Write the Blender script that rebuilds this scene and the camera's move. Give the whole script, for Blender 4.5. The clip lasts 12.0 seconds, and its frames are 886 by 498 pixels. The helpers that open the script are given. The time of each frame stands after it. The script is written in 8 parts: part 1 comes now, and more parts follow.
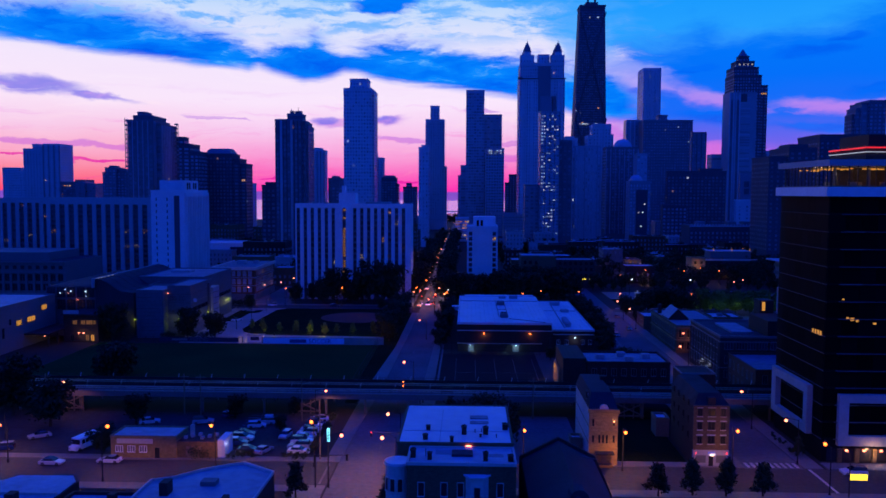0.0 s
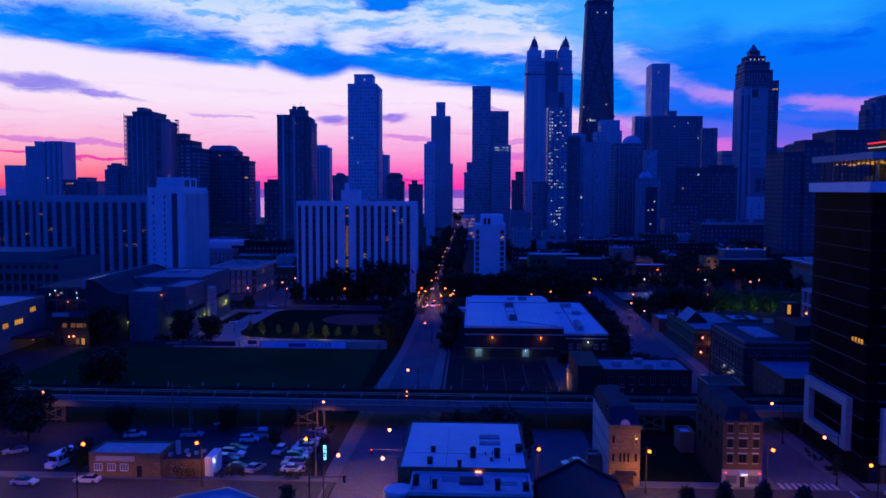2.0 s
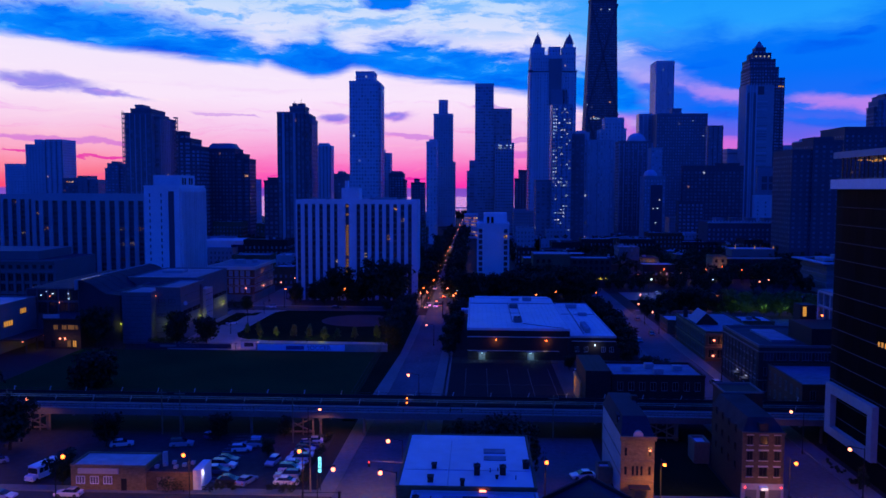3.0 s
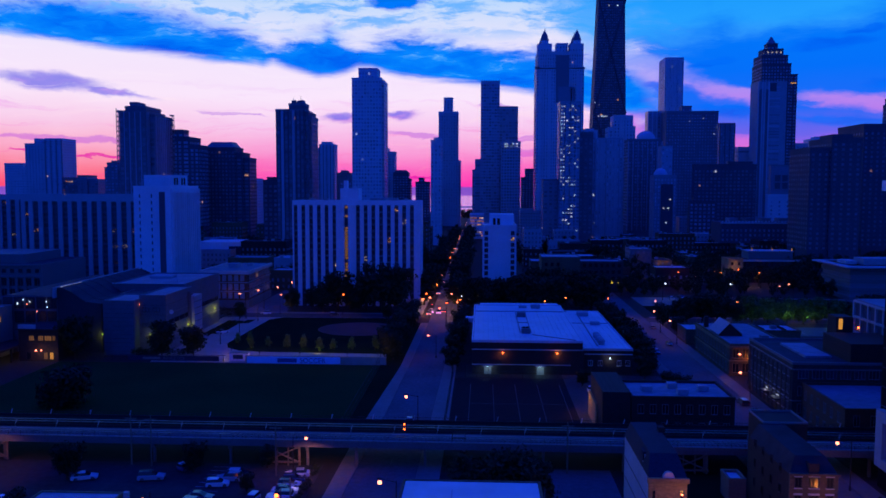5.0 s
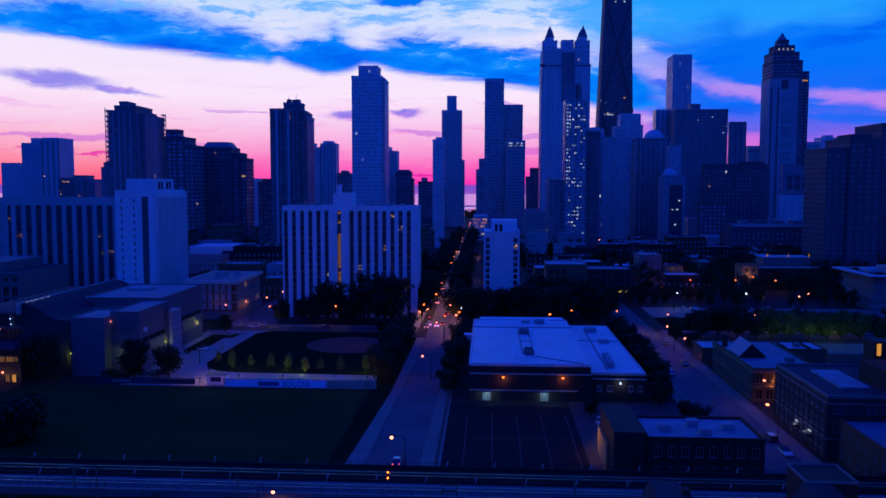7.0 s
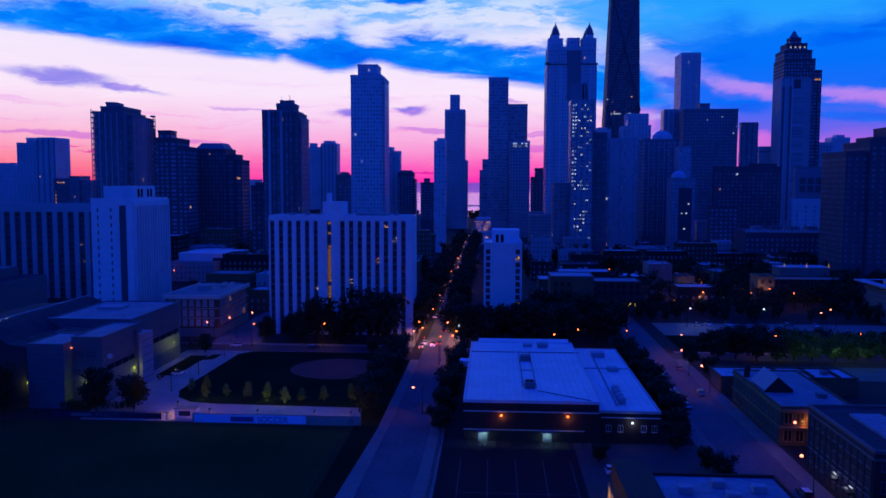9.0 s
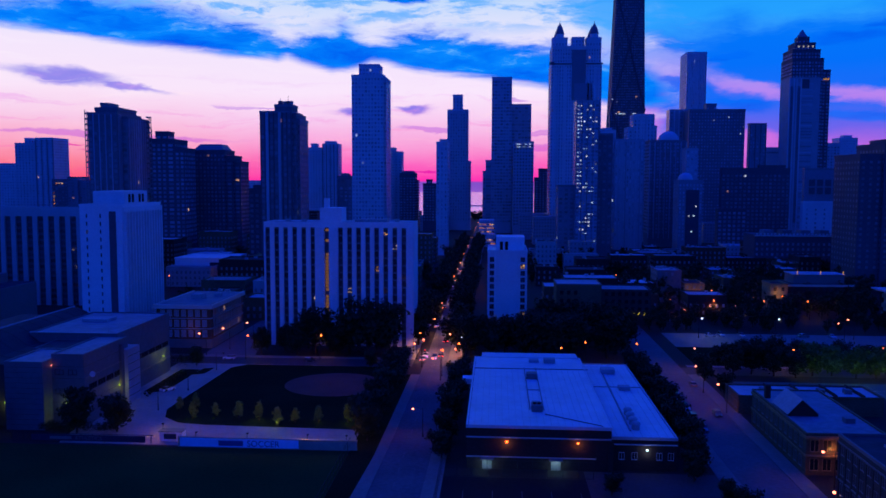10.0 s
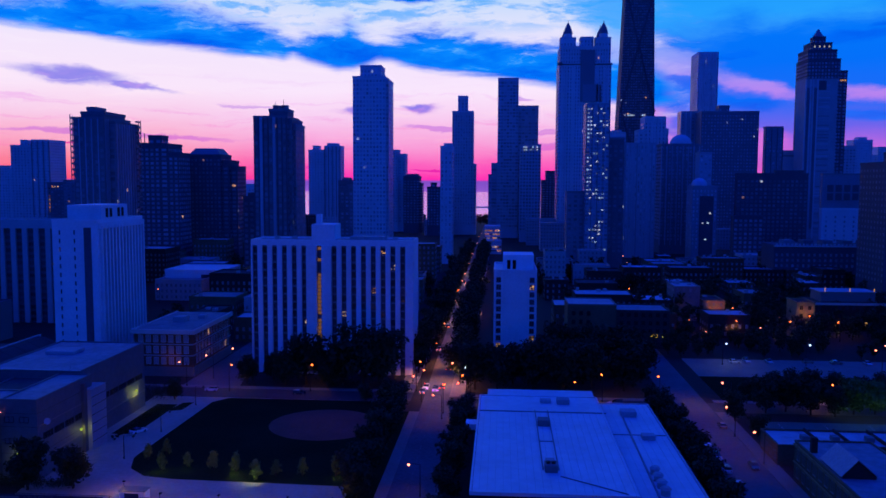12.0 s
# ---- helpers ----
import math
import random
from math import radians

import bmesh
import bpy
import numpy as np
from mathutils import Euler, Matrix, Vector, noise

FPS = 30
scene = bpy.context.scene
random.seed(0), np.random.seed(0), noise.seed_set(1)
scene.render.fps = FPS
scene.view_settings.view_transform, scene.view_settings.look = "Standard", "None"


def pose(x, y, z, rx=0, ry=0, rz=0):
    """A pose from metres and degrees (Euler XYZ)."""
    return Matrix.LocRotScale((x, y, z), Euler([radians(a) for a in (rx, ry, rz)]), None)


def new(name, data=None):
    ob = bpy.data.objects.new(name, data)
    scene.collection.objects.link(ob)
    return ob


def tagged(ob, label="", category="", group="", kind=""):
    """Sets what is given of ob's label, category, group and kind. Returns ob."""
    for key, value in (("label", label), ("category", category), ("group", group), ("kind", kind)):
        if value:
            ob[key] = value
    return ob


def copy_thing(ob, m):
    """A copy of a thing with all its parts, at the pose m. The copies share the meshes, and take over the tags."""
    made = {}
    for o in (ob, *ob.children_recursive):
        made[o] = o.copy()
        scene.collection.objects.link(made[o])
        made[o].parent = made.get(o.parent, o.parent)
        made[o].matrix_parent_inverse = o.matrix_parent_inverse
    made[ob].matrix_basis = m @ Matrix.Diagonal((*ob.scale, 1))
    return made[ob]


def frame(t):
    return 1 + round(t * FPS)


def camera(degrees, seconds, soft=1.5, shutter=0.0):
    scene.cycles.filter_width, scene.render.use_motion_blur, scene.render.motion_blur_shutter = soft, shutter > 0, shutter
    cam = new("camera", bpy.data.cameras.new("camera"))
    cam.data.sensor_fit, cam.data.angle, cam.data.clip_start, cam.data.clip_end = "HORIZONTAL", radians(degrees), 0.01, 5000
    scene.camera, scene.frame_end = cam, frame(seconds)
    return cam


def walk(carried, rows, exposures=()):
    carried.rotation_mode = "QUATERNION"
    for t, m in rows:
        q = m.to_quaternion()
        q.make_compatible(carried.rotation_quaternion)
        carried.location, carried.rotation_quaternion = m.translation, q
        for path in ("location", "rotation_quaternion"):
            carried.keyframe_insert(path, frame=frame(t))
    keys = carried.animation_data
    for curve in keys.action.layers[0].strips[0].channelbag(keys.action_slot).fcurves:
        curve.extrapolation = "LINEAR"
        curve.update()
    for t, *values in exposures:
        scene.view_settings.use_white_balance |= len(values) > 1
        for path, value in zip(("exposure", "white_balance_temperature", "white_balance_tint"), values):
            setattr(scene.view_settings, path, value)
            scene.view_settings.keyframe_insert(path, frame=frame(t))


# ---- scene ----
cam = camera(57.2, 12.0, soft=1.6)
METRES, EYE, TILT, LEAN, TURN = 119.5, 52.0, 0.0, 0.0, 1.8
ROWS = [
    (0.0, 0.0, 0.0, 0.0, 0.02, -4.04, -0.24),
    (0.5, -0.0005, 0.0257, -0.0004, 0.12, -4.07, -0.23),
    (1.0, -0.0008, 0.0507, -0.0009, 0.23, -4.1, -0.22),
    (1.5, -0.0008, 0.0789, -0.0016, 0.33, -4.14, -0.2),
    (2.0, -0.0008, 0.1077, -0.0026, 0.43, -4.2, -0.18),
    (2.5, -0.0006, 0.1416, -0.0041, 0.53, -4.26, -0.16),
    (3.0, -0.0, 0.1756, -0.005, 0.62, -4.3, -0.16),
    (5.0, 0.0059, 0.325, 0.0002, 1.03, -4.39, -0.1),
    (5.5, 0.01, 0.3674, 0.0047, 1.14, -4.42, -0.09),
    (6.0, 0.0139, 0.4073, 0.0098, 1.23, -4.46, -0.08),
    (6.5, 0.0197, 0.4522, 0.0151, 1.32, -4.5, -0.06),
    (7.0, 0.0258, 0.4928, 0.0229, 1.41, -4.54, -0.07),
    (9.0, 0.0478, 0.6759, 0.057, 1.79, -4.7, -0.13),
    (9.5, 0.0475, 0.7286, 0.0668, 1.89, -4.73, -0.16),
    (10.0, 0.0467, 0.7789, 0.0764, 1.99, -4.77, -0.17),
    (10.5, 0.0463, 0.8331, 0.087, 2.08, -4.8, -0.17),
    (11.0, 0.0467, 0.8834, 0.0978, 2.19, -4.81, -0.18),
    (11.5, 0.046, 0.9374, 0.1088, 2.27, -4.82, -0.21),
    (12.0, 0.048, 0.9859, 0.1197, 2.38, -4.84, -0.23),
]
walk(cam, [(t, pose(0, 0, EYE, TILT, LEAN, TURN) @ pose(METRES * x, METRES * y, METRES * z, 90 + pitch, roll, yaw)) for t, x, y, z, yaw, pitch, roll in ROWS])

# ---------------------------------------------------------------- sky
def lin(r, g, b):
    return tuple((c / 255 / 12.92 if c <= 10 else ((c / 255 + 0.055) / 1.055) ** 2.4) for c in (r, g, b)) + (1.0,)


world = bpy.data.worlds.new("dawn_sky")
scene.world = world
world.use_nodes = True
WN, WL = world.node_tree.nodes, world.node_tree.links
WN.clear()


def wn(kind, **inputs):
    n = WN.new(kind)
    for k, v in inputs.items():
        n.inputs[int(k[1:])].default_value = v
    return n


def wmath(op, a, b=None, c=None):
    n = WN.new("ShaderNodeMath")
    n.operation = op
    for i, v in enumerate((a, b, c)):
        if v is None:
            continue
        if isinstance(v, (int, float)):
            n.inputs[i].default_value = v
        else:
            WL.new(v, n.inputs[i])
    return n.outputs[0]


def wstep(x, a, b, lo=0.0, hi=1.0):
    n = WN.new("ShaderNodeMapRange")
    n.interpolation_type = "SMOOTHSTEP"
    WL.new(x, n.inputs[0])
    for i, v in enumerate((a, b, lo, hi)):
        n.inputs[i + 1].default_value = v
    return n.outputs[0]


def wramp(x, stops):
    n = WN.new("ShaderNodeValToRGB")
    WL.new(x, n.inputs[0])
    el = n.color_ramp.elements
    while len(el) < len(stops):
        el.new(0.5)
    for e, (p, c) in zip(el, stops):
        e.position, e.color = p, lin(*c)
    return n.outputs[0]


def wmix(f, a, b):
    n = WN.new("ShaderNodeMix")
    n.data_type = "RGBA"
    WL.new(f, n.inputs[0])
    for i, v in ((6, a), (7, b)):
        if isinstance(v, tuple):
            n.inputs[i].default_value = v
        else:
            WL.new(v, n.inputs[i])
    return n.outputs[2]


def wnoise(vec, scale, detail, rough=0.55):
    n = WN.new("ShaderNodeTexNoise")
    WL.new(vec, n.inputs["Vector"])
    n.inputs["Scale"].default_value, n.inputs["Detail"].default_value, n.inputs["Roughness"].default_value = scale, detail, rough
    return n


coord = WN.new("ShaderNodeTexCoord")
split = WN.new("ShaderNodeSeparateXYZ")
WL.new(coord.outputs["Generated"], split.inputs[0])
AZ = wmath("MULTIPLY", wmath("ARCTAN2", split.outputs[0], split.outputs[1]), 57.2958)
EL = wmath("MULTIPLY", wmath("ARCSINE", split.outputs[2]), 57.2958)
flat = WN.new("ShaderNodeCombineXYZ")
WL.new(AZ, flat.inputs[0])
WL.new(EL, flat.inputs[1])
# ragged edges: the place in the sky, pushed about by noise of two sizes
stretch = WN.new("ShaderNodeVectorMath")
stretch.operation = "MULTIPLY"
stretch.inputs[1].default_value = (0.45, 1.0, 1.0)
WL.new(flat.outputs[0], stretch.inputs[0])
big = wnoise(stretch.outputs[0], 0.38, 6.0, 0.6)
shift = WN.new("ShaderNodeVectorMath")
shift.operation = "MULTIPLY_ADD"
WL.new(big.outputs["Color"], shift.inputs[0])
shift.inputs[1].default_value = (4.4, 2.0, 0.0)
shift.inputs[2].default_value = (-2.2, -1.0, 0.0)
warped = WN.new("ShaderNodeVectorMath")
warped.operation = "ADD"
WL.new(flat.outputs[0], warped.inputs[0])
WL.new(shift.outputs[0], warped.inputs[1])



def cloud(az, el, wa, we, tilt=0.0, a=1.2, b=0.45):
    """A soft-edged cloud: 1 inside, 0 outside, in degrees of the sky."""
    m = WN.new("ShaderNodeMapping")
    m.vector_type = "TEXTURE"
    m.inputs[1].default_value, m.inputs[2].default_value, m.inputs[3].default_value = (az, el, 0), (0, 0, radians(tilt)), (wa, we, 1)
    WL.new(warped.outputs[0], m.inputs[0])
    d = WN.new("ShaderNodeVectorMath")
    d.operation = "LENGTH"
    WL.new(m.outputs[0], d.inputs[0])
    return wstep(d.outputs["Value"], a, b)


def together(masks):
    out = masks[0]
    for m in masks[1:]:
        out = wmath("MAXIMUM", out, m)
    return out


def wcurve(x, a, b, lo, hi, pts):
    """A smooth curve through points of x, for x from a to b and heights from lo to hi."""
    n = WN.new("ShaderNodeValToRGB")
    WL.new(wmath("DIVIDE", wmath("SUBTRACT", x, a), b - a), n.inputs[0])
    el = n.color_ramp.elements
    while len(el) < len(pts):
        el.new(0.5)
    for e, (p, h) in zip(el, pts):
        v = (h - lo) / (hi - lo)
        e.position, e.color = (p - a) / (b - a), (v, v, v, 1)
    return wmath("ADD", wmath("MULTIPLY", n.outputs[0], hi - lo), lo)


# fine wisps, drawn out along a slant
slant = WN.new("ShaderNodeMapping")
slant.inputs[2].default_value, slant.inputs[3].default_value = (0, 0, radians(-26)), (0.19, 0.85, 1.0)
WL.new(warped.outputs[0], slant.inputs[0])
wisp = wnoise(slant.outputs[0], 1.0, 9.0, 0.66).outputs[0]
WISP = wmath("SUBTRACT", wisp, 0.5)
EL01 = wmath("DIVIDE", wmath("ADD", EL, wmath("MULTIPLY", wmath("SUBTRACT", big.outputs["Fac"], 0.5), 1.2)), 40.0)
east = wramp(EL01, [(0.0, (255, 40, 178)), (0.03, (252, 100, 192)), (0.065, (249, 164, 220)), (0.105, (248, 203, 241)), (0.15, (250, 230, 253)),
                    (0.215, (242, 228, 253)), (0.265, (222, 226, 253)), (0.3, (200, 220, 253)), (0.345, (160, 208, 255)), (0.55, (20, 112, 248)), (1.0, (6, 66, 228))])
north = wramp(EL01, [(0.0, (255, 78, 120)), (0.03, (252, 124, 152)), (0.065, (251, 170, 202)), (0.105, (249, 204, 234)), (0.15, (250, 230, 251)),
                     (0.215, (244, 230, 253)), (0.265, (224, 228, 253)), (0.3, (204, 222, 253)), (0.345, (162, 208, 255)), (0.55, (20, 112, 248)), (1.0, (6, 66, 228))])
south = wramp(EL01, [(0.0, (226, 88, 196)), (0.05, (200, 104, 220)), (0.085, (110, 100, 236)), (0.13, (30, 106, 248)), (0.19, (4, 112, 250)),
                     (0.25, (0, 118, 250)), (0.33, (0, 124, 250)), (0.45, (0, 104, 246)), (0.7, (2, 80, 234)), (1.0, (4, 62, 222))])
sky = wmix(wstep(AZ, -12.0, -26.0), east, north)
sky = wmix(wstep(wmath("ADD", AZ, wmath("MULTIPLY", WISP, 16.0)), 5.5, 13.0), sky, south)


def wispy(mask, amount, lo, hi):
    """Lets the fine wisps eat into a soft mask."""
    return wstep(wmath("ADD", mask, wmath("MULTIPLY", WISP, amount)), lo, hi)


# blue rifts between the pale wisps of the upper sky
rift = wmath("MULTIPLY", wstep(wmath("ADD", wisp, wmath("MULTIPLY", wstep(EL, 10.5, 14.5), 0.06)), 0.46, 0.6), wmath("MULTIPLY", wstep(EL, 9.6, 11.4), wstep(AZ, 12.0, 4.0)))
sky = wmix(wmath("MULTIPLY", rift, 0.85), sky, lin(84, 172, 255))
# clear azure round and above the tallest tower
azure = together([cloud(11.0, 13.2, 8.5, 4.2, 0, 1.35, 0.2), cloud(3.6, 14.6, 5.2, 2.6, -24, 1.4, 0.0), cloud(8.0, 11.6, 4.2, 3.4, -10, 1.4, 0.0), cloud(2.2, 15.2, 4.4, 1.9, -22, 1.4, 0.0), cloud(20.0, 12.6, 9.0, 3.2, 0, 1.4, 0.2)])
sky = wmix(wmath("MULTIPLY", wispy(azure, 0.9, 0.1, 0.9), 0.9), sky, wramp(EL01, [(0.2, (80, 172, 255)), (0.27, (40, 164, 255)), (0.36, (10, 152, 255))]))
# pink and lilac patches towards the south
pinks = together([cloud(11.6, 7.6, 3.6, 1.3, -16, 1.5, 0.0), cloud(16.5, 6.0, 4.6, 0.9, -14, 1.5, 0.0), cloud(26.0, 5.4, 8.0, 0.75, -3, 1.5, 0.0), cloud(10.0, 4.4, 2.4, 1.1, 0, 1.5, 0.0), cloud(16.5, 2.6, 3.4, 1.0, 0, 1.5, 0.0), cloud(28.0, 7.3, 1.2, 0.3, 0, 1.5, 0.0), cloud(8.4, 9.3, 3.0, 1.0, -20, 1.5, 0.0)])
sky = wmix(wmath("MULTIPLY", wispy(pinks, 1.2, 0.3, 0.95), 0.72), sky, wramp(EL01, [(0.08, (228, 116, 222)), (0.15, (206, 146, 240)), (0.2, (168, 166, 250)), (0.25, (150, 190, 255))]))
# lilac layers low in the east
lilac = together([cloud(-9.6, 4.7, 2.2, 0.5, 4, 1.4, 0.0), cloud(-5.8, 5.0, 1.6, 0.5, 0, 1.4, 0.0), cloud(-26, 3.0, 9, 0.22, -2), cloud(-4.8, 3.5, 3.2, 0.24, -1), cloud(0.6, 5.6, 1.6, 0.2, 0), cloud(2.6, 2.3, 2.4, 0.3, 0), cloud(3.4, 3.3, 2.0, 0.26, 0), cloud(-17, 4.9, 3.0, 0.16, -4), cloud(1.0, 1.9, 2.0, 0.3, 0)])
sky = wmix(wmath("MULTIPLY", wispy(lilac, 0.9, 0.15, 0.95), 0.62), sky, wramp(EL01, [(0.04, (216, 76, 208)), (0.1, (188, 108, 226)), (0.165, (176, 132, 236))]))
bruise = together([cloud(-28.6, 6.75, 5.0, 0.72, -4, 1.4, 0.0), cloud(-24.8, 6.1, 3.4, 0.3, -9, 1.4, 0.0), cloud(-10.0, 4.85, 1.3, 0.42, 4, 1.4, 0.0), cloud(-6.0, 5.05, 1.3, 0.4, -4, 1.4, 0.0), cloud(-34.0, 10.0, 4.0, 0.3, 0, 1.4, 0.0)])
sky = wmix(wmath("MULTIPLY", wispy(bruise, 0.7, 0.2, 0.9), 0.85), sky, wramp(wisp, [(0.35, (92, 104, 232)), (0.55, (132, 118, 236)), (0.72, (206, 150, 240))]))
reds = together([cloud(-24.6, 2.0, 3.6, 0.13, 0), cloud(-12.4, 0.95, 2.0, 0.13, 0), cloud(-4.2, 0.7, 2.2, 0.12, 0), cloud(-29.0, 2.3, 2.0, 0.1, 0)])
sky = wmix(wmath("MULTIPLY", wispy(reds, 0.5, 0.25, 0.9), 0.85), sky, lin(232, 20, 170))
# thin rosy streaks across the pale sky
thin = wn("ShaderNodeMapping")
thin.inputs[2].default_value, thin.inputs[3].default_value = (0, 0, radians(4)), (0.09, 1.3, 1.0)
WL.new(warped.outputs[0], thin.inputs[0])
veil = wnoise(thin.outputs[0], 1.3, 8.0, 0.62).outputs[0]
low = wmath("MULTIPLY", wstep(veil, 0.52, 0.7), wmath("MULTIPLY", wstep(EL, 8.5, 4.5), wstep(AZ, 9.0, 1.0)))
sky = wmix(wmath("MULTIPLY", low, 0.5), sky, wramp(EL01, [(0.0, (250, 40, 150)), (0.07, (250, 110, 196)), (0.13, (236, 156, 236)), (0.2, (222, 196, 250))]))
pale = wmath("MULTIPLY", wstep(veil, 0.46, 0.3), wmath("MULTIPLY", wstep(EL, 10.0, 6.0), wstep(AZ, 9.0, 1.0)))
sky = wmix(wmath("MULTIPLY", pale, 0.45), sky, wramp(EL01, [(0.0, (255, 110, 150)), (0.07, (255, 190, 220)), (0.13, (255, 230, 246)), (0.2, (255, 248, 255))]))
# the long blue cloud bank: a firm lower edge, a top that frays into wisps
BANK = [(-33.2, 9.6, 10.2), (-30.5, 9.5, 10.8), (-27.4, 9.2, 11.2), (-24.1, 8.9, 11.1), (-20.7, 8.7, 10.5), (-17.1, 8.4, 9.9), (-15.6, 8.4, 9.6), (-15.2, 8.3, 9.4), (-14.5, 8.5, 9.1), (-13.4, 8.1, 9.4), (-11.5, 7.6, 9.8), (-10.6, 7.7, 10.3), (-9.6, 7.9, 9.5), (-8.7, 8.3, 9.1), (-7.8, 8.3, 9.3), (-5.7, 7.8, 9.7), (-2.6, 7.5, 9.8), (1.3, 6.9, 9.0), (5.2, 6.4, 8.4), (7.2, 5.6, 8.2), (9.1, 5.2, 7.9), (10.6, 5.3, 6.7), (12.0, 5.4, 5.4)]
FRAY = wmath("ADD", EL, wmath("ADD", wmath("MULTIPLY", WISP, 4.2), wmath("MULTIPLY", wmath("SUBTRACT", big.outputs["Fac"], 0.5), 1.2)))
FIRM = wmath("ADD", EL, wmath("ADD", wmath("MULTIPLY", WISP, 0.5), wmath("MULTIPLY", wmath("SUBTRACT", veil, 0.5), 0.7)))
under = wcurve(AZ, -40.0, 20.0, 5.0, 15.0, [(a, b) for a, b, c in BANK])
over = wcurve(AZ, -40.0, 20.0, 5.0, 15.0, [(a, c) for a, b, c in BANK])
blue = wmath("MULTIPLY", wstep(wmath("SUBTRACT", FIRM, under), -0.5, 0.2), wstep(wmath("SUBTRACT", FRAY, over), 1.15, -0.35))
blue = wmath("MULTIPLY", blue, wstep(AZ, 13.5, 10.5))
sky = wmix(blue, sky, wramp(wmath("ADD", wisp, wmath("MULTIPLY", wmath("SUBTRACT", FRAY, over), 0.03)), [(0.25, (0, 92, 240)), (0.42, (0, 118, 250)), (0.56, (8, 136, 255)), (0.7, (96, 180, 255))]))
high = wispy(together([cloud(-6.0, 12.75, 3.2, 0.85, 4, 1.3, 0.2), cloud(-14.5, 14.6, 4.0, 0.8, 10, 1.3, 0.2)]), 1.2, 0.25, 0.75)
sky = wmix(high, sky, wramp(wisp, [(0.3, (0, 104, 240)), (0.6, (0, 126, 255))]))
# darker blue shapes towards the south
blue = together([cloud(16.2, 5.0, 2.6, 0.8, -4, 1.35, 0.05), cloud(15.0, 8.2, 2.2, 0.4, 10, 1.35, 0.05), cloud(24.0, 4.15, 6.0, 0.6, 0, 1.35, 0.05), cloud(22.5, 8.9, 3.0, 0.5, 4, 1.35, 0.05), cloud(24.0, 9.6, 1.8, 0.34, 8, 1.35, 0.05), cloud(27.0, 6.6, 4.2, 0.5, 0, 1.35, 0.05), cloud(21.0, 5.3, 1.2, 0.16, 0, 1.35, 0.05), cloud(12.4, 6.6, 2.4, 0.5, -12, 1.35, 0.05)])
blue = wispy(blue, 1.1, 0.25, 0.85)
sky = wmix(wmath("MULTIPLY", blue, 0.8), sky, wramp(wisp, [(0.3, (0, 84, 236)), (0.6, (0, 108, 250))]))
# below the horizon the lake goes on, lilac under the dawn
sky = wmix(wstep(EL, 0.06, -0.1), sky, wramp(wstep(EL, 0.0, -3.0), [(0.0, (128, 78, 200)), (0.5, (166, 108, 218)), (1.0, (190, 130, 226))]))
# away from the dawn the sky is an even deep blue
far_side = wramp(wstep(EL, 0.0, 60.0), [(0.0, (16, 70, 204)), (0.35, (15, 78, 238)), (1.0, (12, 48, 246))])
deep = WN.new("ShaderNodeVectorMath")
deep.operation = "SCALE"
deep.inputs["Scale"].default_value = 1.15
WL.new(far_side, deep.inputs[0])
away = together([wstep(wmath("ABSOLUTE", AZ), 40.0, 85.0), wstep(EL, 16.0, 45.0)])
sky = wmix(away, sky, deep.outputs[0])
air = WN.new("ShaderNodeTexSky")
air.sky_type, air.sun_disc, air.sun_elevation, air.sun_rotation = "NISHITA", False, radians(-3.0), radians(-20.0)
back = wn("ShaderNodeBackground", i1=1.0)
WL.new(sky, back.inputs[0])
haze = wn("ShaderNodeBackground", i1=0.0004)
WL.new(air.outputs[0], haze.inputs[0])
both = WN.new("ShaderNodeAddShader")
WL.new(back.outputs[0], both.inputs[0])
WL.new(haze.outputs[0], both.inputs[1])
done = WN.new("ShaderNodeOutputWorld")
WL.new(both.outputs[0], done.inputs[0])

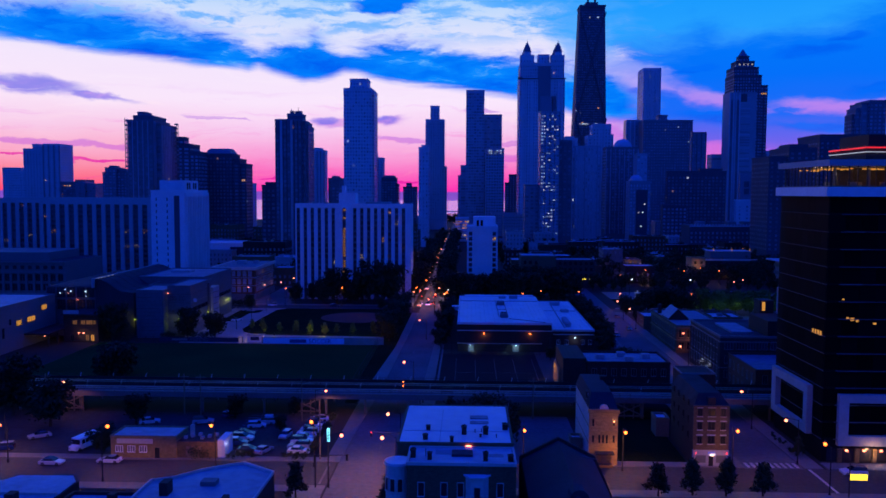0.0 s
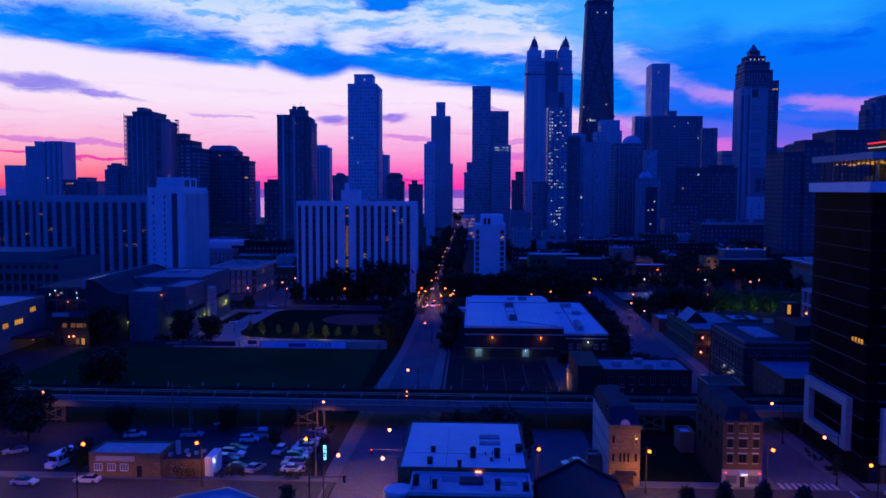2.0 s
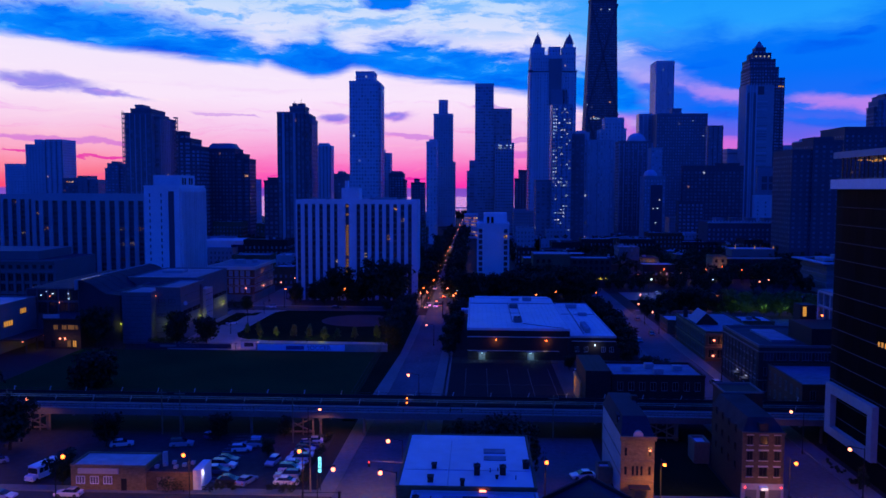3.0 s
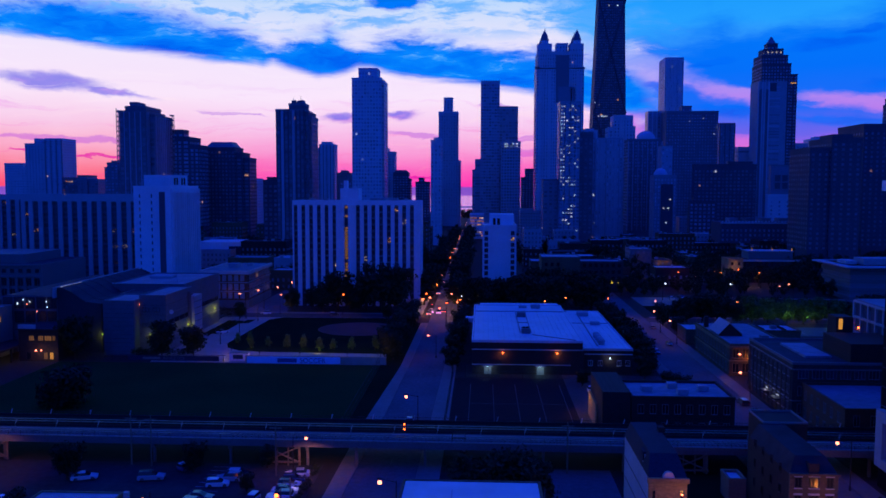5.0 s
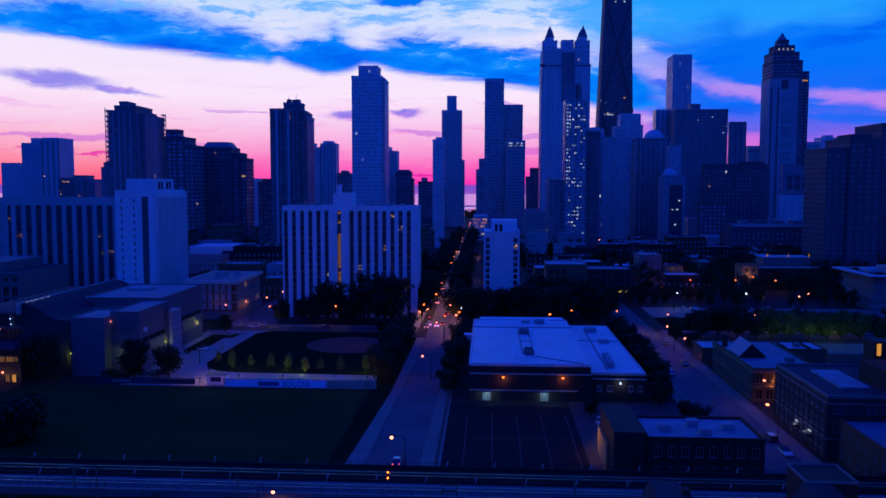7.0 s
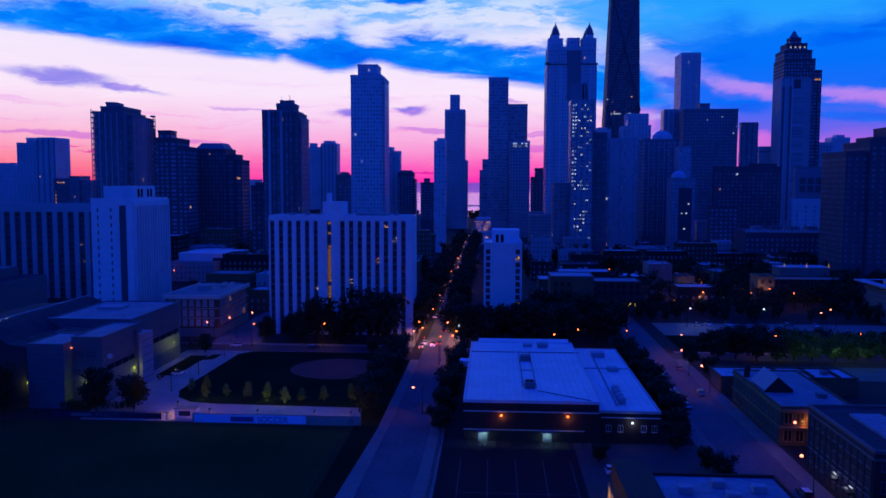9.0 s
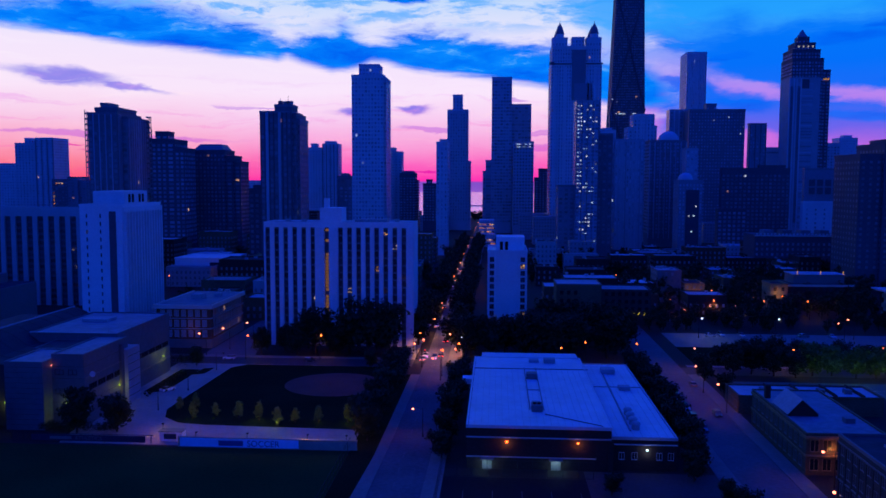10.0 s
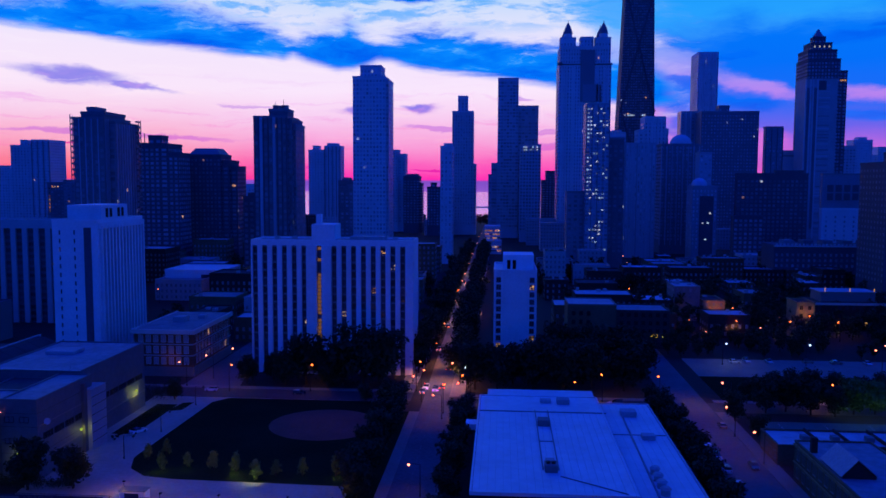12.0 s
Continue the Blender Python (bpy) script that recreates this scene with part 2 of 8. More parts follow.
# ---------------------------------------------------------------- materials
def surface(name, colour, rough=0.8, grain=3.0, vary=0.25, bump=0.15, metal=0.0, spec=0.4, shade=0.0, big=0.12):
    """Paint, stone, tar: two sizes of variation, fine relief. shade: how far objects differ from one another."""
    m = bpy.data.materials.new(name)
    m.use_nodes = True
    n, l = m.node_tree.nodes, m.node_tree.links
    b = n["Principled BSDF"]
    b.inputs["Roughness"].default_value, b.inputs["Metallic"].default_value, b.inputs["Specular IOR Level"].default_value = rough, metal, spec
    tc = n.new("ShaderNodeTexCoord")
    fine, wide = n.new("ShaderNodeTexNoise"), n.new("ShaderNodeTexNoise")
    for t, s, d in ((fine, grain, 6.0), (wide, big, 3.0)):
        t.inputs["Scale"].default_value, t.inputs["Detail"].default_value = s, d
        l.new(tc.outputs["Object"], t.inputs["Vector"])
    add = n.new("ShaderNodeMath")
    add.operation = "ADD"
    l.new(fine.outputs[0], add.inputs[0])
    l.new(wide.outputs[0], add.inputs[1])
    rng = n.new("ShaderNodeMapRange")
    rng.inputs[1].default_value, rng.inputs[2].default_value, rng.inputs[3].default_value, rng.inputs[4].default_value = 0.6, 1.4, 1 - vary, 1 + vary
    l.new(add.outputs[0], rng.inputs[0])
    val = rng.outputs[0]
    if shade:
        info = n.new("ShaderNodeObjectInfo")
        r2 = n.new("ShaderNodeMapRange")
        r2.inputs[3].default_value, r2.inputs[4].default_value = 1 - shade, 1 + shade
        l.new(info.outputs["Random"], r2.inputs[0])
        mul = n.new("ShaderNodeMath")
        mul.operation = "MULTIPLY"
        l.new(val, mul.inputs[0])
        l.new(r2.outputs[0], mul.inputs[1])
        val = mul.outputs[0]
    col = n.new("ShaderNodeVectorMath")
    col.operation = "SCALE"
    col.inputs[0].default_value = colour
    l.new(val, col.inputs["Scale"])
    l.new(col.outputs[0], b.inputs["Base Color"])
    if bump:
        bp = n.new("ShaderNodeBump")
        bp.inputs["Strength"].default_value, bp.inputs["Distance"].default_value = bump, 0.05
        l.new(fine.outputs[0], bp.inputs["Height"])
        l.new(bp.outputs[0], b.inputs["Normal"])
    return m


def glow(name, colour, power):
    m = bpy.data.materials.new(name)
    m.use_nodes = True
    b = m.node_tree.nodes["Principled BSDF"]
    b.inputs["Base Color"].default_value = (0.02, 0.02, 0.02, 1)
    b.inputs["Emission Color"].default_value = (*colour, 1)
    b.inputs["Emission Strength"].default_value = power
    return m


def window_glass(name, lit, colour=(1.0, 0.5, 0.16), power=0.5, per_island=True, tint=(0.03, 0.035, 0.045), rough=0.12, spec=0.5, other=None, spot=0.0):
    """Dark panes, each a little lighter or darker; a share of them has a lamp on behind. other: the light of every second lit one. spot: how much of a lit pane stays dark."""
    m = bpy.data.materials.new(name)
    m.use_nodes = True
    n, l = m.node_tree.nodes, m.node_tree.links
    b = n["Principled BSDF"]
    b.inputs["Roughness"].default_value = rough
    b.inputs["Specular IOR Level"].default_value = spec
    if per_island:
        r = n.new("ShaderNodeNewGeometry").outputs["Random Per Island"]
    else:
        r = n.new("ShaderNodeObjectInfo").outputs["Random"]
    white = n.new("ShaderNodeTexWhiteNoise")
    white.noise_dimensions = "1D"
    l.new(r, white.inputs["W"])
    tone = n.new("ShaderNodeMapRange")
    tone.inputs[3].default_value, tone.inputs[4].default_value = 0.6, 1.4
    l.new(white.outputs["Value"], tone.inputs[0])
    col = n.new("ShaderNodeVectorMath")
    col.operation = "SCALE"
    col.inputs[0].default_value = tint
    l.new(tone.outputs[0], col.inputs["Scale"])
    l.new(col.outputs[0], b.inputs["Base Color"])
    b.inputs["Emission Color"].default_value = (*colour, 1)
    if not lit:
        return m
    up = n.new("ShaderNodeMapRange")
    up.inputs[1].default_value, up.inputs[2].default_value, up.inputs[3].default_value, up.inputs[4].default_value = 1 - lit, 1 - lit * 0.2, 0.0, power
    l.new(r, up.inputs[0])
    tc = n.new("ShaderNodeTexCoord")
    away = n.new("ShaderNodeVectorMath")
    away.operation = "MULTIPLY_ADD"
    away.inputs[1].default_value = (40.0, 40.0, 40.0)
    l.new(white.outputs["Color"], away.inputs[0])
    l.new(tc.outputs["Object"], away.inputs[2])
    nz = n.new("ShaderNodeTexNoise")
    nz.inputs["Scale"].default_value = 1.3
    l.new(away.outputs[0], nz.inputs["Vector"])
    cut = n.new("ShaderNodeMapRange")
    cut.inputs[1].default_value, cut.inputs[2].default_value = 0.25 + 0.3 * spot, 0.6 + 0.1 * spot
    l.new(nz.outputs[0], cut.inputs[0])
    mul = n.new("ShaderNodeMath")
    mul.operation = "MULTIPLY"
    l.new(up.outputs[0], mul.inputs[0])
    l.new(cut.outputs[0], mul.inputs[1])
    if other:
        pick = n.new("ShaderNodeMath")
        pick.operation = "GREATER_THAN"
        pick.inputs[1].default_value = 0.5
        l.new(white.outputs["Value"], pick.inputs[0])
        mix = n.new("ShaderNodeMix")
        mix.data_type = "RGBA"
        mix.inputs[6].default_value, mix.inputs[7].default_value = (*colour, 1), (*other, 1)
        l.new(pick.outputs[0], mix.inputs[0])
        l.new(mix.outputs[2], b.inputs["Emission Color"])
    l.new(mul.outputs[0], b.inputs["Emission Strength"])
    return m


def striped_brick(name, colour, mortar, shade=0.12):
    m = surface(name, colour, 0.85, 2.0, 0.3, 0.2, shade=shade)
    n, l = m.node_tree.nodes, m.node_tree.links
    tc = n.new("ShaderNodeTexCoord")
    mp = n.new("ShaderNodeMapping")
    mp.inputs[2].default_value = (radians(90), 0, 0)
    l.new(tc.outputs["Object"], mp.inputs[0])
    br = n.new("ShaderNodeTexBrick")
    br.inputs["Scale"].default_value = 1.0
    br.inputs["Brick Width"].default_value, br.inputs["Row Height"].default_value, br.inputs["Mortar Size"].default_value = 0.6, 0.2, 0.012
    br.inputs["Color1"].default_value, br.inputs["Color2"].default_value, br.inputs["Mortar"].default_value = (1, 1, 1, 1), (0.7, 0.7, 0.7, 1), (*mortar, 1)
    l.new(mp.outputs[0], br.inputs["Vector"])
    b = n["Principled BSDF"]
    src = b.inputs["Base Color"].links[0].from_socket
    mx = n.new("ShaderNodeMix")
    mx.data_type, mx.blend_type = "RGBA", "MULTIPLY"
    mx.inputs[0].default_value = 1.0
    l.new(src, mx.inputs[6])
    l.new(br.outputs[0], mx.inputs[7])
    l.new(mx.outputs[2], b.inputs["Base Color"])
    return m


M = dict(
    soil=surface("city_ground", (0.01, 0.01, 0.008), 0.95, 0.4, 0.4, 0.3, big=0.02),
    asphalt=surface("asphalt", (0.05, 0.049, 0.048), 0.8, 1.2, 0.35, 0.25, spec=0.2, big=0.08),
    lot=surface("lot_asphalt", (0.033, 0.034, 0.037), 0.85, 0.8, 0.4, 0.25, spec=0.15, big=0.1),
    walk=surface("pavement_concrete", (0.15, 0.14, 0.13), 0.85, 1.0, 0.22, 0.2, big=0.15),
    path=surface("pale_path_concrete", (0.32, 0.27, 0.22), 0.85, 1.0, 0.2, 0.2, big=0.15),
    felt=surface("light_roof_felt", (0.34, 0.36, 0.38), 0.7, 0.7, 0.28, 0.2, big=0.2, shade=0.1),
    faded_paint=surface("faded_road_paint", (0.12, 0.12, 0.118), 0.8, 3.0, 0.4, 0.1),
    grass=surface("grass", (0.013, 0.024, 0.011), 0.95, 2.0, 0.35, 0.5, spec=0.0, big=0.06),
    turf=surface("sports_turf", (0.018, 0.058, 0.016), 0.95, 1.5, 0.3, 0.4, spec=0.0, big=0.05),
    clay=surface("infield_clay", (0.1, 0.062, 0.046), 0.95, 1.5, 0.25, 0.2, spec=0.1),
    paint=surface("road_paint", (0.4, 0.4, 0.39), 0.7, 3.0, 0.3, 0.1),
    avenue=surface("avenue_asphalt", (0.1, 0.103, 0.112), 0.85, 1.0, 0.35, 0.2, spec=0.08, big=0.08),
    side_asphalt=surface("bleached_asphalt", (0.115, 0.118, 0.12), 0.85, 1.0, 0.3, 0.2, spec=0.06, big=0.08),
    tennis=surface("green_court_paint", (0.05, 0.12, 0.09), 0.8, 1.0, 0.2, 0.1),
    court=surface("court_surface", (0.012, 0.013, 0.018), 0.9, 1.0, 0.25, 0.1, spec=0.05),
    white_roof=surface("white_membrane_roof", (0.52, 0.55, 0.58), 0.55, 0.5, 0.16, 0.12, big=0.1),
    grey_roof=surface("grey_roof_felt", (0.2, 0.21, 0.23), 0.75, 0.6, 0.3, 0.2, big=0.15, shade=0.2),
    dark_roof=surface("tar_roof", (0.045, 0.045, 0.05), 0.85, 0.6, 0.35, 0.25, spec=0.12, big=0.2, shade=0.25),
    slate=surface("slate_roof", (0.04, 0.042, 0.05), 0.8, 3.0, 0.3, 0.4, spec=0.12),
    dark_brick=striped_brick("dark_brick", (0.042, 0.025, 0.02), (0.8, 0.8, 0.8)),
    loft_brick=striped_brick("grey_brown_brick", (0.068, 0.052, 0.045), (1.0, 1.0, 1.0)),
    cladding=surface("grey_cladding_panel", (0.09, 0.104, 0.12), 0.65, 0.8, 0.2, 0.05, big=0.1),
    red_brick=striped_brick("red_brick", (0.17, 0.065, 0.035), (1.1, 1.1, 1.1)),
    tan_brick=striped_brick("tan_brick", (0.3, 0.21, 0.09), (1.1, 1.1, 1.1)),
    brown_brick=striped_brick("brown_brick", (0.15, 0.1, 0.05), (1.1, 1.1, 1.1)),
    stone=surface("pale_stone", (0.5, 0.46, 0.4), 0.8, 2.5, 0.18, 0.2, shade=0.1),
    concrete=surface("grey_concrete", (0.34, 0.34, 0.34), 0.8, 1.5, 0.2, 0.2, shade=0.1),
    panel=surface("pale_wall_panel", (0.155, 0.15, 0.145), 0.7, 1.0, 0.12, 0.1),
    white_wall=surface("white_concrete", (0.67, 0.67, 0.67), 0.75, 1.2, 0.14, 0.15, shade=0.06),
    dim_white=surface("weathered_white_concrete", (0.37, 0.37, 0.37), 0.8, 1.2, 0.16, 0.15, shade=0.08),
    tower_grey=surface("tower_concrete", (0.52, 0.52, 0.53), 0.7, 0.8, 0.2, 0.05, shade=0.15, big=0.03),
    tower_pale=surface("tower_limestone", (0.58, 0.58, 0.58), 0.7, 0.8, 0.14, 0.05, shade=0.1, big=0.03),
    tower_smoke=surface("smoked_tower_cladding", (0.1, 0.104, 0.12), 0.6, 0.8, 0.2, 0.05, spec=0.05, big=0.03),
    tower_dark=surface("tower_dark_cladding", (0.19, 0.2, 0.22), 0.5, 0.8, 0.2, 0.05, shade=0.3, big=0.03, spec=0.05),
    tower_black=surface("tower_black_aluminium", (0.01, 0.01, 0.012), 0.7, 0.8, 0.2, 0.05, spec=0.05, big=0.03),
    tower_glass=surface("tower_curtain_wall", (0.3, 0.33, 0.37), 0.3, 0.6, 0.15, 0.02, spec=0.7, shade=0.25, big=0.03),
    steel=surface("weathered_steel", (0.16, 0.15, 0.145), 0.65, 3.0, 0.3, 0.15, metal=0.4),
    track_bed=surface("dark_track_deck", (0.012, 0.012, 0.012), 0.9, 3.0, 0.3, 0.1, spec=0.1),
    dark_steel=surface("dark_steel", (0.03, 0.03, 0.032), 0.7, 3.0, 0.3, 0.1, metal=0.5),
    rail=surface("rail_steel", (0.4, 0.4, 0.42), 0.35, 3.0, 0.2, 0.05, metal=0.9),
    # paler copies for the near track: the light on it is in the colour
    track_pale=surface("lit_track_deck", (0.14, 0.135, 0.13), 0.85, 2.0, 0.35, 0.2, spec=0.2),
    tie_pale=surface("lit_sleeper", (0.17, 0.16, 0.15), 0.85, 3.0, 0.4, 0.2, shade=0.3),
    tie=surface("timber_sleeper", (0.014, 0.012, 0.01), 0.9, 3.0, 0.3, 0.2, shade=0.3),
    timber=surface("weathered_timber", (0.2, 0.15, 0.1), 0.85, 3.0, 0.3, 0.2, shade=0.15),
    bark=surface("bark", (0.05, 0.038, 0.03), 0.95, 6.0, 0.3, 0.5),
    leaf=surface("leaves", (0.022, 0.036, 0.016), 0.75, 1.5, 0.4, 0.0, spec=0.2, shade=0.3),
    # pale green of young trees, with lamplight on leaves put into the colour
    bright_leaf=surface("bright_leaves", (0.09, 0.14, 0.03), 0.75, 1.5, 0.35, 0.0, spec=0.2, shade=0.2),
    banner=surface("blue_banner", (0.4, 0.62, 0.85), 0.6, 1.0, 0.1, 0.05),
    dark_banner=surface("navy_banner", (0.01, 0.02, 0.05), 0.6, 1.0, 0.1, 0.05),
    ink=surface("banner_lettering", (0.03, 0.07, 0.2), 0.6, 1.0, 0.05, 0.0),
    # the reflected dawn's lilac is put into the water's metallic base colour
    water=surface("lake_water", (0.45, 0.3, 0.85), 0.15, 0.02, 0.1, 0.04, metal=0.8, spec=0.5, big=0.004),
    glass=window_glass("dark_panes", 0.03, power=0.9, per_island=False, spot=0.7),
    glass_dim=window_glass("unlit_panes", 0.0, tint=(0.02, 0.022, 0.028), rough=0.2),
    # tower pane tints lie close to the walls: distant haze is in the colour
    glass_tower=window_glass("unlit_tower_panes", 0.004, (0.75, 0.85, 1.0), 0.7, tint=(0.38, 0.39, 0.42), rough=0.3),
    glass_dorm=window_glass("dormitory_panes", 0.035, (1.0, 0.42, 0.1), 1.1, per_island=False, tint=(0.055, 0.058, 0.07), spot=1.0, other=(1.0, 0.7, 0.45)),
    glass_few=window_glass("tower_panes_few_lit", 0.003, (1.0, 0.55, 0.3), 0.9, tint=(0.26, 0.27, 0.3), rough=0.3, other=(0.7, 0.82, 1.0), spot=0.3),
    glass_some=window_glass("tower_panes_some_lit", 0.007, (1.0, 0.45, 0.15), 0.9, tint=(0.16, 0.165, 0.185), rough=0.3, other=(0.8, 0.85, 1.0), spot=0.3),
    glass_bright=window_glass("tower_panes_bright", 0.97, (0.5, 0.74, 1.0), 1.15, tint=(0.1, 0.11, 0.13), other=(0.8, 0.86, 1.0)),
    grid_panes=window_glass("gridded_tower_panes", 0.006, (0.7, 0.82, 1.0), 0.8, tint=(0.36, 0.37, 0.4), rough=0.3, spot=0.2),
    slab_panes=window_glass("muted_tower_panes", 0.006, (0.7, 0.82, 1.0), 0.8, tint=(0.32, 0.33, 0.36), rough=0.4),
    lit_window=glow("lit_window", (1.0, 0.42, 0.06), 0.62),
    stair_glow=glow("dim_stair_light", (1.0, 0.42, 0.1), 0.16),
    orange_floor=window_glass("lit_storeys", 0.7, (1.0, 0.36, 0.07), 1.5, other=(1.0, 0.62, 0.3), spot=0.5),
    crown_glow=glow("crown_light", (0.9, 0.85, 0.8), 0.4),
    amber=glow("amber_lamp", (1.0, 0.14, 0.018), 7.0),
    pink=glow("pale_lamp", (1.0, 0.22, 0.11), 6.0),
    cool=glow("white_lamp", (0.6, 0.85, 1.0), 4.0),
    red=glow("red_lamp", (1.0, 0.05, 0.06), 4.0),
    violet=glow("violet_lamp", (0.6, 0.2, 1.0), 6.0),
    teal=glow("teal_sign_light", (0.2, 0.85, 1.0), 2.0),
    neon_red=glow("red_neon", (1.0, 0.03, 0.03), 0.8),
    neon_white=glow("white_neon", (0.75, 0.8, 1.0), 0.5),
    yellow_sign=glow("yellow_sign_light", (1.0, 0.72, 0.05), 1.6),
    green_lamp=glow("green_wall_lamp", (0.5, 0.75, 0.05), 0.6),
)


# ---------------------------------------------------------------- building helpers
BASE = {}


def thing(name, x, y, z=0.0, label="", category="", group="", kind=""):
    e = new(name)
    e.empty_display_size = 1.0
    e.location = (x, y, z)
    BASE[e.name] = Vector((x, y, z))
    return tagged(e, label, category, group, kind)


def box(bm, x0, x1, y0, y1, z0, z1):
    v = [bm.verts.new(p) for p in ((x0, y0, z0), (x1, y0, z0), (x1, y1, z0), (x0, y1, z0), (x0, y0, z1), (x1, y0, z1), (x1, y1, z1), (x0, y1, z1))]
    for f in ((3, 2, 1, 0), (4, 5, 6, 7), (0, 1, 5, 4), (1, 2, 6, 5), (2, 3, 7, 6), (3, 0, 4, 7)):
        bm.faces.new([v[i] for i in f])


def prism(bm, pts, z0, z1):
    """Upright prism over a counter-clockwise outline."""
    lo = [bm.verts.new((x, y, z0)) for x, y in pts]
    hi = [bm.verts.new((x, y, z1)) for x, y in pts]
    bm.faces.new(list(reversed(lo)))
    bm.faces.new(hi)
    k = len(pts)
    for i in range(k):
        j = (i + 1) % k
        bm.faces.new((lo[i], lo[j], hi[j], hi[i]))


def frustum(bm, a, z0, b, z1):
    """Between two rectangles x0, x1, y0, y1."""
    lo = [bm.verts.new((x, y, z0)) for x, y in ((a[0], a[2]), (a[1], a[2]), (a[1], a[3]), (a[0], a[3]))]
    hi = [bm.verts.new((x, y, z1)) for x, y in ((b[0], b[2]), (b[1], b[2]), (b[1], b[3]), (b[0], b[3]))]
    bm.faces.new(list(reversed(lo)))
    bm.faces.new(hi)
    for i in range(4):
        j = (i + 1) % 4
        bm.faces.new((lo[i], lo[j], hi[j], hi[i]))


def tube(bm, a, b, r0, r1=None, sides=8):
    """A round bar from a to b."""
    a, b = Vector(a), Vector(b)
    r1 = r0 if r1 is None else r1
    q = (b - a).to_track_quat("Z", "Y")
    rings = []
    for p, r in ((a, r0), (b, r1)):
        rings.append([bm.verts.new(p + q @ Vector((r * math.cos(2 * math.pi * i / sides), r * math.sin(2 * math.pi * i / sides), 0))) for i in range(sides)])
    for i in range(sides):
        j = (i + 1) % sides
        bm.faces.new((rings[0][i], rings[0][j], rings[1][j], rings[1][i]))
    bm.faces.new(list(reversed(rings[0])))
    bm.faces.new(rings[1])


def ball(bm, c, r, flat=1.0):
    bmesh.ops.create_icosphere(bm, subdivisions=1, radius=r, matrix=Matrix.Translation(c) @ Matrix.Diagonal((1, 1, flat, 1)))


def part(name, bm, mat, parent=None, label="", at=None, bevel=0.0, smooth=False):
    """Links a bmesh, built in world places, as one mesh under a thing or under a part. A mesh is taken as it is, at the place given."""
    if isinstance(bm, bpy.types.Mesh):
        me = bm
    else:
        base = BASE.get(parent.name, Vector()) if parent else Vector()
        if bevel:
            bmesh.ops.bevel(bm, geom=bm.edges[:], offset=bevel, segments=1, affect="EDGES")
        if base.length:
            bmesh.ops.translate(bm, verts=bm.verts[:], vec=-base)
        me = bpy.data.meshes.new(name)
        bm.to_mesh(me)
        bm.free()
        for mm in (mat if isinstance(mat, (list, tuple)) else [mat]):
            me.materials.append(mm)
        if smooth:
            me.shade_smooth()
    ob = new(name, me)
    if parent:
        ob.parent = parent
        BASE[ob.name] = BASE.get(parent.name, Vector())
        if at is not None:
            ob.matrix_basis = Matrix.Translation(-BASE[ob.name]) @ at
    elif at is not None:
        ob.matrix_basis = at
    if label:
        ob["label"] = label
    return ob


def boxes(name, mat, parent, *dims, label="", bevel=0.0):
    bm = bmesh.new()
    for d in dims:
        box(bm, *d)
    return part(name, bm, mat, parent, label, bevel=bevel)


def ring(name, mat, parent, x0, x1, y0, y1, t, z0, z1):
    """A closed rim, such as a parapet, in one piece."""
    bm = bmesh.new()
    loops = []
    for k in (0.0, t):
        for z in (z0, z1):
            loops.append([bm.verts.new(p) for p in ((x0 + k, y0 + k, z), (x1 - k, y0 + k, z), (x1 - k, y1 - k, z), (x0 + k, y1 - k, z))])
    ol, oh, il, ih = loops
    for i in range(4):
        j = (i + 1) % 4
        for q in ((ol[i], ol[j], oh[j], oh[i]), (oh[i], oh[j], ih[j], ih[i]), (il[j], il[i], ih[i], ih[j]), (ol[j], ol[i], il[i], il[j])):
            bm.faces.new(q)
    return part(name, bm, mat, parent)


def structure(name, mat, label, *dims):
    ob = boxes(name, mat, None, *dims)
    return tagged(ob, label, kind="structure")


FACE = {"w": 0.0, "n": -90.0, "s": 90.0, "e": 180.0}   # w looks to -y, n to -x, s to +x
WINDOWS = {}


def window_mesh(w, h, frame_mat, pane_mat, bars=1, deep=0.12):
    """A framed window about its own middle, facing -y, in one piece: frame with a sill, and panes set back within it."""
    key = (round(w, 2), round(h, 2), frame_mat.name, pane_mat.name, bars)
    if key in WINDOWS:
        return WINDOWS[key]
    bm = bmesh.new()
    f = min(0.09, w * 0.12)
    xs = [-w / 2]
    for i in range(bars + 1):
        xs += [-w / 2 + f + (w - f) * i / (bars + 1), -w / 2 + (w - f) * (i + 1) / (bars + 1)]
    xs.append(w / 2)
    zs = [-h / 2, -h / 2 + f, h / 2 - f, h / 2]
    front = [[bm.verts.new((x, -deep - (0.1 if r == 0 else 0.0), z)) for x in xs] for r, z in enumerate(zs)]
    for r in range(3):
        for c in range(len(xs) - 1):
            cell = [front[r][c], front[r][c + 1], front[r + 1][c + 1], front[r + 1][c]]
            if r == 1 and c % 2 == 1:
                inner = [bm.verts.new((v.co.x, -0.02, v.co.z)) for v in cell]
                for i in range(4):
                    bm.faces.new((cell[i], cell[(i + 1) % 4], inner[(i + 1) % 4], inner[i]))
                bm.faces.new(inner).material_index = 1
            else:
                bm.faces.new(cell)
    rim = front[0] + [front[1][-1], front[2][-1]] + front[3][::-1] + [front[2][0], front[1][0]]
    rear = [bm.verts.new((v.co.x, 0.02, v.co.z)) for v in rim]
    for i in range(len(rim)):
        j = (i + 1) % len(rim)
        bm.faces.new((rim[j], rim[i], rear[i], rear[j]))
    me = bpy.data.meshes.new("window")
    bm.to_mesh(me)
    bm.free()
    me.materials.append(frame_mat)
    me.materials.append(pane_mat)
    WINDOWS[key] = me
    return me


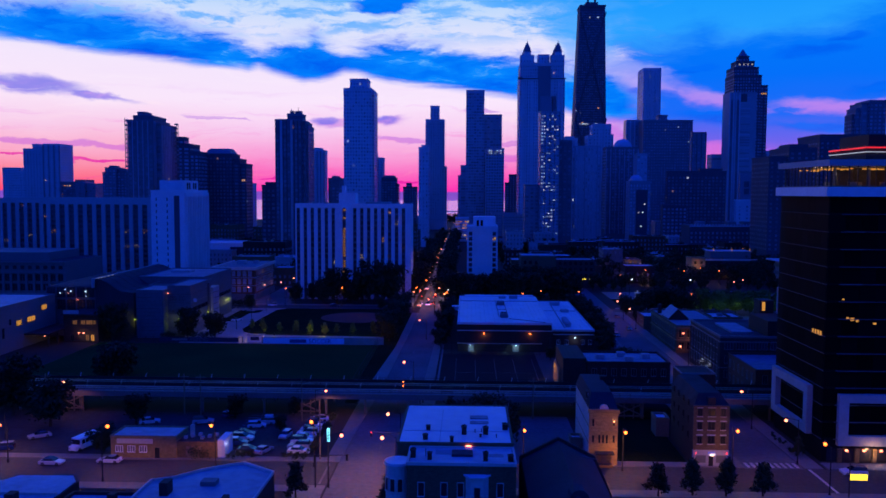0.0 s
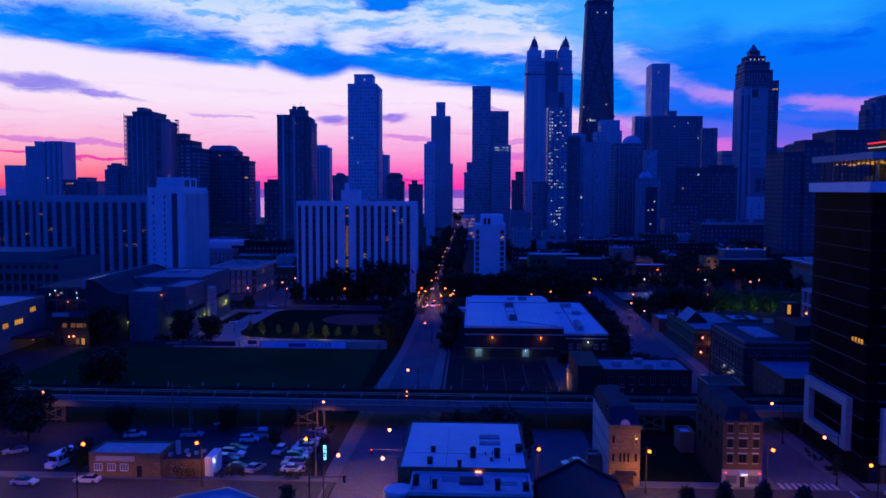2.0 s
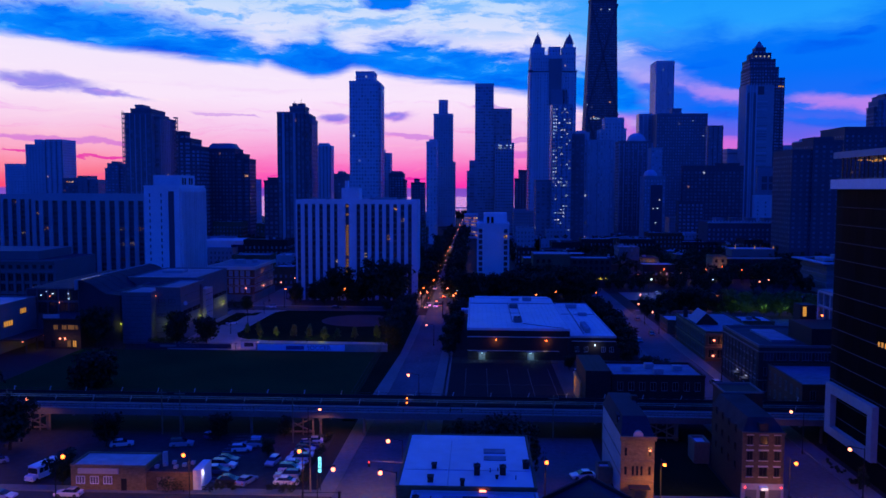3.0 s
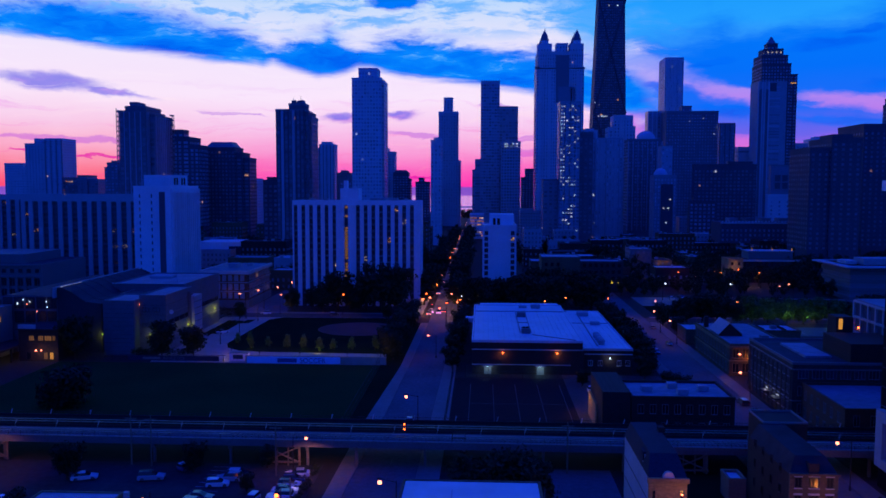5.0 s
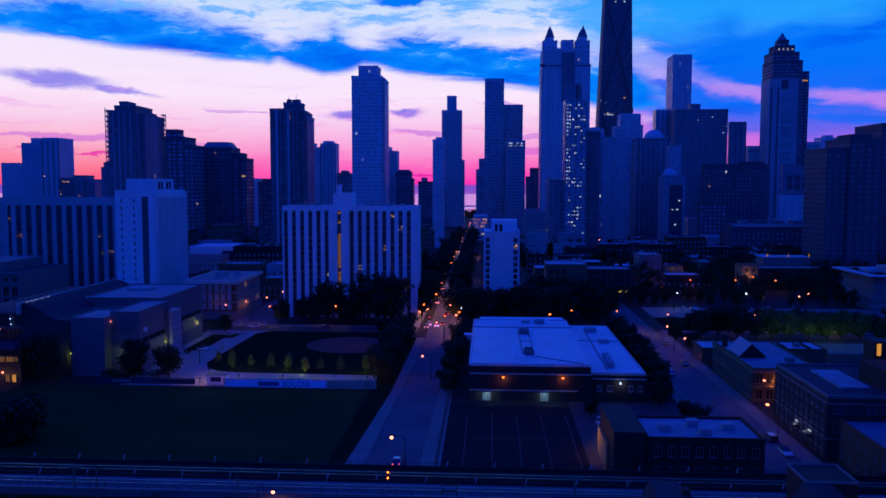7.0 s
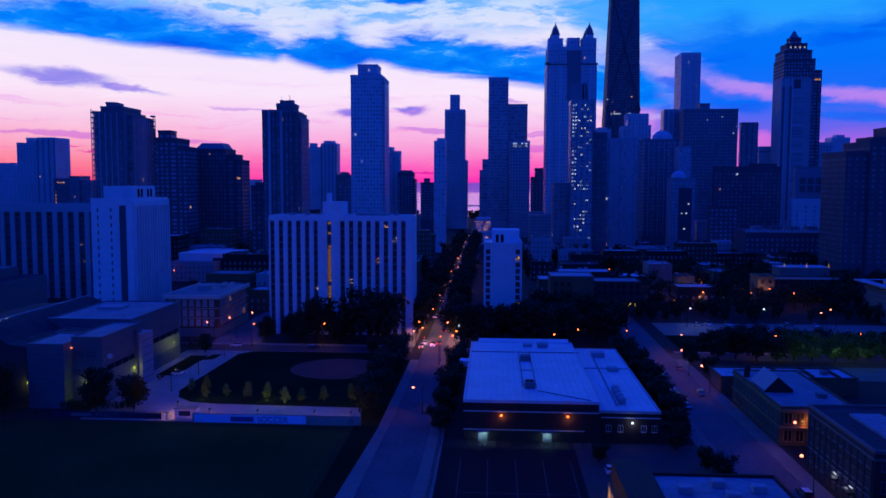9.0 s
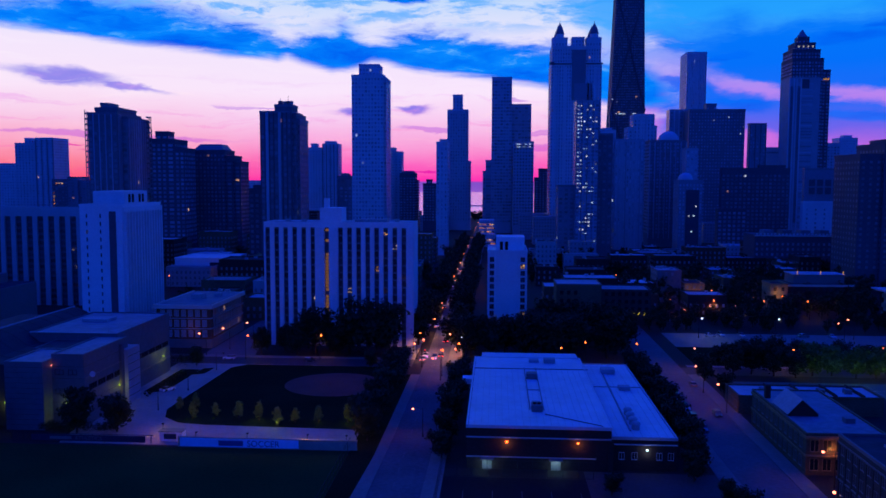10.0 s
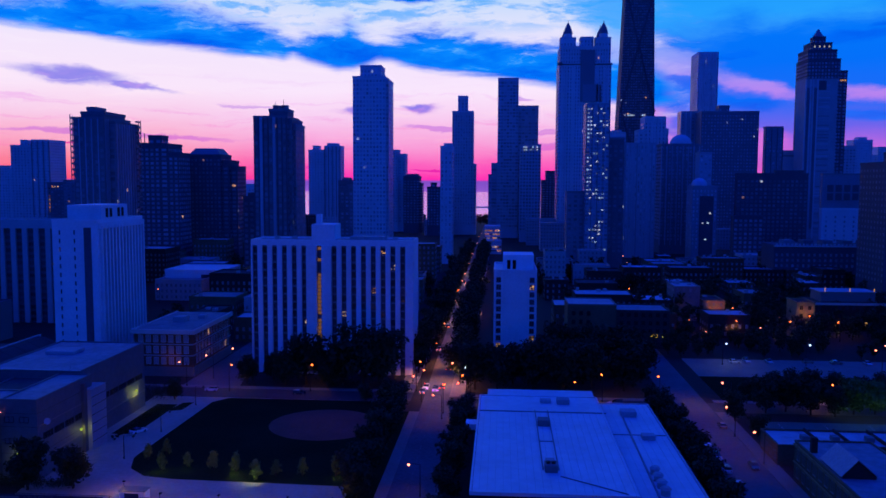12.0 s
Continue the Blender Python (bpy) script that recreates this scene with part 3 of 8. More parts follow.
def window(parent, face, u, plane, z, w, h, frame_mat, pane_mat, bars=1, name="window"):
    me = window_mesh(w, h, frame_mat, pane_mat, bars)
    x, y = (u, plane) if face in "we" else (plane, u)
    return part(name, me, None, parent, at=pose(x, y, z, 0, 0, FACE[face]))


def window_rows(parent, face, plane, u0, u1, count, z0, storey, storeys, w, h, frame_mat, pane_mat, bars=1, skip=0.0, rng=random.Random(5)):
    for k in range(storeys):
        for i in range(count):
            if rng.random() < skip:
                continue
            window(parent, face, u0 + (u1 - u0) * (i + 0.5) / count, plane, z0 + storey * (k + 0.5), w, h, frame_mat, pane_mat, bars)


def quads(name, faces, mat, parent, thick=0.12):
    """Many small slabs as one part: each (face, u, plane, z, width, height)."""
    vs, fs = [], []
    base = BASE.get(parent.name, Vector())
    for face, u, p, z, w, h in faces:
        if face == "w":
            c, du, dn = Vector((u, p, z)), Vector((1, 0, 0)), Vector((0, -1, 0))
        elif face == "n":
            c, du, dn = Vector((p, u, z)), Vector((0, -1, 0)), Vector((-1, 0, 0))
        else:
            c, du, dn = Vector((p, u, z)), Vector((0, 1, 0)), Vector((1, 0, 0))
        c -= base
        k = len(vs)
        for n in (-0.02, thick):
            for su, sz in ((-1, -1), (1, -1), (1, 1), (-1, 1)):
                vs.append(c + du * (su * w / 2) + Vector((0, 0, sz * h / 2)) + dn * n)
        fs += [(k + 4, k + 5, k + 6, k + 7), (k, k + 1, k + 5, k + 4), (k + 1, k + 2, k + 6, k + 5), (k + 2, k + 3, k + 7, k + 6), (k + 3, k, k + 4, k + 7)]
    me = bpy.data.meshes.new(name)
    me.from_pydata(vs, [], fs)
    me.materials.append(mat)
    ob = new(name, me)
    ob.parent = parent
    BASE[ob.name] = base
    return tagged(ob, kind="stuff")

# ---------------------------------------------------------------- the ground
def sheet(name, mat, label, pts, z0, z1, kind="structure"):
    bm = bmesh.new()
    prism(bm, pts, z0, z1)
    return tagged(part(name, bm, mat), label, kind=kind)


def strip(x0, x1, y0, y1):
    return [(x0, y0), (x1, y0), (x1, y1), (x0, y1)]


sheet("ground", M["soil"], "dark city ground of earth and worn asphalt", strip(-2400, 2400, -700, 1480), -3.0, 0.0)
sheet("water", M["water"], "calm lake water, tinted lilac for the dawn it mirrors", strip(-4800, 4800, 1480, 4900), -4.0, -2.0)
tagged(boxes("breakwater", M["concrete"], None, (-160, 160, 2180, 2186, -2.2, 0.2)), "long low concrete breakwater lying in the lake", "breakwater")
WEST = [(-24.9, -200), (-24.6, 152), (-22.8, 213), (-21.6, 282), (-21.2, 345), (-23.4, 700), (-25.0, 1470)]
EAST = [(-13.6, -200), (-12.6, 152), (-12.0, 213), (-11.4, 282), (-12.0, 345), (-13.4, 700), (-13.6, 1470)]
sheet("road_main", M["avenue"], "straight asphalt avenue running towards the lake", EAST + WEST[::-1], -0.3, 0.03)
sheet("road_cross", M["asphalt"], "asphalt cross street along the car park", strip(-400, -25.0, 139.5, 152.0), -0.3, 0.03)
sheet("road_cross_2", M["asphalt"], "asphalt cross street in front of the brick houses", strip(-13.6, 400, 139.5, 152.0), -0.3, 0.03)
sheet("road_side", M["side_asphalt"], "asphalt side street beside the dark glass tower", strip(52.5, 63.6, 152.0, 470), -0.3, 0.032)
sheet("road_side_2", M["asphalt"], "asphalt street crossing in front of the dormitory", strip(-330, -25.0, 356, 366), -0.3, 0.031)
sheet("road_side_3", M["asphalt"], "asphalt street crossing behind the sports hall", strip(-13.6, 330, 352, 362), -0.3, 0.031)
for k, (x0, x1, y0, y1) in enumerate([
        (-30.0, -25.0, 60, 139.5), (-13.6, -11.2, 60, 139.5),
        (-400, -27.4, 152.0, 154.6), (-8.2, 52.5, 152.0, 154.8), (-8.6, 200, 136.4, 139.5), (-400, -30.0, 136.4, 139.5),
        (48.8, 52.5, 154.8, 352), (63.6, 67.2, 152.0, 352), (68.0, 300, 152.0, 155.6), (-30, -25, 366, 900), (-13.6, -9.0, 362, 900),
        (-330, -30, 366, 369), (-9, 48, 362, 365), (66, 330, 362, 365)]):
    sheet("pavement_%d" % (k + 1), M["walk"], "pale concrete pavement with a stone kerb", strip(x0, x1, y0, y1), -0.3, 0.16 + 0.001 * k)
sheet("pavement_north", M["walk"], "pale concrete pavement beside the playing field", WEST[1:5] + [(-24.0, 345), (-24.2, 268), (-26.6, 213), (-27.4, 152)], -0.3, 0.181)
sheet("pavement_south", M["walk"], "pale concrete pavement beside the hard court", [(-8.2, 152), (-7.9, 213), (-8.2, 345)] + EAST[4:0:-1], -0.3, 0.182)
sheet("verge", M["grass"], "dark verge between the pavement and the playing field", [(-27.4, 196), (-26.6, 213), (-24.2, 268), (-24.0, 345), (-30.2, 345), (-30.2, 196)], -0.3, 0.11)
# worn road paint
for k in range(26):
    structure("lane_mark_%d" % (k + 1), M["faded_paint"], "worn white lane dash on the avenue", (-17.7, -17.55, 160 + k * 9.0, 163 + k * 9.0, 0.0, 0.036))
for k in range(9):
    structure("crossing_bar_%d" % (k + 1), M["paint"], "white painted bar of the zebra crossing", (53.2 + k * 1.15, 53.8 + k * 1.15, 152.6, 155.4, 0.0, 0.036))
structure("stop_line", M["faded_paint"], "worn white stop line on the cross street", (-26.5, -26.1, 140.5, 151.5, 0.0, 0.036))
structure("stop_line_2", M["paint"], "worn white line across the turn of the street", (64.2, 64.7, 138.0, 152, 0.0, 0.036))
# car park
sheet("car_park", M["lot"], "asphalt car park below the railway", strip(-108, -30.0, 155.0, 186), -0.2, 0.035)
for k in range(14):
    structure("bay_line_%d" % (k + 1), M["paint"], "white parking bay line", (-36.4, -31.6, 157 + k * 2.0, 157.1 + k * 2.0, 0.0, 0.04))
for k in range(14):
    structure("bay_line_%d" % (k + 21), M["paint"], "white parking bay line", (-50.2, -45.4, 158 + k * 2.0, 158.1 + k * 2.0, 0.0, 0.04))
# playing field and park
sheet("road_college", M["side_asphalt"], "worn street beside the brick hall", [(-100.4, 366.0), (-81.0, 366.0), (-87.0, 400.0), (-88.0, 520.0), (-99.6, 520.0)], -0.3, 0.029)
sheet("playing_field", M["turf"], "mown dark green sports field", strip(-126, -28.4, 199.4, 271), -0.2, 0.06)
sheet("lawn", M["grass"], "lawn of the small park with young trees", [(-85.0, 301.0), (-82.5, 294.0), (-77.5, 289.6), (-70.0, 288.2), (-30.2, 287.0), (-30.2, 355), (-80.0, 355), (-83.7, 350)], -0.2, 0.12)
sheet("park_path", M["path"], "pale concrete forecourt and path beside the lawn", [(-99, 272.4), (-30.2, 272.4), (-30.2, 355.2), (-80, 355.5), (-103.4, 355.5), (-103.4, 300)], -0.2, 0.09)
arc = [(-45.5 + 15.0 * math.cos(a), 331 + 14.0 * math.sin(a)) for a in np.linspace(0.75, 2 * math.pi - 0.55, 34)] + [(-31.4, 329.0), (-30.6, 338.0), (-30.4, 344.6), (-34.0, 344.2)]
sheet("infield", M["clay"], "round sandy infield in the lawn", arc, -0.1, 0.15)
sheet("planting_bed", M["grass"], "small planted bed at the end of the path", [(-93.2, 339.5), (-89.4, 341.2), (-89.0, 349.0), (-92.0, 348.4)], -0.1, 0.145)
sheet("lawn_strip", M["grass"], "narrow grass strip along the grey hall", strip(-99.0, -92.8, 318.3, 346.5), -0.1, 0.14)
sheet("sports_court", M["court"], "dark hard court with worn white lines", strip(-8.0, 21.4, 206, 257.2), -0.2, 0.05)
for k in range(5):
    structure("court_line_%d" % (k + 1), M["faded_paint"], "worn white line on the hard court", (-3.6 + k * 5.8, -3.5 + k * 5.8, 212, 250, 0.0, 0.056))
structure("court_line_6", M["faded_paint"], "worn white line on the hard court", (-3.6, 19.7, 231, 231.1, 0.0, 0.057))
sheet("forecourt", M["asphalt"], "asphalt yard between the sports hall and the low building", strip(21.4, 48.8, 206, 262), -0.2, 0.045)
sheet("tennis_court", M["tennis"], "green hard tennis courts beside the shops", strip(72, 190, 326, 344), -0.2, 0.06)
sheet("tennis_courts", M["walk"], "pale sports courts beyond the tree row", strip(69.5, 200, 396, 424), -0.2, 0.07)
sheet("lawn_south", M["grass"], "dark lawn under the trees of the south block", strip(69.5, 330, 366, 396), -0.2, 0.1)
sheet("yard", M["side_asphalt"], "asphalt yard beside the corner building", strip(8.0, 23.0, 155, 186), -0.2, 0.03)
sheet("garden", M["grass"], "dark grass plot between the two brick houses", strip(29.6, 42.4, 155, 186), -0.2, 0.05)
for k in range(9):
    structure("tennis_line_%d" % (k + 1), M["paint"], "white line on the tennis court", (78 + k * 12.0, 78.1 + k * 12.0, 328, 342, 0.0, 0.066))
structure("tennis_line_10", M["paint"], "white line on the tennis court", (78, 174, 334.9, 335.0, 0.0, 0.067))

# ---------------------------------------------------------------- the skyline
TOWERS = {}


def tower(label, tiers, wall, pane, floor=3.6, pitch=3.2, share=(0.55, 0.55), low=12.0, cap=1.0, name="skyscraper", extra_side=True):
    """A high-rise from stacked blocks x0, x1, y0, y1, z0, z1, with its panes on the faces towards the city streets."""
    x0, x1 = min(t[0] for t in tiers), max(t[1] for t in tiers)
    y0 = min(t[2] for t in tiers)
    top = thing(name, (x0 + x1) / 2, y0 + 8, 0, label, "skyscraper", "city skyline")
    panes = []
    for a, b, c, d, z0, z1 in tiers:
        boxes("wall", wall, top, (a, b, c, d, z0, z1))
        if cap:
            ring("parapet", wall, top, a - 0.2, b + 0.2, c - 0.2, d + 0.2, 0.6, z1 - cap, z1 + 0.5)
        faces = [("w", c, a, b)] + ([("s", b, c, d) if a < 40 else ("n", a, c, d)] if extra_side else [])
        rows = int((z1 - 1.5 - max(z0, low)) / floor)
        if rows < 1 or not pane:
            continue
        zs = max(z0, low)
        for face, plane, u0, u1 in faces:
            cols = max(1, int((abs(u1 - u0) - 1.0) / pitch))
            step = abs(u1 - u0) / cols
            for r in range(rows):
                for k in range(cols):
                    panes.append((face, min(u0, u1) + step * (k + 0.5), plane, zs + floor * (r + 0.5), step * share[0], floor * share[1]))
    if panes:
        quads("panes", panes, pane, top)
    TOWERS[label] = top
    return top


def ribs(top, wall, x0, x1, y, z0, z1, count, w=0.9, deep=0.5):
    """Upright ribs on the face towards -y, each a part."""
    for k in range(count + 1):
        u = x0 + (x1 - x0) * k / count
        boxes("rib", wall, top, (u - w / 2, u + w / 2, y - deep, y - 0.01, z0, z1))


def roof_clutter(top, wall, x0, x1, y, z, seed, masts=2):
    """Small plant boxes and thin masts on a tower's roof."""
    rng = random.Random(seed)
    for _ in range(3):
        u, w = rng.uniform(x0, x1 - 3), rng.uniform(1.5, 3.5)
        boxes("roof_unit", wall, top, (u, u + w, y + 3, y + 6, z, z + rng.uniform(1.2, 2.8)))
    for _ in range(masts):
        u = rng.uniform(x0, x1)
        bm = bmesh.new()
        tube(bm, (u, y + 5, z), (u, y + 5, z + rng.uniform(3.5, 6.0)), 0.22, 0.1, 5)
        part("aerial", bm, wall, top)


G, P, D, K, C = M["tower_grey"], M["tower_pale"], M["tower_dark"], M["tower_smoke"], M["tower_glass"]
few, some, dim = M["glass_few"], M["glass_some"], M["glass_tower"]

# north of the avenue
t1 = tower("distant twin-topped grey residential slab", [(-588, -560, 1060, 1095, 0, 106), (-560, -538.5, 1058, 1095, 0, 112.3), (-577, -568, 1063, 1080, 106, 112.3), (-596.5, -588, 1064, 1095, 0, 76.7), (-608, -596.5, 1066, 1095, 0, 64)], G, few, 3.4, 3.4, (0.4, 0.5))
ribs(t1, D, -560, -538.5, 1058, 20, 111, 3, 1.4, 0.4)
tower("far grey block beyond the residential slab", [(-640, -615, 1100, 1130, 0, 82), (-615, -601, 1104, 1130, 0, 70)], G, few, 3.4, 3.4, (0.4, 0.4))
tb = tower("residential tower with ribbed side and open corner balconies", [(-232.8, -215.5, 551, 583, 0, 99.6), (-215.5, -211.6, 556, 585, 0, 97.5), (-230.4, -217, 555, 580, 99.6, 102.8), (-228.5, -223.5, 558, 570, 102.8, 105.6)], D, some, 3.1, 2.6, (0.62, 0.6))
for k in range(31):
    z = 6 + k * 3.1
    boxes("balcony", D, tb, (-234.9, -232.8, 551.4, 555, z, z + 0.9))
    boxes("balcony", D, tb, (-211.6, -209.9, 581, 585, z, z + 0.9))
for x, y, z in ((-234.9, 551.2, 101.5), (-233.6, 551.2, 100.6), (-210.3, 584.6, 100.2), (-211.4, 584.6, 99.4)):
    boxes("balcony_post", D, tb, (x, x + 0.4, y, y + 0.4, 0, z))
for k in range(7):
    boxes("rib", C, tb, (-215.49, -214.9, 552 + k * 0.55, 552.3 + k * 0.55, 10, 99))
for k in range(9):
    boxes("rib", C, tb, (-211.59, -211.0, 557 + k * 3.0, 557.8 + k * 3.0, 10, 97))
for u in (-229.5, -226.0, -222.4, -218.8):
    boxes("rib", C, tb, (u - 0.25, u + 0.25, 550.6, 550.99, 8, 99))
tc = tower("dark stepped residential tower with a rooftop plant", [(-259.5, -244.3, 690, 716, 0, 91.8), (-244.3, -238.0, 690, 716, 0, 91.5), (-238.0, -230.6, 690, 712, 0, 85), (-254.2, -244.4, 694, 706, 91.8, 97.5)], K, few, 3.2, 3.2)
boxes("aerial", K, tc, (-257.4, -256.9, 694, 694.5, 91.8, 99.5))
td = tower("dark apartment tower with a sloping mansard top", [(-239.4, -212.6, 727, 752, 0, 84.8), (-212.6, -206.5, 729, 752, 0, 80.5), (-206.5, -201.0, 731, 752, 0, 76.0)], K, some, 3.2, 2.8, (0.5, 0.5))
bm = bmesh.new()
frustum(bm, (-238.4, -213.6, 728, 751), 84.8, (-233.8, -217.0, 732, 747), 90.0)
part("mansard_roof", bm, D, td)
tower("narrow pale slab between two dark towers", [(-322, -305, 900, 925, 0, 85.5)], G, dim, 3.4, 3.0)
tower("long grey block far behind the dark towers", [(-300, -270.5, 1000, 1030, 0, 61)], G, few, 3.4, 3.6, (0.4, 0.4))
te = tower("dark glazed residential tower with rounded corner and roof plant", [(-129.6, -111.5, 543, 568, 0, 99.4), (-111.5, -109.6, 545, 568, 0, 98.2), (-109.6, -108.3, 548, 568, 0, 95.5), (-122.3, -112.4, 547, 560, 99.4, 103.4)], D, some, 3.0, 2.2, (0.7, 0.6))
ribs(te, K, -129.3, -112, 543, 5, 99, 7, 0.6, 0.35)
for u in (-125.6, -118.6):
    boxes("rib", C, te, (u - 0.8, u + 0.8, 542.55, 542.99, 5, 99))
roof_clutter(te, D, -121.5, -113, 548, 103.4, 5)
tf = tower("blue-grey twin apartment block", [(-221.5, -202, 1133, 1160, 0, 108.6), (-219, -206, 1136, 1150, 108.6, 111.8), (-243, -221.5, 1136, 1160, 0, 103.6), (-238, -230, 1139, 1150, 103.6, 108.8)], G, few, 3.4, 3.0, (0.45, 0.5))
ribs(tf, D, -221.5, -202, 1133, 20, 108, 4, 1.2, 0.4)
tower("pale concrete tower with a dense grid of square windows", [(-119.2, -92.5, 774, 806, 0, 149), (-92.5, -90.5, 777, 806, 0, 147.2), (-114, -97, 780, 802, 149, 158.5)], P, M["grid_panes"], 3.3, 2.35, (0.6, 0.58))
tower("grey stepped tower behind the gridded one", [(-150, -131.5, 1155, 1180, 0, 104.5), (-131.5, -122.1, 1157, 1180, 0, 99.5)], G, few, 3.6, 3.2, (0.45, 0.5))
tr = tower("dark rounded apartment tower", [(-121.5, -101.5, 1130, 1156, 0, 70.5), (-101.5, -98.6, 1133, 1156, 0, 62)], K, few, 3.4, 3.4)
bm = bmesh.new()
frustum(bm, (-121, -102, 1131, 1155), 70.5, (-117, -104.5, 1134, 1150), 74.2)
part("roof_cap", bm, K, tr)
tower("small dark tower with roof stacks", [(-88, -70, 1089, 1110, 0, 58), (-84, -77, 1092, 1100, 58, 63)], K, few, 3.4, 3.4)
tm = tower("distant mid-rise seen above the dormitory", [(-150, -135.5, 865, 890, 0, 65.5), (-146, -141, 868, 880, 65.5, 68)], D, some, 3.4, 3.0)
roof_clutter(tm, D, -149, -137, 866, 65.5, 8, 1)
tower("slim pale block at the foot of the limestone tower", [(-47, -37.8, 760, 782, 0, 92.8), (-44.5, -38.5, 763, 780, 92.8, 95)], G, dim, 3.5, 2.4, (0.4, 0.6))
tower("stepped limestone tower with a narrow crown", [(-59.4, -34, 1110, 1138, 0, 149.4), (-34, -30.6, 1113, 1138, 0, 86), (-52.9, -40.9, 1114, 1126, 149.4, 168)], G, few, 3.8, 3.0, (0.4, 0.6))
# the low shops and lit storeys where the avenue ends
tower("low block with orange-lit storeys at the end of the avenue", [(-14.0, 0.2, 868, 890, 0, 24), (-16.8, 1.5, 850, 867, 0, 11.5)], G, M["orange_floor"], 3.4, 1.9, (0.7, 0.42), low=1.5, name="shop_block", extra_side=False)

# south of the avenue
tower("plain glass tower with a taller northern half", [(-4.2, 19.3, 1060, 1095, 0, 182.5), (19.3, 42.3, 1064, 1095, 0, 151.5), (-11, -4.2, 1062, 1090, 0, 86), (-14.4, -11, 1064, 1090, 0, 73)], C, few, 3.8, 3.2, (0.8, 0.62))
ts = tower("slim tower with a lit top storey", [(20.4, 42.8, 1000, 1025, 0, 104.8)], C, some, 3.6, 2.8, (0.6, 0.55))
quads("light_band", [("w", 22.6 + k * 2.3, 999.8, z, 1.5, 1.3) for k in range(8) for z in (99.2, 102.0) if (k * 5 + int(z)) % 3], M["glass_bright"], ts, 0.5)
tower("low dark tower beside the spired one", [(66.8, 80.5, 1350, 1375, 0, 80.6), (60.4, 66.8, 1352, 1375, 0, 67)], K, few, 3.6, 3.4)
# the tower with lantern spires on its corners
tl = tower("limestone skyscraper with lantern spires on its corners", [(60.8, 115.6, 1000, 1045, 0, 190), (61.6, 114.6, 1000.6, 1044, 190, 208), (61.6, 78.0, 1000.6, 1016, 208, 217), (98.4, 114.6, 1000.6, 1016, 208, 217), (83.5, 97, 1006, 1024, 208, 218.5)], P, few, 3.9, 2.6, (0.4, 0.6))
for cx in (70.0, 107.5):
    for cy in (1008, 1037):
        bm = bmesh.new()
        prism(bm, [(cx + 4.6 * math.cos(a), cy + 4.6 * math.sin(a)) for a in np.linspace(0, 2 * math.pi, 8, endpoint=False)], 208, 222)
        part("lantern", bm, P, tl)
        bm = bmesh.new()
        tube(bm, (cx, cy, 222), (cx, cy, 228.5), 5.2, 3.2, 8)
        tube(bm, (cx, cy, 228.5), (cx, cy, 234), 3.2, 0.5, 8)
        tube(bm, (cx, cy, 234), (cx, cy, 236.5), 0.4, 0.15, 6)
        part("spire", bm, D, tl)
boxes("window_bay", D, tl, (83.0, 98, 999.2, 999.9, 150, 204), label="tall dark window bay")
# no recess is cut: a dark plate paints its shade
boxes("window_bay", D, tl, (86.0, 105, 999.0, 999.9, 150, 168), label="dark plate for the shade of a recess below the crown")
for d in ((58.6, 64, 998.6, 999.9, 188, 191), (64, 84, 999.2, 999.9, 188.4, 189.8), (98, 116.5, 999.2, 999.9, 188.4, 189.8)):
    boxes("cornice", K, tl, d)
for u in (64.5, 68.2, 72, 75.6, 101, 104.6, 108.4, 112):
    boxes("rib", P, tl, (u - 0.7, u + 0.7, 999.0, 999.98, 20, 186))
tj = tower("slim glass tower with brightly lit bluish storeys", [(62.9, 79.8, 725, 748, 0, 122.4)], C, few, 2.9, 2.6, (0.7, 0.6), low=16)
rb = random.Random(90)
cells = []
for r in range(37):
    z = 12.5 + r * 2.95
    for k in range(7):
        u = 64.4 + k * 2.25
        keep = (0.92 if k == 0 else 0.62 if k == 1 else 0.45 if k in (3, 5) else 0.18) if z > 52 else (0.0 if z > 46 else 0.55 if 1 <= k <= 4 else 0.1)
        if rb.random() < keep:
            cells.append(("w", u, 724.85, z, 1.2, 1.0))
quads("lit_panes", cells, M["glass_bright"], tj, 0.2)
ribs(tj, D, 62.9, 79.8, 724.9, 0, 122, 4, 0.5, 0.4)
tower("dark glass tower with only few lights", [(79.9, 92, 735, 755, 0, 98), (50, 62.8, 730, 748, 0, 58)], D, some, 3.4, 3.0)
# the tapering black tower
th = thing("skyscraper", 188, 1290, 0, "tall tapering black tower with a lit band and mast stubs", "skyscraper", "city skyline")
bm = bmesh.new()
frustum(bm, (158, 216, 1280, 1325), 0, (170.5, 209, 1287, 1318), 338)
part("wall", bm, K, th)
boxes("parapet", K, th, (169.5, 210, 1286, 1319, 338, 341))
boxes("mast_base", K, th, (180, 199, 1295, 1310, 341, 347))
for u in (184, 195):
    bm = bmesh.new()
    tube(bm, (u, 1300, 347), (u, 1300, 395), 1.6, 0.8)
    part("mast", bm, K, th)
pan = []
for r in range(86):
    z = 16 + r * 3.7
    f = z / 338
    xa, xb, yy = 158 + 12.5 * f, 216 - 7 * f, 1280 + 7 * f
    for k in range(14):
        pan.append(("w", xa + (xb - xa) * (k + 0.5) / 14, yy, z, (xb - xa) / 14 * 0.7, 2.2))
quads("panes", pan, M["glass_some"], th, 0.3)
for z, skip in ((158, (1, 6, 7)), (322, (0, 1, 2, 3, 5, 6, 7, 8, 9, 10))):
    f = z / 338
    quads("light_band", [("w", 166 + 12.5 * f + k * (40 - 17 * f) / 13, 1279.4 + 7 * f, z, 1.9, 1.8) for k in range(12) if k not in skip], M["glass_bright"], th, 0.5)
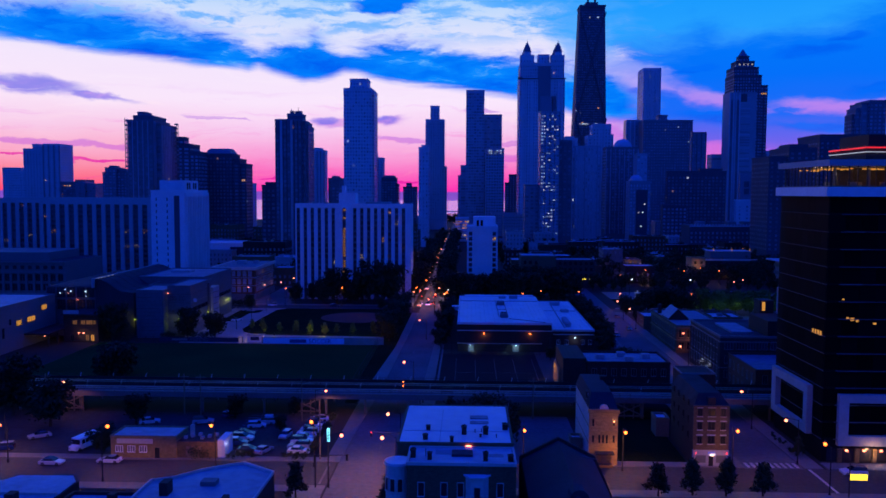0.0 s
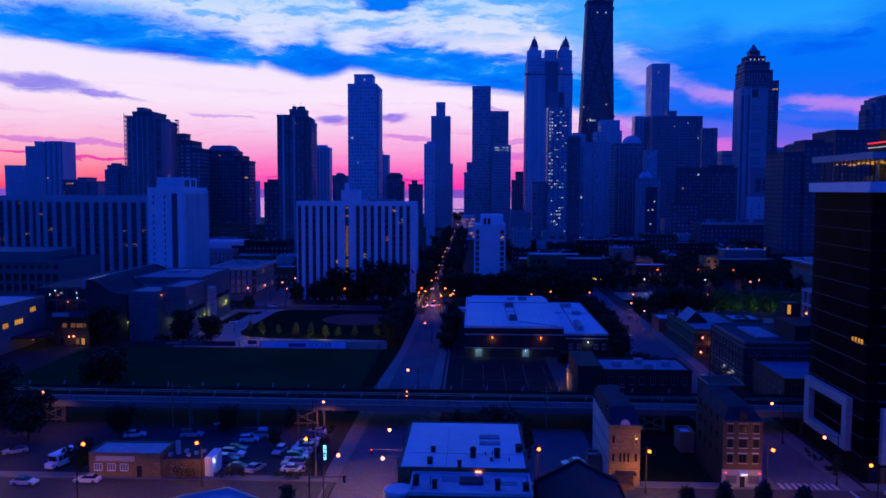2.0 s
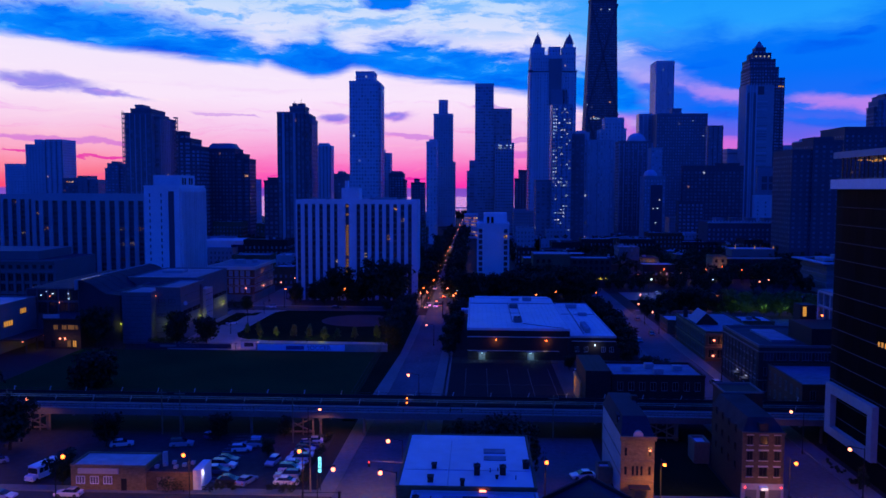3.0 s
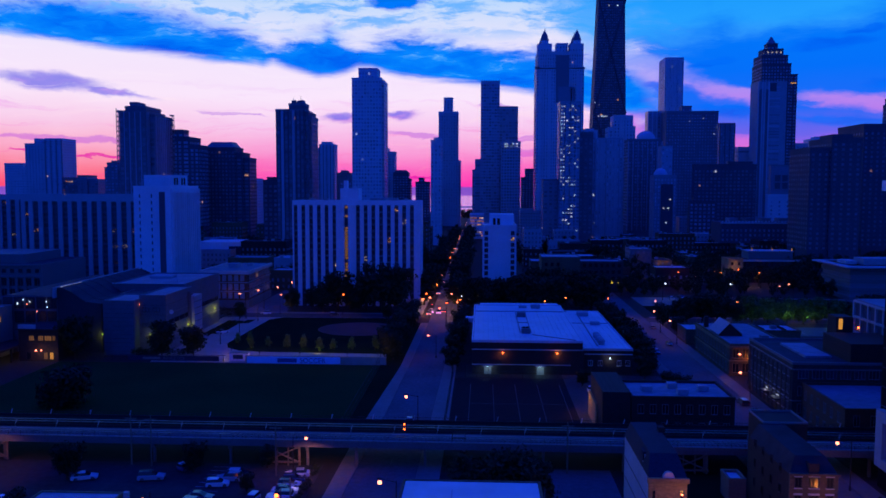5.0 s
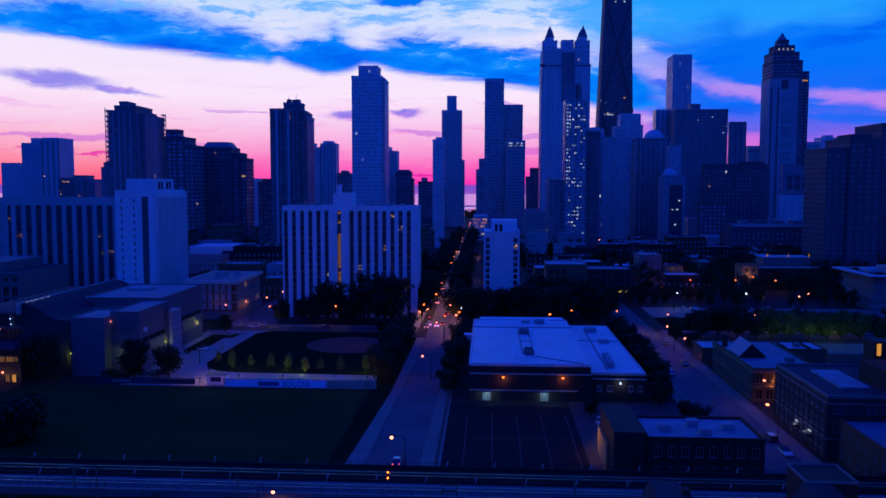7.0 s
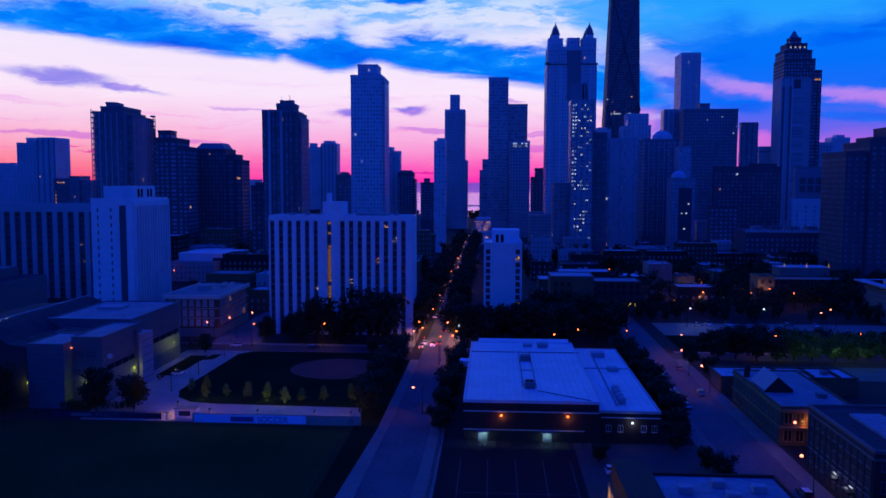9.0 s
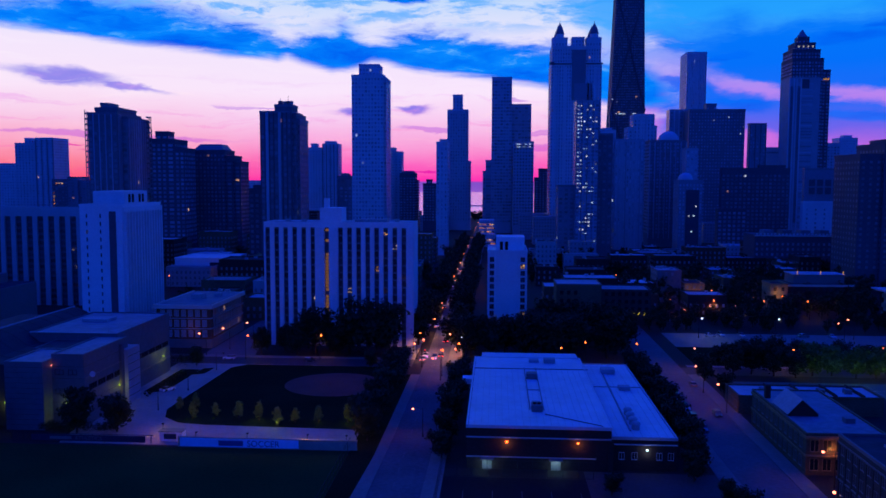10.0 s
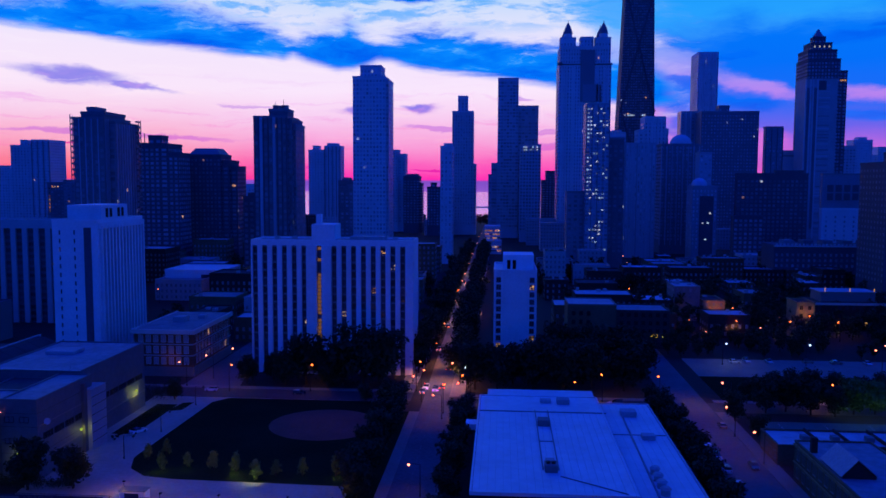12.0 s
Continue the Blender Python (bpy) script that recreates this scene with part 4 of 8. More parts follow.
for a, b in (((159, 1279.6, 5), (213, 1283, 165)), ((215, 1279.6, 5), (165.5, 1283, 165)), ((164.5, 1282.6, 165), (210, 1286.4, 330)), ((212, 1282.6, 165), (170.5, 1286.4, 330))):
    bm = bmesh.new()
    tube(bm, a, b, 1.2, 1.2, 4)
    part("brace", bm, K, th)
tower("broad grey block behind the glass fronts", [(112.6, 132, 1000, 1025, 0, 117.5), (118, 128, 1003, 1020, 117.5, 119.5)], G, few, 3.6, 3.0, (0.4, 0.5))
t4 = tower("stepped stone tower in front of the black tower", [(139.5, 159.5, 929, 955, 0, 128.6), (159.5, 163, 931, 955, 0, 117), (134, 139.5, 931, 955, 0, 116)], G, few, 3.6, 2.8, (0.4, 0.6))
ribs(t4, G, 139.5, 159.5, 928.9, 0, 128, 5, 1.0, 0.5)
t5 = tower("ribbed glass apartment slab catching the sky", [(107.5, 132.5, 830, 855, 0, 98.5), (94, 107.5, 834, 855, 0, 104)], C, dim, 3.4, 2.4, (0.5, 0.7))
ribs(t5, C, 107.5, 132.5, 829.9, 0, 98, 8, 0.9, 0.6)
t9 = tower("apartment tower with a domed rooftop", [(145.2, 178.6, 870, 895, 0, 99.6)], D, few, 3.3, 2.8, (0.55, 0.6))
ribs(t9, C, 145.2, 178.6, 869.9, 8, 98, 7, 0.8, 0.5)
bm = bmesh.new()
bmesh.ops.create_uvsphere(bm, u_segments=20, v_segments=10, radius=10, matrix=Matrix.Translation((164.2, 881, 99.4)) @ Matrix.Diagonal((1.0, 1.0, 0.95, 1)))
part("dome", bm, G, t9, smooth=True)
ty = tower("tall white marble-faced slab", [(254, 279, 1210, 1252, 0, 232.8)], P, dim, 3.9, 2.0, (0.45, 0.85), extra_side=True)
ribs(ty, P, 254, 279, 1209.9, 20, 232, 9, 0.8, 0.5)
t6 = tower("glass slab at the foot of the white one", [(200, 226, 1050, 1070, 0, 143.6)], C, few, 3.7, 3.2)
ribs(t6, G, 200, 226, 1049.9, 0, 143, 5, 1.1, 0.5)
tower("broad blank-looking hotel slab with a roof plant", [(214.6, 275.2, 1018, 1046, 0, 141), (234, 245, 1023, 1036, 141, 147.5)], D, M["slab_panes"], 3.6, 3.0, (0.4, 0.4), extra_side=False)
t2 = tower("dark glass block catching the dawn on its edge", [(222.6, 236.6, 825, 832, 0, 112)], D, few, 3.4, 2.6, extra_side=False)
ribs(t2, K, 222.6, 236.6, 824.9, 10, 111, 3, 0.6, 0.4)
t8 = tower("slim apartment building with a dark centre", [(153.0, 172.6, 780, 800, 0, 62.4)], C, dim, 3.2, 2.4, (0.4, 0.6))
boxes("window_bay", K, t8, (159, 169.6, 779.2, 779.9, 4, 54.6), label="dark glazed centre bay")
quads("lit_panes", [("w", u, 779.1, z, 1.3, 1.2) for u, z in ((161.5, 33.0), (165.5, 33.2), (164, 20), (167, 41))], M["glass_bright"], t8, 0.2)
bm = bmesh.new()
bmesh.ops.create_uvsphere(bm, u_segments=16, v_segments=8, radius=6.4, matrix=Matrix.Translation((160.0, 788, 62.6)) @ Matrix.Diagonal((1.0, 1.0, 1.0, 1)))
part("dome", bm, C, t8, smooth=True)
tower("narrow pale slab behind a slim apartment building", [(167.4, 177.6, 820, 836, 0, 90.4)], C, dim, 3.2, 2.6, extra_side=False)
tower("large dark apartment block with few lights", [(193, 249.6, 800, 806, 0, 72.6), (224, 246, 801, 805, 72.6, 75)], K, some, 3.3, 3.4, extra_side=False)
tower("dark brick apartment block with few lights", [(176, 198, 745, 752, 0, 40)], K, few, 3.3, 3.4, extra_side=False)
t3 = tower("mid-rise with a large window grid", [(276, 323, 840, 845, 0, 73)], D, None)
for r in range(2):
    for k in range(6):
        boxes("large_window", K, t3, (280.2 + k * 7.0, 285.4 + k * 7.0, 839.7, 839.98, 50.5 + r * 7.2, 56.4 + r * 7.2))
tower("pale mid-rise with a blank front", [(250, 284.6, 770, 775, 0, 45.3)], P, few, 3.6, 6.0, (0.2, 0.5), extra_side=False)
t0 = tower("long low dark block with a pale crenellated roofline", [(172.5, 238.5, 640, 665, 0, 26.6)], K, few, 3.4, 3.2, (0.4, 0.5), cap=0, extra_side=False)
boxes("cornice", P, t0, (172.3, 238.7, 639.6, 640, 25.6, 26.4))
for k in range(28):
    boxes("roof_merlon", P, t0, (173.4 + k * 2.36, 174.5 + k * 2.36, 639.6, 640.2, 26.6, 27.5))
for k in range(5):
    boxes("roof_house", D, t0, (180 + k * 12, 186 + k * 12, 645, 655, 26.6, 29.4))
tp = tower("dark art-deco tower with a stepped crown", [(324.5, 358, 1020, 1056, 0, 196), (325, 355, 1023, 1053, 196, 206), (329, 351, 1027, 1049, 206, 214), (334, 346, 1032, 1044, 214, 221), (358, 367, 1024, 1050, 0, 184)], K, few, 3.7, 3.0)
bm = bmesh.new()
tube(bm, (340, 1038, 221), (340, 1038, 230), 6.5, 0.6, 8)
part("spire", bm, D, tp)
quads("crown_lights", [("w", u, 1027, 210, 1.4, 2.0) for u in (333, 338, 343, 348)], M["crown_glow"], tp, 0.5)
quads("crown_lights", [("w", u, 1023.8, 174, 1.4, 1.6) for u in (359.6, 362, 364.6)], M["lit_window"], tp, 0.5)
t7 = tower("pale ribbed apartment tower", [(298, 328.5, 950, 976, 0, 166.4)], M["concrete"], M["slab_panes"], 3.0, 30.0, (0.55, 0.5), extra_side=False)
# dark plate on the wall paints the shade of the top recess
boxes("window_bay", K, t7, (310.5, 317.5, 949.6, 949.98, 156, 165), label="dark plate for the shade of a recess at the top")
boxes("window_bay", D, t7, (298.8, 301.6, 949.6, 949.98, 20, 158), (306.0, 308.8, 949.6, 949.98, 20, 158), label="dark window strip")
for u in (298.3, 302.6, 305.2, 309.4):
    boxes("rib", G, t7, (u - 0.6, u + 0.6, 949.2, 949.98, 10, 166))
tower("grey mid-rise office block with rows of windows", [(400, 423, 1129, 1150, 0, 109)], G, few, 3.6, 3.2)
tower("distant pale tower tinged by the dawn", [(508, 534.6, 1342, 1368, 0, 126.6), (516, 528, 1346, 1360, 126.6, 130.5)], G, dim, 3.6, 3.2, (0.4, 0.4))
tower("distant dark tower with a red-lit edge", [(568, 600, 1400, 1425, 0, 119), (558, 568, 1402, 1425, 0, 106.5)], P, dim, 3.6, 3.2, (0.4, 0.4))
tower("small pink-lit far block", [(306, 321.2, 1040, 1062, 0, 100)], P, dim, 5.0, 16.0, (0.9, 0.4))
tower("far curved office tower", [(384, 400, 800, 830, 0, 141), (378, 384, 803, 828, 0, 138.5), (374, 378, 806, 826, 0, 134), (371.5, 374, 809, 824, 0, 128)], D, few, 3.6, 3.2)
tower("tall dark apartment tower with few lights", [(216.4, 235, 560, 596, 0, 82.4), (204, 216.4, 562, 596, 0, 76.5), (219, 231, 565, 585, 82.4, 84.8)], K, some, 3.1, 3.6, (0.35, 0.45))

tower("tall dark block beyond the apartment tower", [(253.5, 300, 600, 640, 0, 94)], K, some, 3.1, 3.6, (0.35, 0.45))

tower("dark residential tower next to a glazed one", [(-151, -141, 590, 612, 0, 56), (-149, -143, 593, 604, 56, 58)], K, some, 3.2, 3.0)
tower("distant grey apartment cluster with uneven roofs", [(-434, -421, 960, 985, 0, 78.8), (-438, -434, 962, 985, 0, 73.4), (-421, -405, 964, 985, 0, 77), (-431, -425, 965, 980, 78.8, 81)], D, few, 3.4, 3.2)
tw = tower("distant low grey blocks near the lake shore", [(-509, -490, 1000, 1026, 0, 62), (-490, -478, 1000, 1026, 0, 64.6), (-478, -466, 1003, 1026, 0, 60)], D, some, 3.4, 3.2)
quads("lit_panes", [("w", -506.5, 999.8, 30 + k * 4.2, 1.5, 1.5) for k in range(7)] + [("w", -503 + k * 3.2, 999.8, 57.5, 1.5, 1.4) for k in range(3)], M["orange_floor"], tw, 0.3)
tower("dark mid-rise beside the gridded tower", [(-128, -119.5, 800, 822, 0, 62), (-136, -128, 803, 822, 0, 60)], D, few, 3.4, 3.0)

# low blocks behind the campus
ob = tower("low block with a lamp-lit orange front", [(-140, -132.8, 555, 575, 0, 17)], M["tan_brick"], None, cap=0.6, name="low_block")
pb = tower("pale low block with a blank wall", [(-187, -153.4, 560, 590, 0, 15.2)], M["white_wall"], None, cap=0.6, name="low_block")
boxes("blue_panel", M["dark_banner"], pb, (-166, -156, 559.7, 559.98, 5, 13), label="dark blue wall panel")
b3 = tower("dark low block with three lit windows", [(-152, -130, 642, 660, 0, 15)], M["dark_brick"], None, cap=0.6, name="low_block")
quads("lit_panes", [("w", u, 641.9, 12.2, 2.0, 1.6) for u in (-145.6, -142.2, -138.8)], M["lit_window"], b3, 0.2)

# ---------------------------------------------------------------- campus buildings
def slab_block(label, x0, x1, y0, y1, z, bays, storeys, wall, core, pane, rib_w, special=(), z_low=0.0, top_band=2.2, name="dormitory"):
    """A tall slab: white upright fins, dark storeys of panes set back between them."""
    top = thing(name, (x0 + x1) / 2, y0, 0, label, "building")
    boxes("wall", core, top, (x0 + 0.3, x1 - 0.3, y0 + 0.9, y1, 0, z - 1.0))
    boxes("side_wall", wall, top, (x0, x0 + 0.3, y0 + 0.3, y1, 0, z), label="blank white end wall")
    boxes("side_wall", wall, top, (x1 - 0.3, x1, y0 + 0.3, y1, 0, z), label="blank white end wall")
    boxes("top_band", wall, top, (x0, x1, y0 + 0.15, y0 + 0.89, z - top_band, z))
    boxes("roof", M["grey_roof"], top, (x0 + 0.3, x1 - 0.3, y0 + 0.9, y1, z - 1.0, z - 0.6))
    boxes("parapet", wall, top, (x0 + 0.3, x1 - 0.3, y1, y1 + 0.4, 0, z))
    step = (x1 - x0) / bays
    sh = (z - top_band - z_low) / storeys
    for k in range(bays + 1):
        u = x0 + step * k
        u = min(max(u, x0 + rib_w / 2), x1 - rib_w / 2)
        boxes("fin", wall, top, (u - rib_w / 2, u + rib_w / 2, y0, y0 + 0.88, 0, z - top_band))
    pm = window_mesh(step - rib_w - 0.06, sh * 0.62, core, pane, 1, 0.06)
    for k in range(bays):
        if k in special:
            continue
        for r in range(storeys):
            part("window", pm, None, top, at=pose(x0 + step * (k + 0.5), y0 + 0.86, z_low + sh * (r + 0.52)))
    return top, step, sh


# the long dormitory in the middle of the campus: six window strips, a lit stair, eight more strips
dorm = thing("dormitory", -55.5, 388.5, 0, "tall white-finned dormitory slab with dark window strips", "building")
DX0, DX1, DY, DZ = -83.4, -27.6, 388.5, 46.0
boxes("wall", M["tower_smoke"], dorm, (DX0 + 0.3, DX1 - 0.3, DY + 0.9, 404, 0, DZ - 1.0))
boxes("side_wall", M["white_wall"], dorm, (DX0, DX0 + 0.3, DY + 0.3, 404, 0, DZ), label="blank white end wall")
boxes("side_wall", M["white_wall"], dorm, (DX1 - 0.3, DX1, DY + 0.3, 404, 0, DZ), label="blank white end wall")
boxes("top_band", M["white_wall"], dorm, (DX0, DX1, DY + 0.15, DY + 0.89, DZ - 2.0, DZ))
boxes("roof", M["grey_roof"], dorm, (DX0 + 0.3, DX1 - 0.3, DY + 0.9, 404, DZ - 1.0, DZ - 0.6))
boxes("parapet", M["white_wall"], dorm, (DX0 + 0.3, DX1 - 0.3, 404, 404.4, 0, DZ))
strips = [-82.0 + 3.39 * k for k in range(6)] + [-59.8] + [-54.7 + 3.35 * k for k in range(8)]
edges = [DX0] + [e for c in strips for e in (c - 0.86, c + 0.86)] + [DX1]
for a, b in zip(edges[0::2], edges[1::2]):
    boxes("fin", M["white_wall"], dorm, (a, b, DY - (0.5 if -65 < a < -55 and b - a > 2.5 else 0.0), DY + 0.88, 0, DZ - 2.0))
pm = window_mesh(1.66, 2.05, M["tower_smoke"], M["glass_dorm"], 1, 0.06)
for c in strips:
    for r in range(16):
        if c != -59.8:
            part("window", pm, None, dorm, at=pose(c, DY + 0.8, 1.6 + 2.72 * r))
            boxes("spandrel", M["tower_dark"], dorm, (c - 0.86, c + 0.86, DY + 0.6, DY + 0.86, 2.7 + 2.72 * r, 3.0 + 2.72 * r))
sr = random.Random(6)
for r in range(33):
    boxes("stair_light", M["stair_glow"] if sr.random() < 0.72 else M["tower_smoke"], dorm, (-60.5 + sr.uniform(0, 0.3), -59.1 - sr.uniform(0, 0.3), DY + 0.6, DY + 0.85, 1.0 + r * 1.3, 1.95 + r * 1.3))
boxes("penthouse", M["white_wall"], dorm, (-62.4, -54.4, 389, 399, DZ, 51.2))
boxes("penthouse", M["white_wall"], dorm, (-61.0, -59.4, 390, 393, 51.2, 54.6))
boxes("roof_unit", M["concrete"], dorm, (-50, -38, 393, 399, 45.4, 46.9))
for u in (-76, -70, -47, -35):
    boxes("roof_unit", M["concrete"], dorm, (u, u + 1.6, 392, 394, 45.4, 46.9))

# the white tower block and its long wing
wt = thing("dormitory", -148, 390, 0, "white tower block with slot windows and a ribbed flank", "building")
boxes("wall", M["white_wall"], wt, (-153.6, -137.2, 388.5, 423.5, 0, 51.3))
boxes("roof", M["grey_roof"], wt, (-153.1, -137.7, 389.0, 423.0, 51.3, 51.5))
ring("parapet", M["white_wall"], wt, -153.7, -137.1, 388.4, 423.6, 0.45, 51.3, 52.2)
boxes("penthouse", M["white_wall"], wt, (-152, -139.5, 396, 416, 51.5, 57.0))
for u in (400, 403, 409, 412):
    boxes("louvre", M["tower_black"], wt, (-139.5, -139.4, u - 0.9, u + 0.9, 52.6, 55.8))
for r in range(16):
    for u in (-150.9, -145.6):
        window(wt, "w", u, 388.5, 3.5 + r * 2.95, 0.75, 1.7, M["white_wall"], M["glass_dorm"], 0)
boxes("recess", M["tower_smoke"], wt, (-142.2, -139.6, 388.3, 388.49, 0, 49.5), label="dark glazed recess")
for k in range(14):
    y = 390.0 + k * 2.5
    boxes("fin", M["white_wall"], wt, (-137.19, -136.2, y - 0.4, y + 0.4, 0, 50))
for k in range(13):
    y = 391.25 + k * 2.5
    for r in range(16):
        window(wt, "s", y, -137.15, 3.2 + r * 2.95, 1.3, 1.9, M["tower_smoke"], M["glass_dim"], 0)
boxes("top_band", M["white_wall"], wt, (-137.18, -136.4, 388.6, 423.4, 49.0, 51.0))
slab_block("long weathered dormitory wing with tall concrete fins", -254.5, -172.0, 474, 492, 47.6, 15, 15, M["dim_white"], M["tower_smoke"], M["glass_dorm"], 2.4, (), 0, 4.0)
slab_block("far grey dormitory wing with tall fins", -330, -256, 500, 515, 47.0, 14, 14, M["dim_white"], M["tower_smoke"], M["glass_dorm"], 2.4, (), 0, 3.0)

# the slim white tower beside the avenue
sm = thing("apartment_tower", 7, 404.6, 0, "slim white tower block with window strips at its edges", "building")
boxes("wall", M["white_wall"], sm, (-0.7, 14.5, 404.6, 432, 0, 34.0))
boxes("roof", M["white_roof"], sm, (-0.3, 14.1, 405.0, 431.6, 34.0, 34.2))
ring("parapet", M["white_wall"], sm, -0.8, 14.6, 404.5, 432.1, 0.45, 34.0, 34.9)
boxes("penthouse", M["white_wall"], sm, (2.5, 13.6, 412, 426, 34.2, 39.4))
boxes("roof_door", M["tower_black"], sm, (4.0, 5.2, 411.9, 411.99, 34.3, 37.6))
boxes("roof_door", M["tower_black"], sm, (6.0, 7.2, 411.9, 411.99, 34.3, 37.6))
for r in range(12):
    for u in (1.0, 12.8):
        window(sm, "w", u, 404.6, 2.6 + r * 2.6, 1.7, 1.9, M["tower_dark"], M["glass"], 1)
for u in (-0.3, 2.2, 11.6, 14.1):
    boxes("fin", M["white_wall"], sm, (u - 0.25, u + 0.25, 404.2, 404.59, 0, 34))

# sports hall
hall = thing("sports_hall", 19, 262.5, 0, "brick sports hall with a large white membrane roof", "building")
boxes("wall", M["dark_brick"], hall, (-3.3, 27.2, 262.5, 330, 0, 9.3))
boxes("wall", M["dark_brick"], hall, (27.2, 41.0, 263.5, 333, 0, 7.0))
boxes("roof", M["white_roof"], hall, (-3.0, 26.9, 262.8, 329.7, 9.3, 9.42), label="white membrane roof with seams")
boxes("roof", M["white_roof"], hall, (27.5, 40.7, 263.8, 332.7, 7.0, 7.12), label="white membrane roof with seams")
ring("parapet", M["white_roof"], hall, -3.5, 27.3, 262.3, 330.2, 0.4, 8.9, 9.6)
ring("parapet", M["concrete"], hall, 27.32, 41.2, 263.3, 333.2, 0.45, 6.7, 7.3)
for k in range(19):
    boxes("roof_seam", M["felt"], hall, (-1.8 + k * 1.5, -1.74 + k * 1.5, 263, 315.2, 9.42, 9.46))
for k in range(7):
    boxes("roof_seam", M["felt"], hall, (28.6 + k * 1.8, 28.66 + k * 1.8, 264, 331.5, 7.12, 7.16))
boxes("roof_walk", M["grey_roof"], hall, (10.45, 10.75, 275, 317, 9.42, 9.56), (13.55, 13.85, 275, 317, 9.42, 9.56), (10.75, 13.55, 292.6, 292.9, 9.42, 9.56), label="dark pipe run across the roof")
boxes("roof_walk", M["grey_roof"], hall, (-3.0, 28.0, 315.2, 315.7, 9.42, 9.6), label="dark upstand across the roof")
bm = bmesh.new()
tube(bm, (13.8, 271.6, 9.5), (25.5, 263.4, 9.5), 0.14, 0.14, 6)
part("roof_pipe", bm, M["grey_roof"], hall)
bm = bmesh.new()
tube(bm, (32.0, 268.0, 7.2), (32.8, 324.5, 7.2), 0.26, 0.26, 6)
part("roof_pipe", bm, M["grey_roof"], hall)
boxes("roof_walk", M["grey_roof"], hall, (28.0, 40.6, 306.0, 306.3, 7.12, 7.3), label="dark pipe run across the roof")
boxes("wall", M["dark_brick"], hall, (-1.6, 27.0, 330.3, 338.2, 0, 9.0))
boxes("roof", M["white_roof"], hall, (-1.4, 26.8, 330.5, 338.0, 9.0, 9.12), label="white membrane roof with seams")
boxes("side_vent", M["white_wall"], hall, (-6.2, -3.52, 308, 312, 6.8, 8.2), label="white duct box on the side wall")
boxes("ledge", M["stone"], hall, (-3.45, 27.2, 262.2, 262.49, 6.8, 7.05))
boxes("ledge", M["stone"], hall, (-3.45, 24.0, 262.2, 262.49, 2.6, 2.8))
boxes("ledge", M["stone"], hall, (27.2, 41.1, 263.2, 263.49, 5.6, 5.8))
boxes("pier", M["dark_brick"], hall, (26.6, 27.6, 262.0, 262.49, 0, 6.6))
boxes("roof_unit", M["panel"], hall, (10.9, 13.4, 273.4, 276.6, 9.42, 10.9), bevel=0.08)
boxes("roof_unit", M["concrete"], hall, (11.2, 13.1, 276.8, 279.6, 9.42, 10.4), bevel=0.08)
for u in (11.6, 12.6):
    bm = bmesh.new()
    tube(bm, (u, 274.8, 10.9), (u, 274.8, 11.3), 0.42, 0.42, 12)
    part("unit_fan", bm, M["dark_steel"], hall)
boxes("roof_unit", M["panel"], hall, (10.8, 13.6, 303.6, 306.6, 9.42, 10.9), bevel=0.08)
boxes("roof_unit", M["concrete"], hall, (16.4, 19.6, 322.6, 325.2, 9.42, 10.7), bevel=0.08)
boxes("roof_unit", M["concrete"], hall, (12.2, 15.0, 323.4, 325.4, 9.42, 10.3), bevel=0.08)
for k in range(4):
    bm = bmesh.new()
    tube(bm, (33.4, 269.8 + 3.7 * k, 7.1), (33.4, 269.8 + 3.7 * k, 8.3), 0.9, 0.9, 10)
    tube(bm, (33.4, 269.8 + 3.7 * k, 8.3), (33.4, 269.8 + 3.7 * k, 8.8), 1.15, 0.7, 10)
    part("roof_fan", bm, M["concrete"], hall)
boxes("roof_unit", M["concrete"], hall, (34.6, 37.6, 302.6, 305.0, 7.12, 8.2), bevel=0.08)
boxes("roof_unit", M["concrete"], hall, (32.4, 36.2, 320.6, 324.0, 7.12, 8.5), bevel=0.08)
for u in (1.0, 15.6):
    boxes("door", M["panel"], hall, (u - 1.0, u + 1.0, 262.3, 262.48, 0, 2.3))
    boxes("door_canopy", M["panel"], hall, (u - 1.4, u + 1.4, 261.2, 262.48, 2.35, 2.55))
    boxes("door_light", M["cool"], hall, (u - 0.3, u + 0.3, 261.7, 262.1, 2.2, 2.34))
for u, z, y in ((5.2, 6.0, 262.3), (20.2, 6.0, 262.3)):
    bm = bmesh.new()
    ball(bm, (u, y, z), 0.26)
    part("wall_light", bm, M["amber"], hall)
bm = bmesh.new()
ball(bm, (34.8, 263.2, 4.6), 0.24)
part("wall_light", bm, M["cool"], hall)
for u in (29.5, 32.2, 37.4, 39.8):
    window(hall, "w", u, 263.5, 3.2, 1.2, 1.6, M["stone"], M["glass_dim"], 1)

# brick hall with stone bands
bh = thing("college_building", -110, 380, 0, "three-storey red brick hall with pale stone bands", "building")
boxes("wall", M["red_brick"], bh, (-121.5, -101.2, 380.5, 418, 0, 15.6))
boxes("roof", M["grey_roof"], bh, (-121.0, -101.7, 381, 417.5, 15.6, 15.8))
boxes("cornice", M["stone"], bh, (-122.3, -100.4, 379.7, 380.4, 14.4, 15.9), (-101.1, -100.4, 380.4, 418.8, 14.4, 15.9), (-122.3, -121.6, 380.4, 418.8, 14.4, 15.9))
boxes("plinth", M["panel"], bh, (-121.7, -101.0, 380.2, 380.49, 0, 3.2), (-101.19, -100.9, 380.5, 418, 0, 3.2))
for z in (6.9, 10.7):
    boxes("stone_band", M["concrete"], bh, (-121.6, -101.1, 380.3, 380.49, z, z + 0.35), (-101.19, -101.0, 380.5, 418, z, z + 0.35))
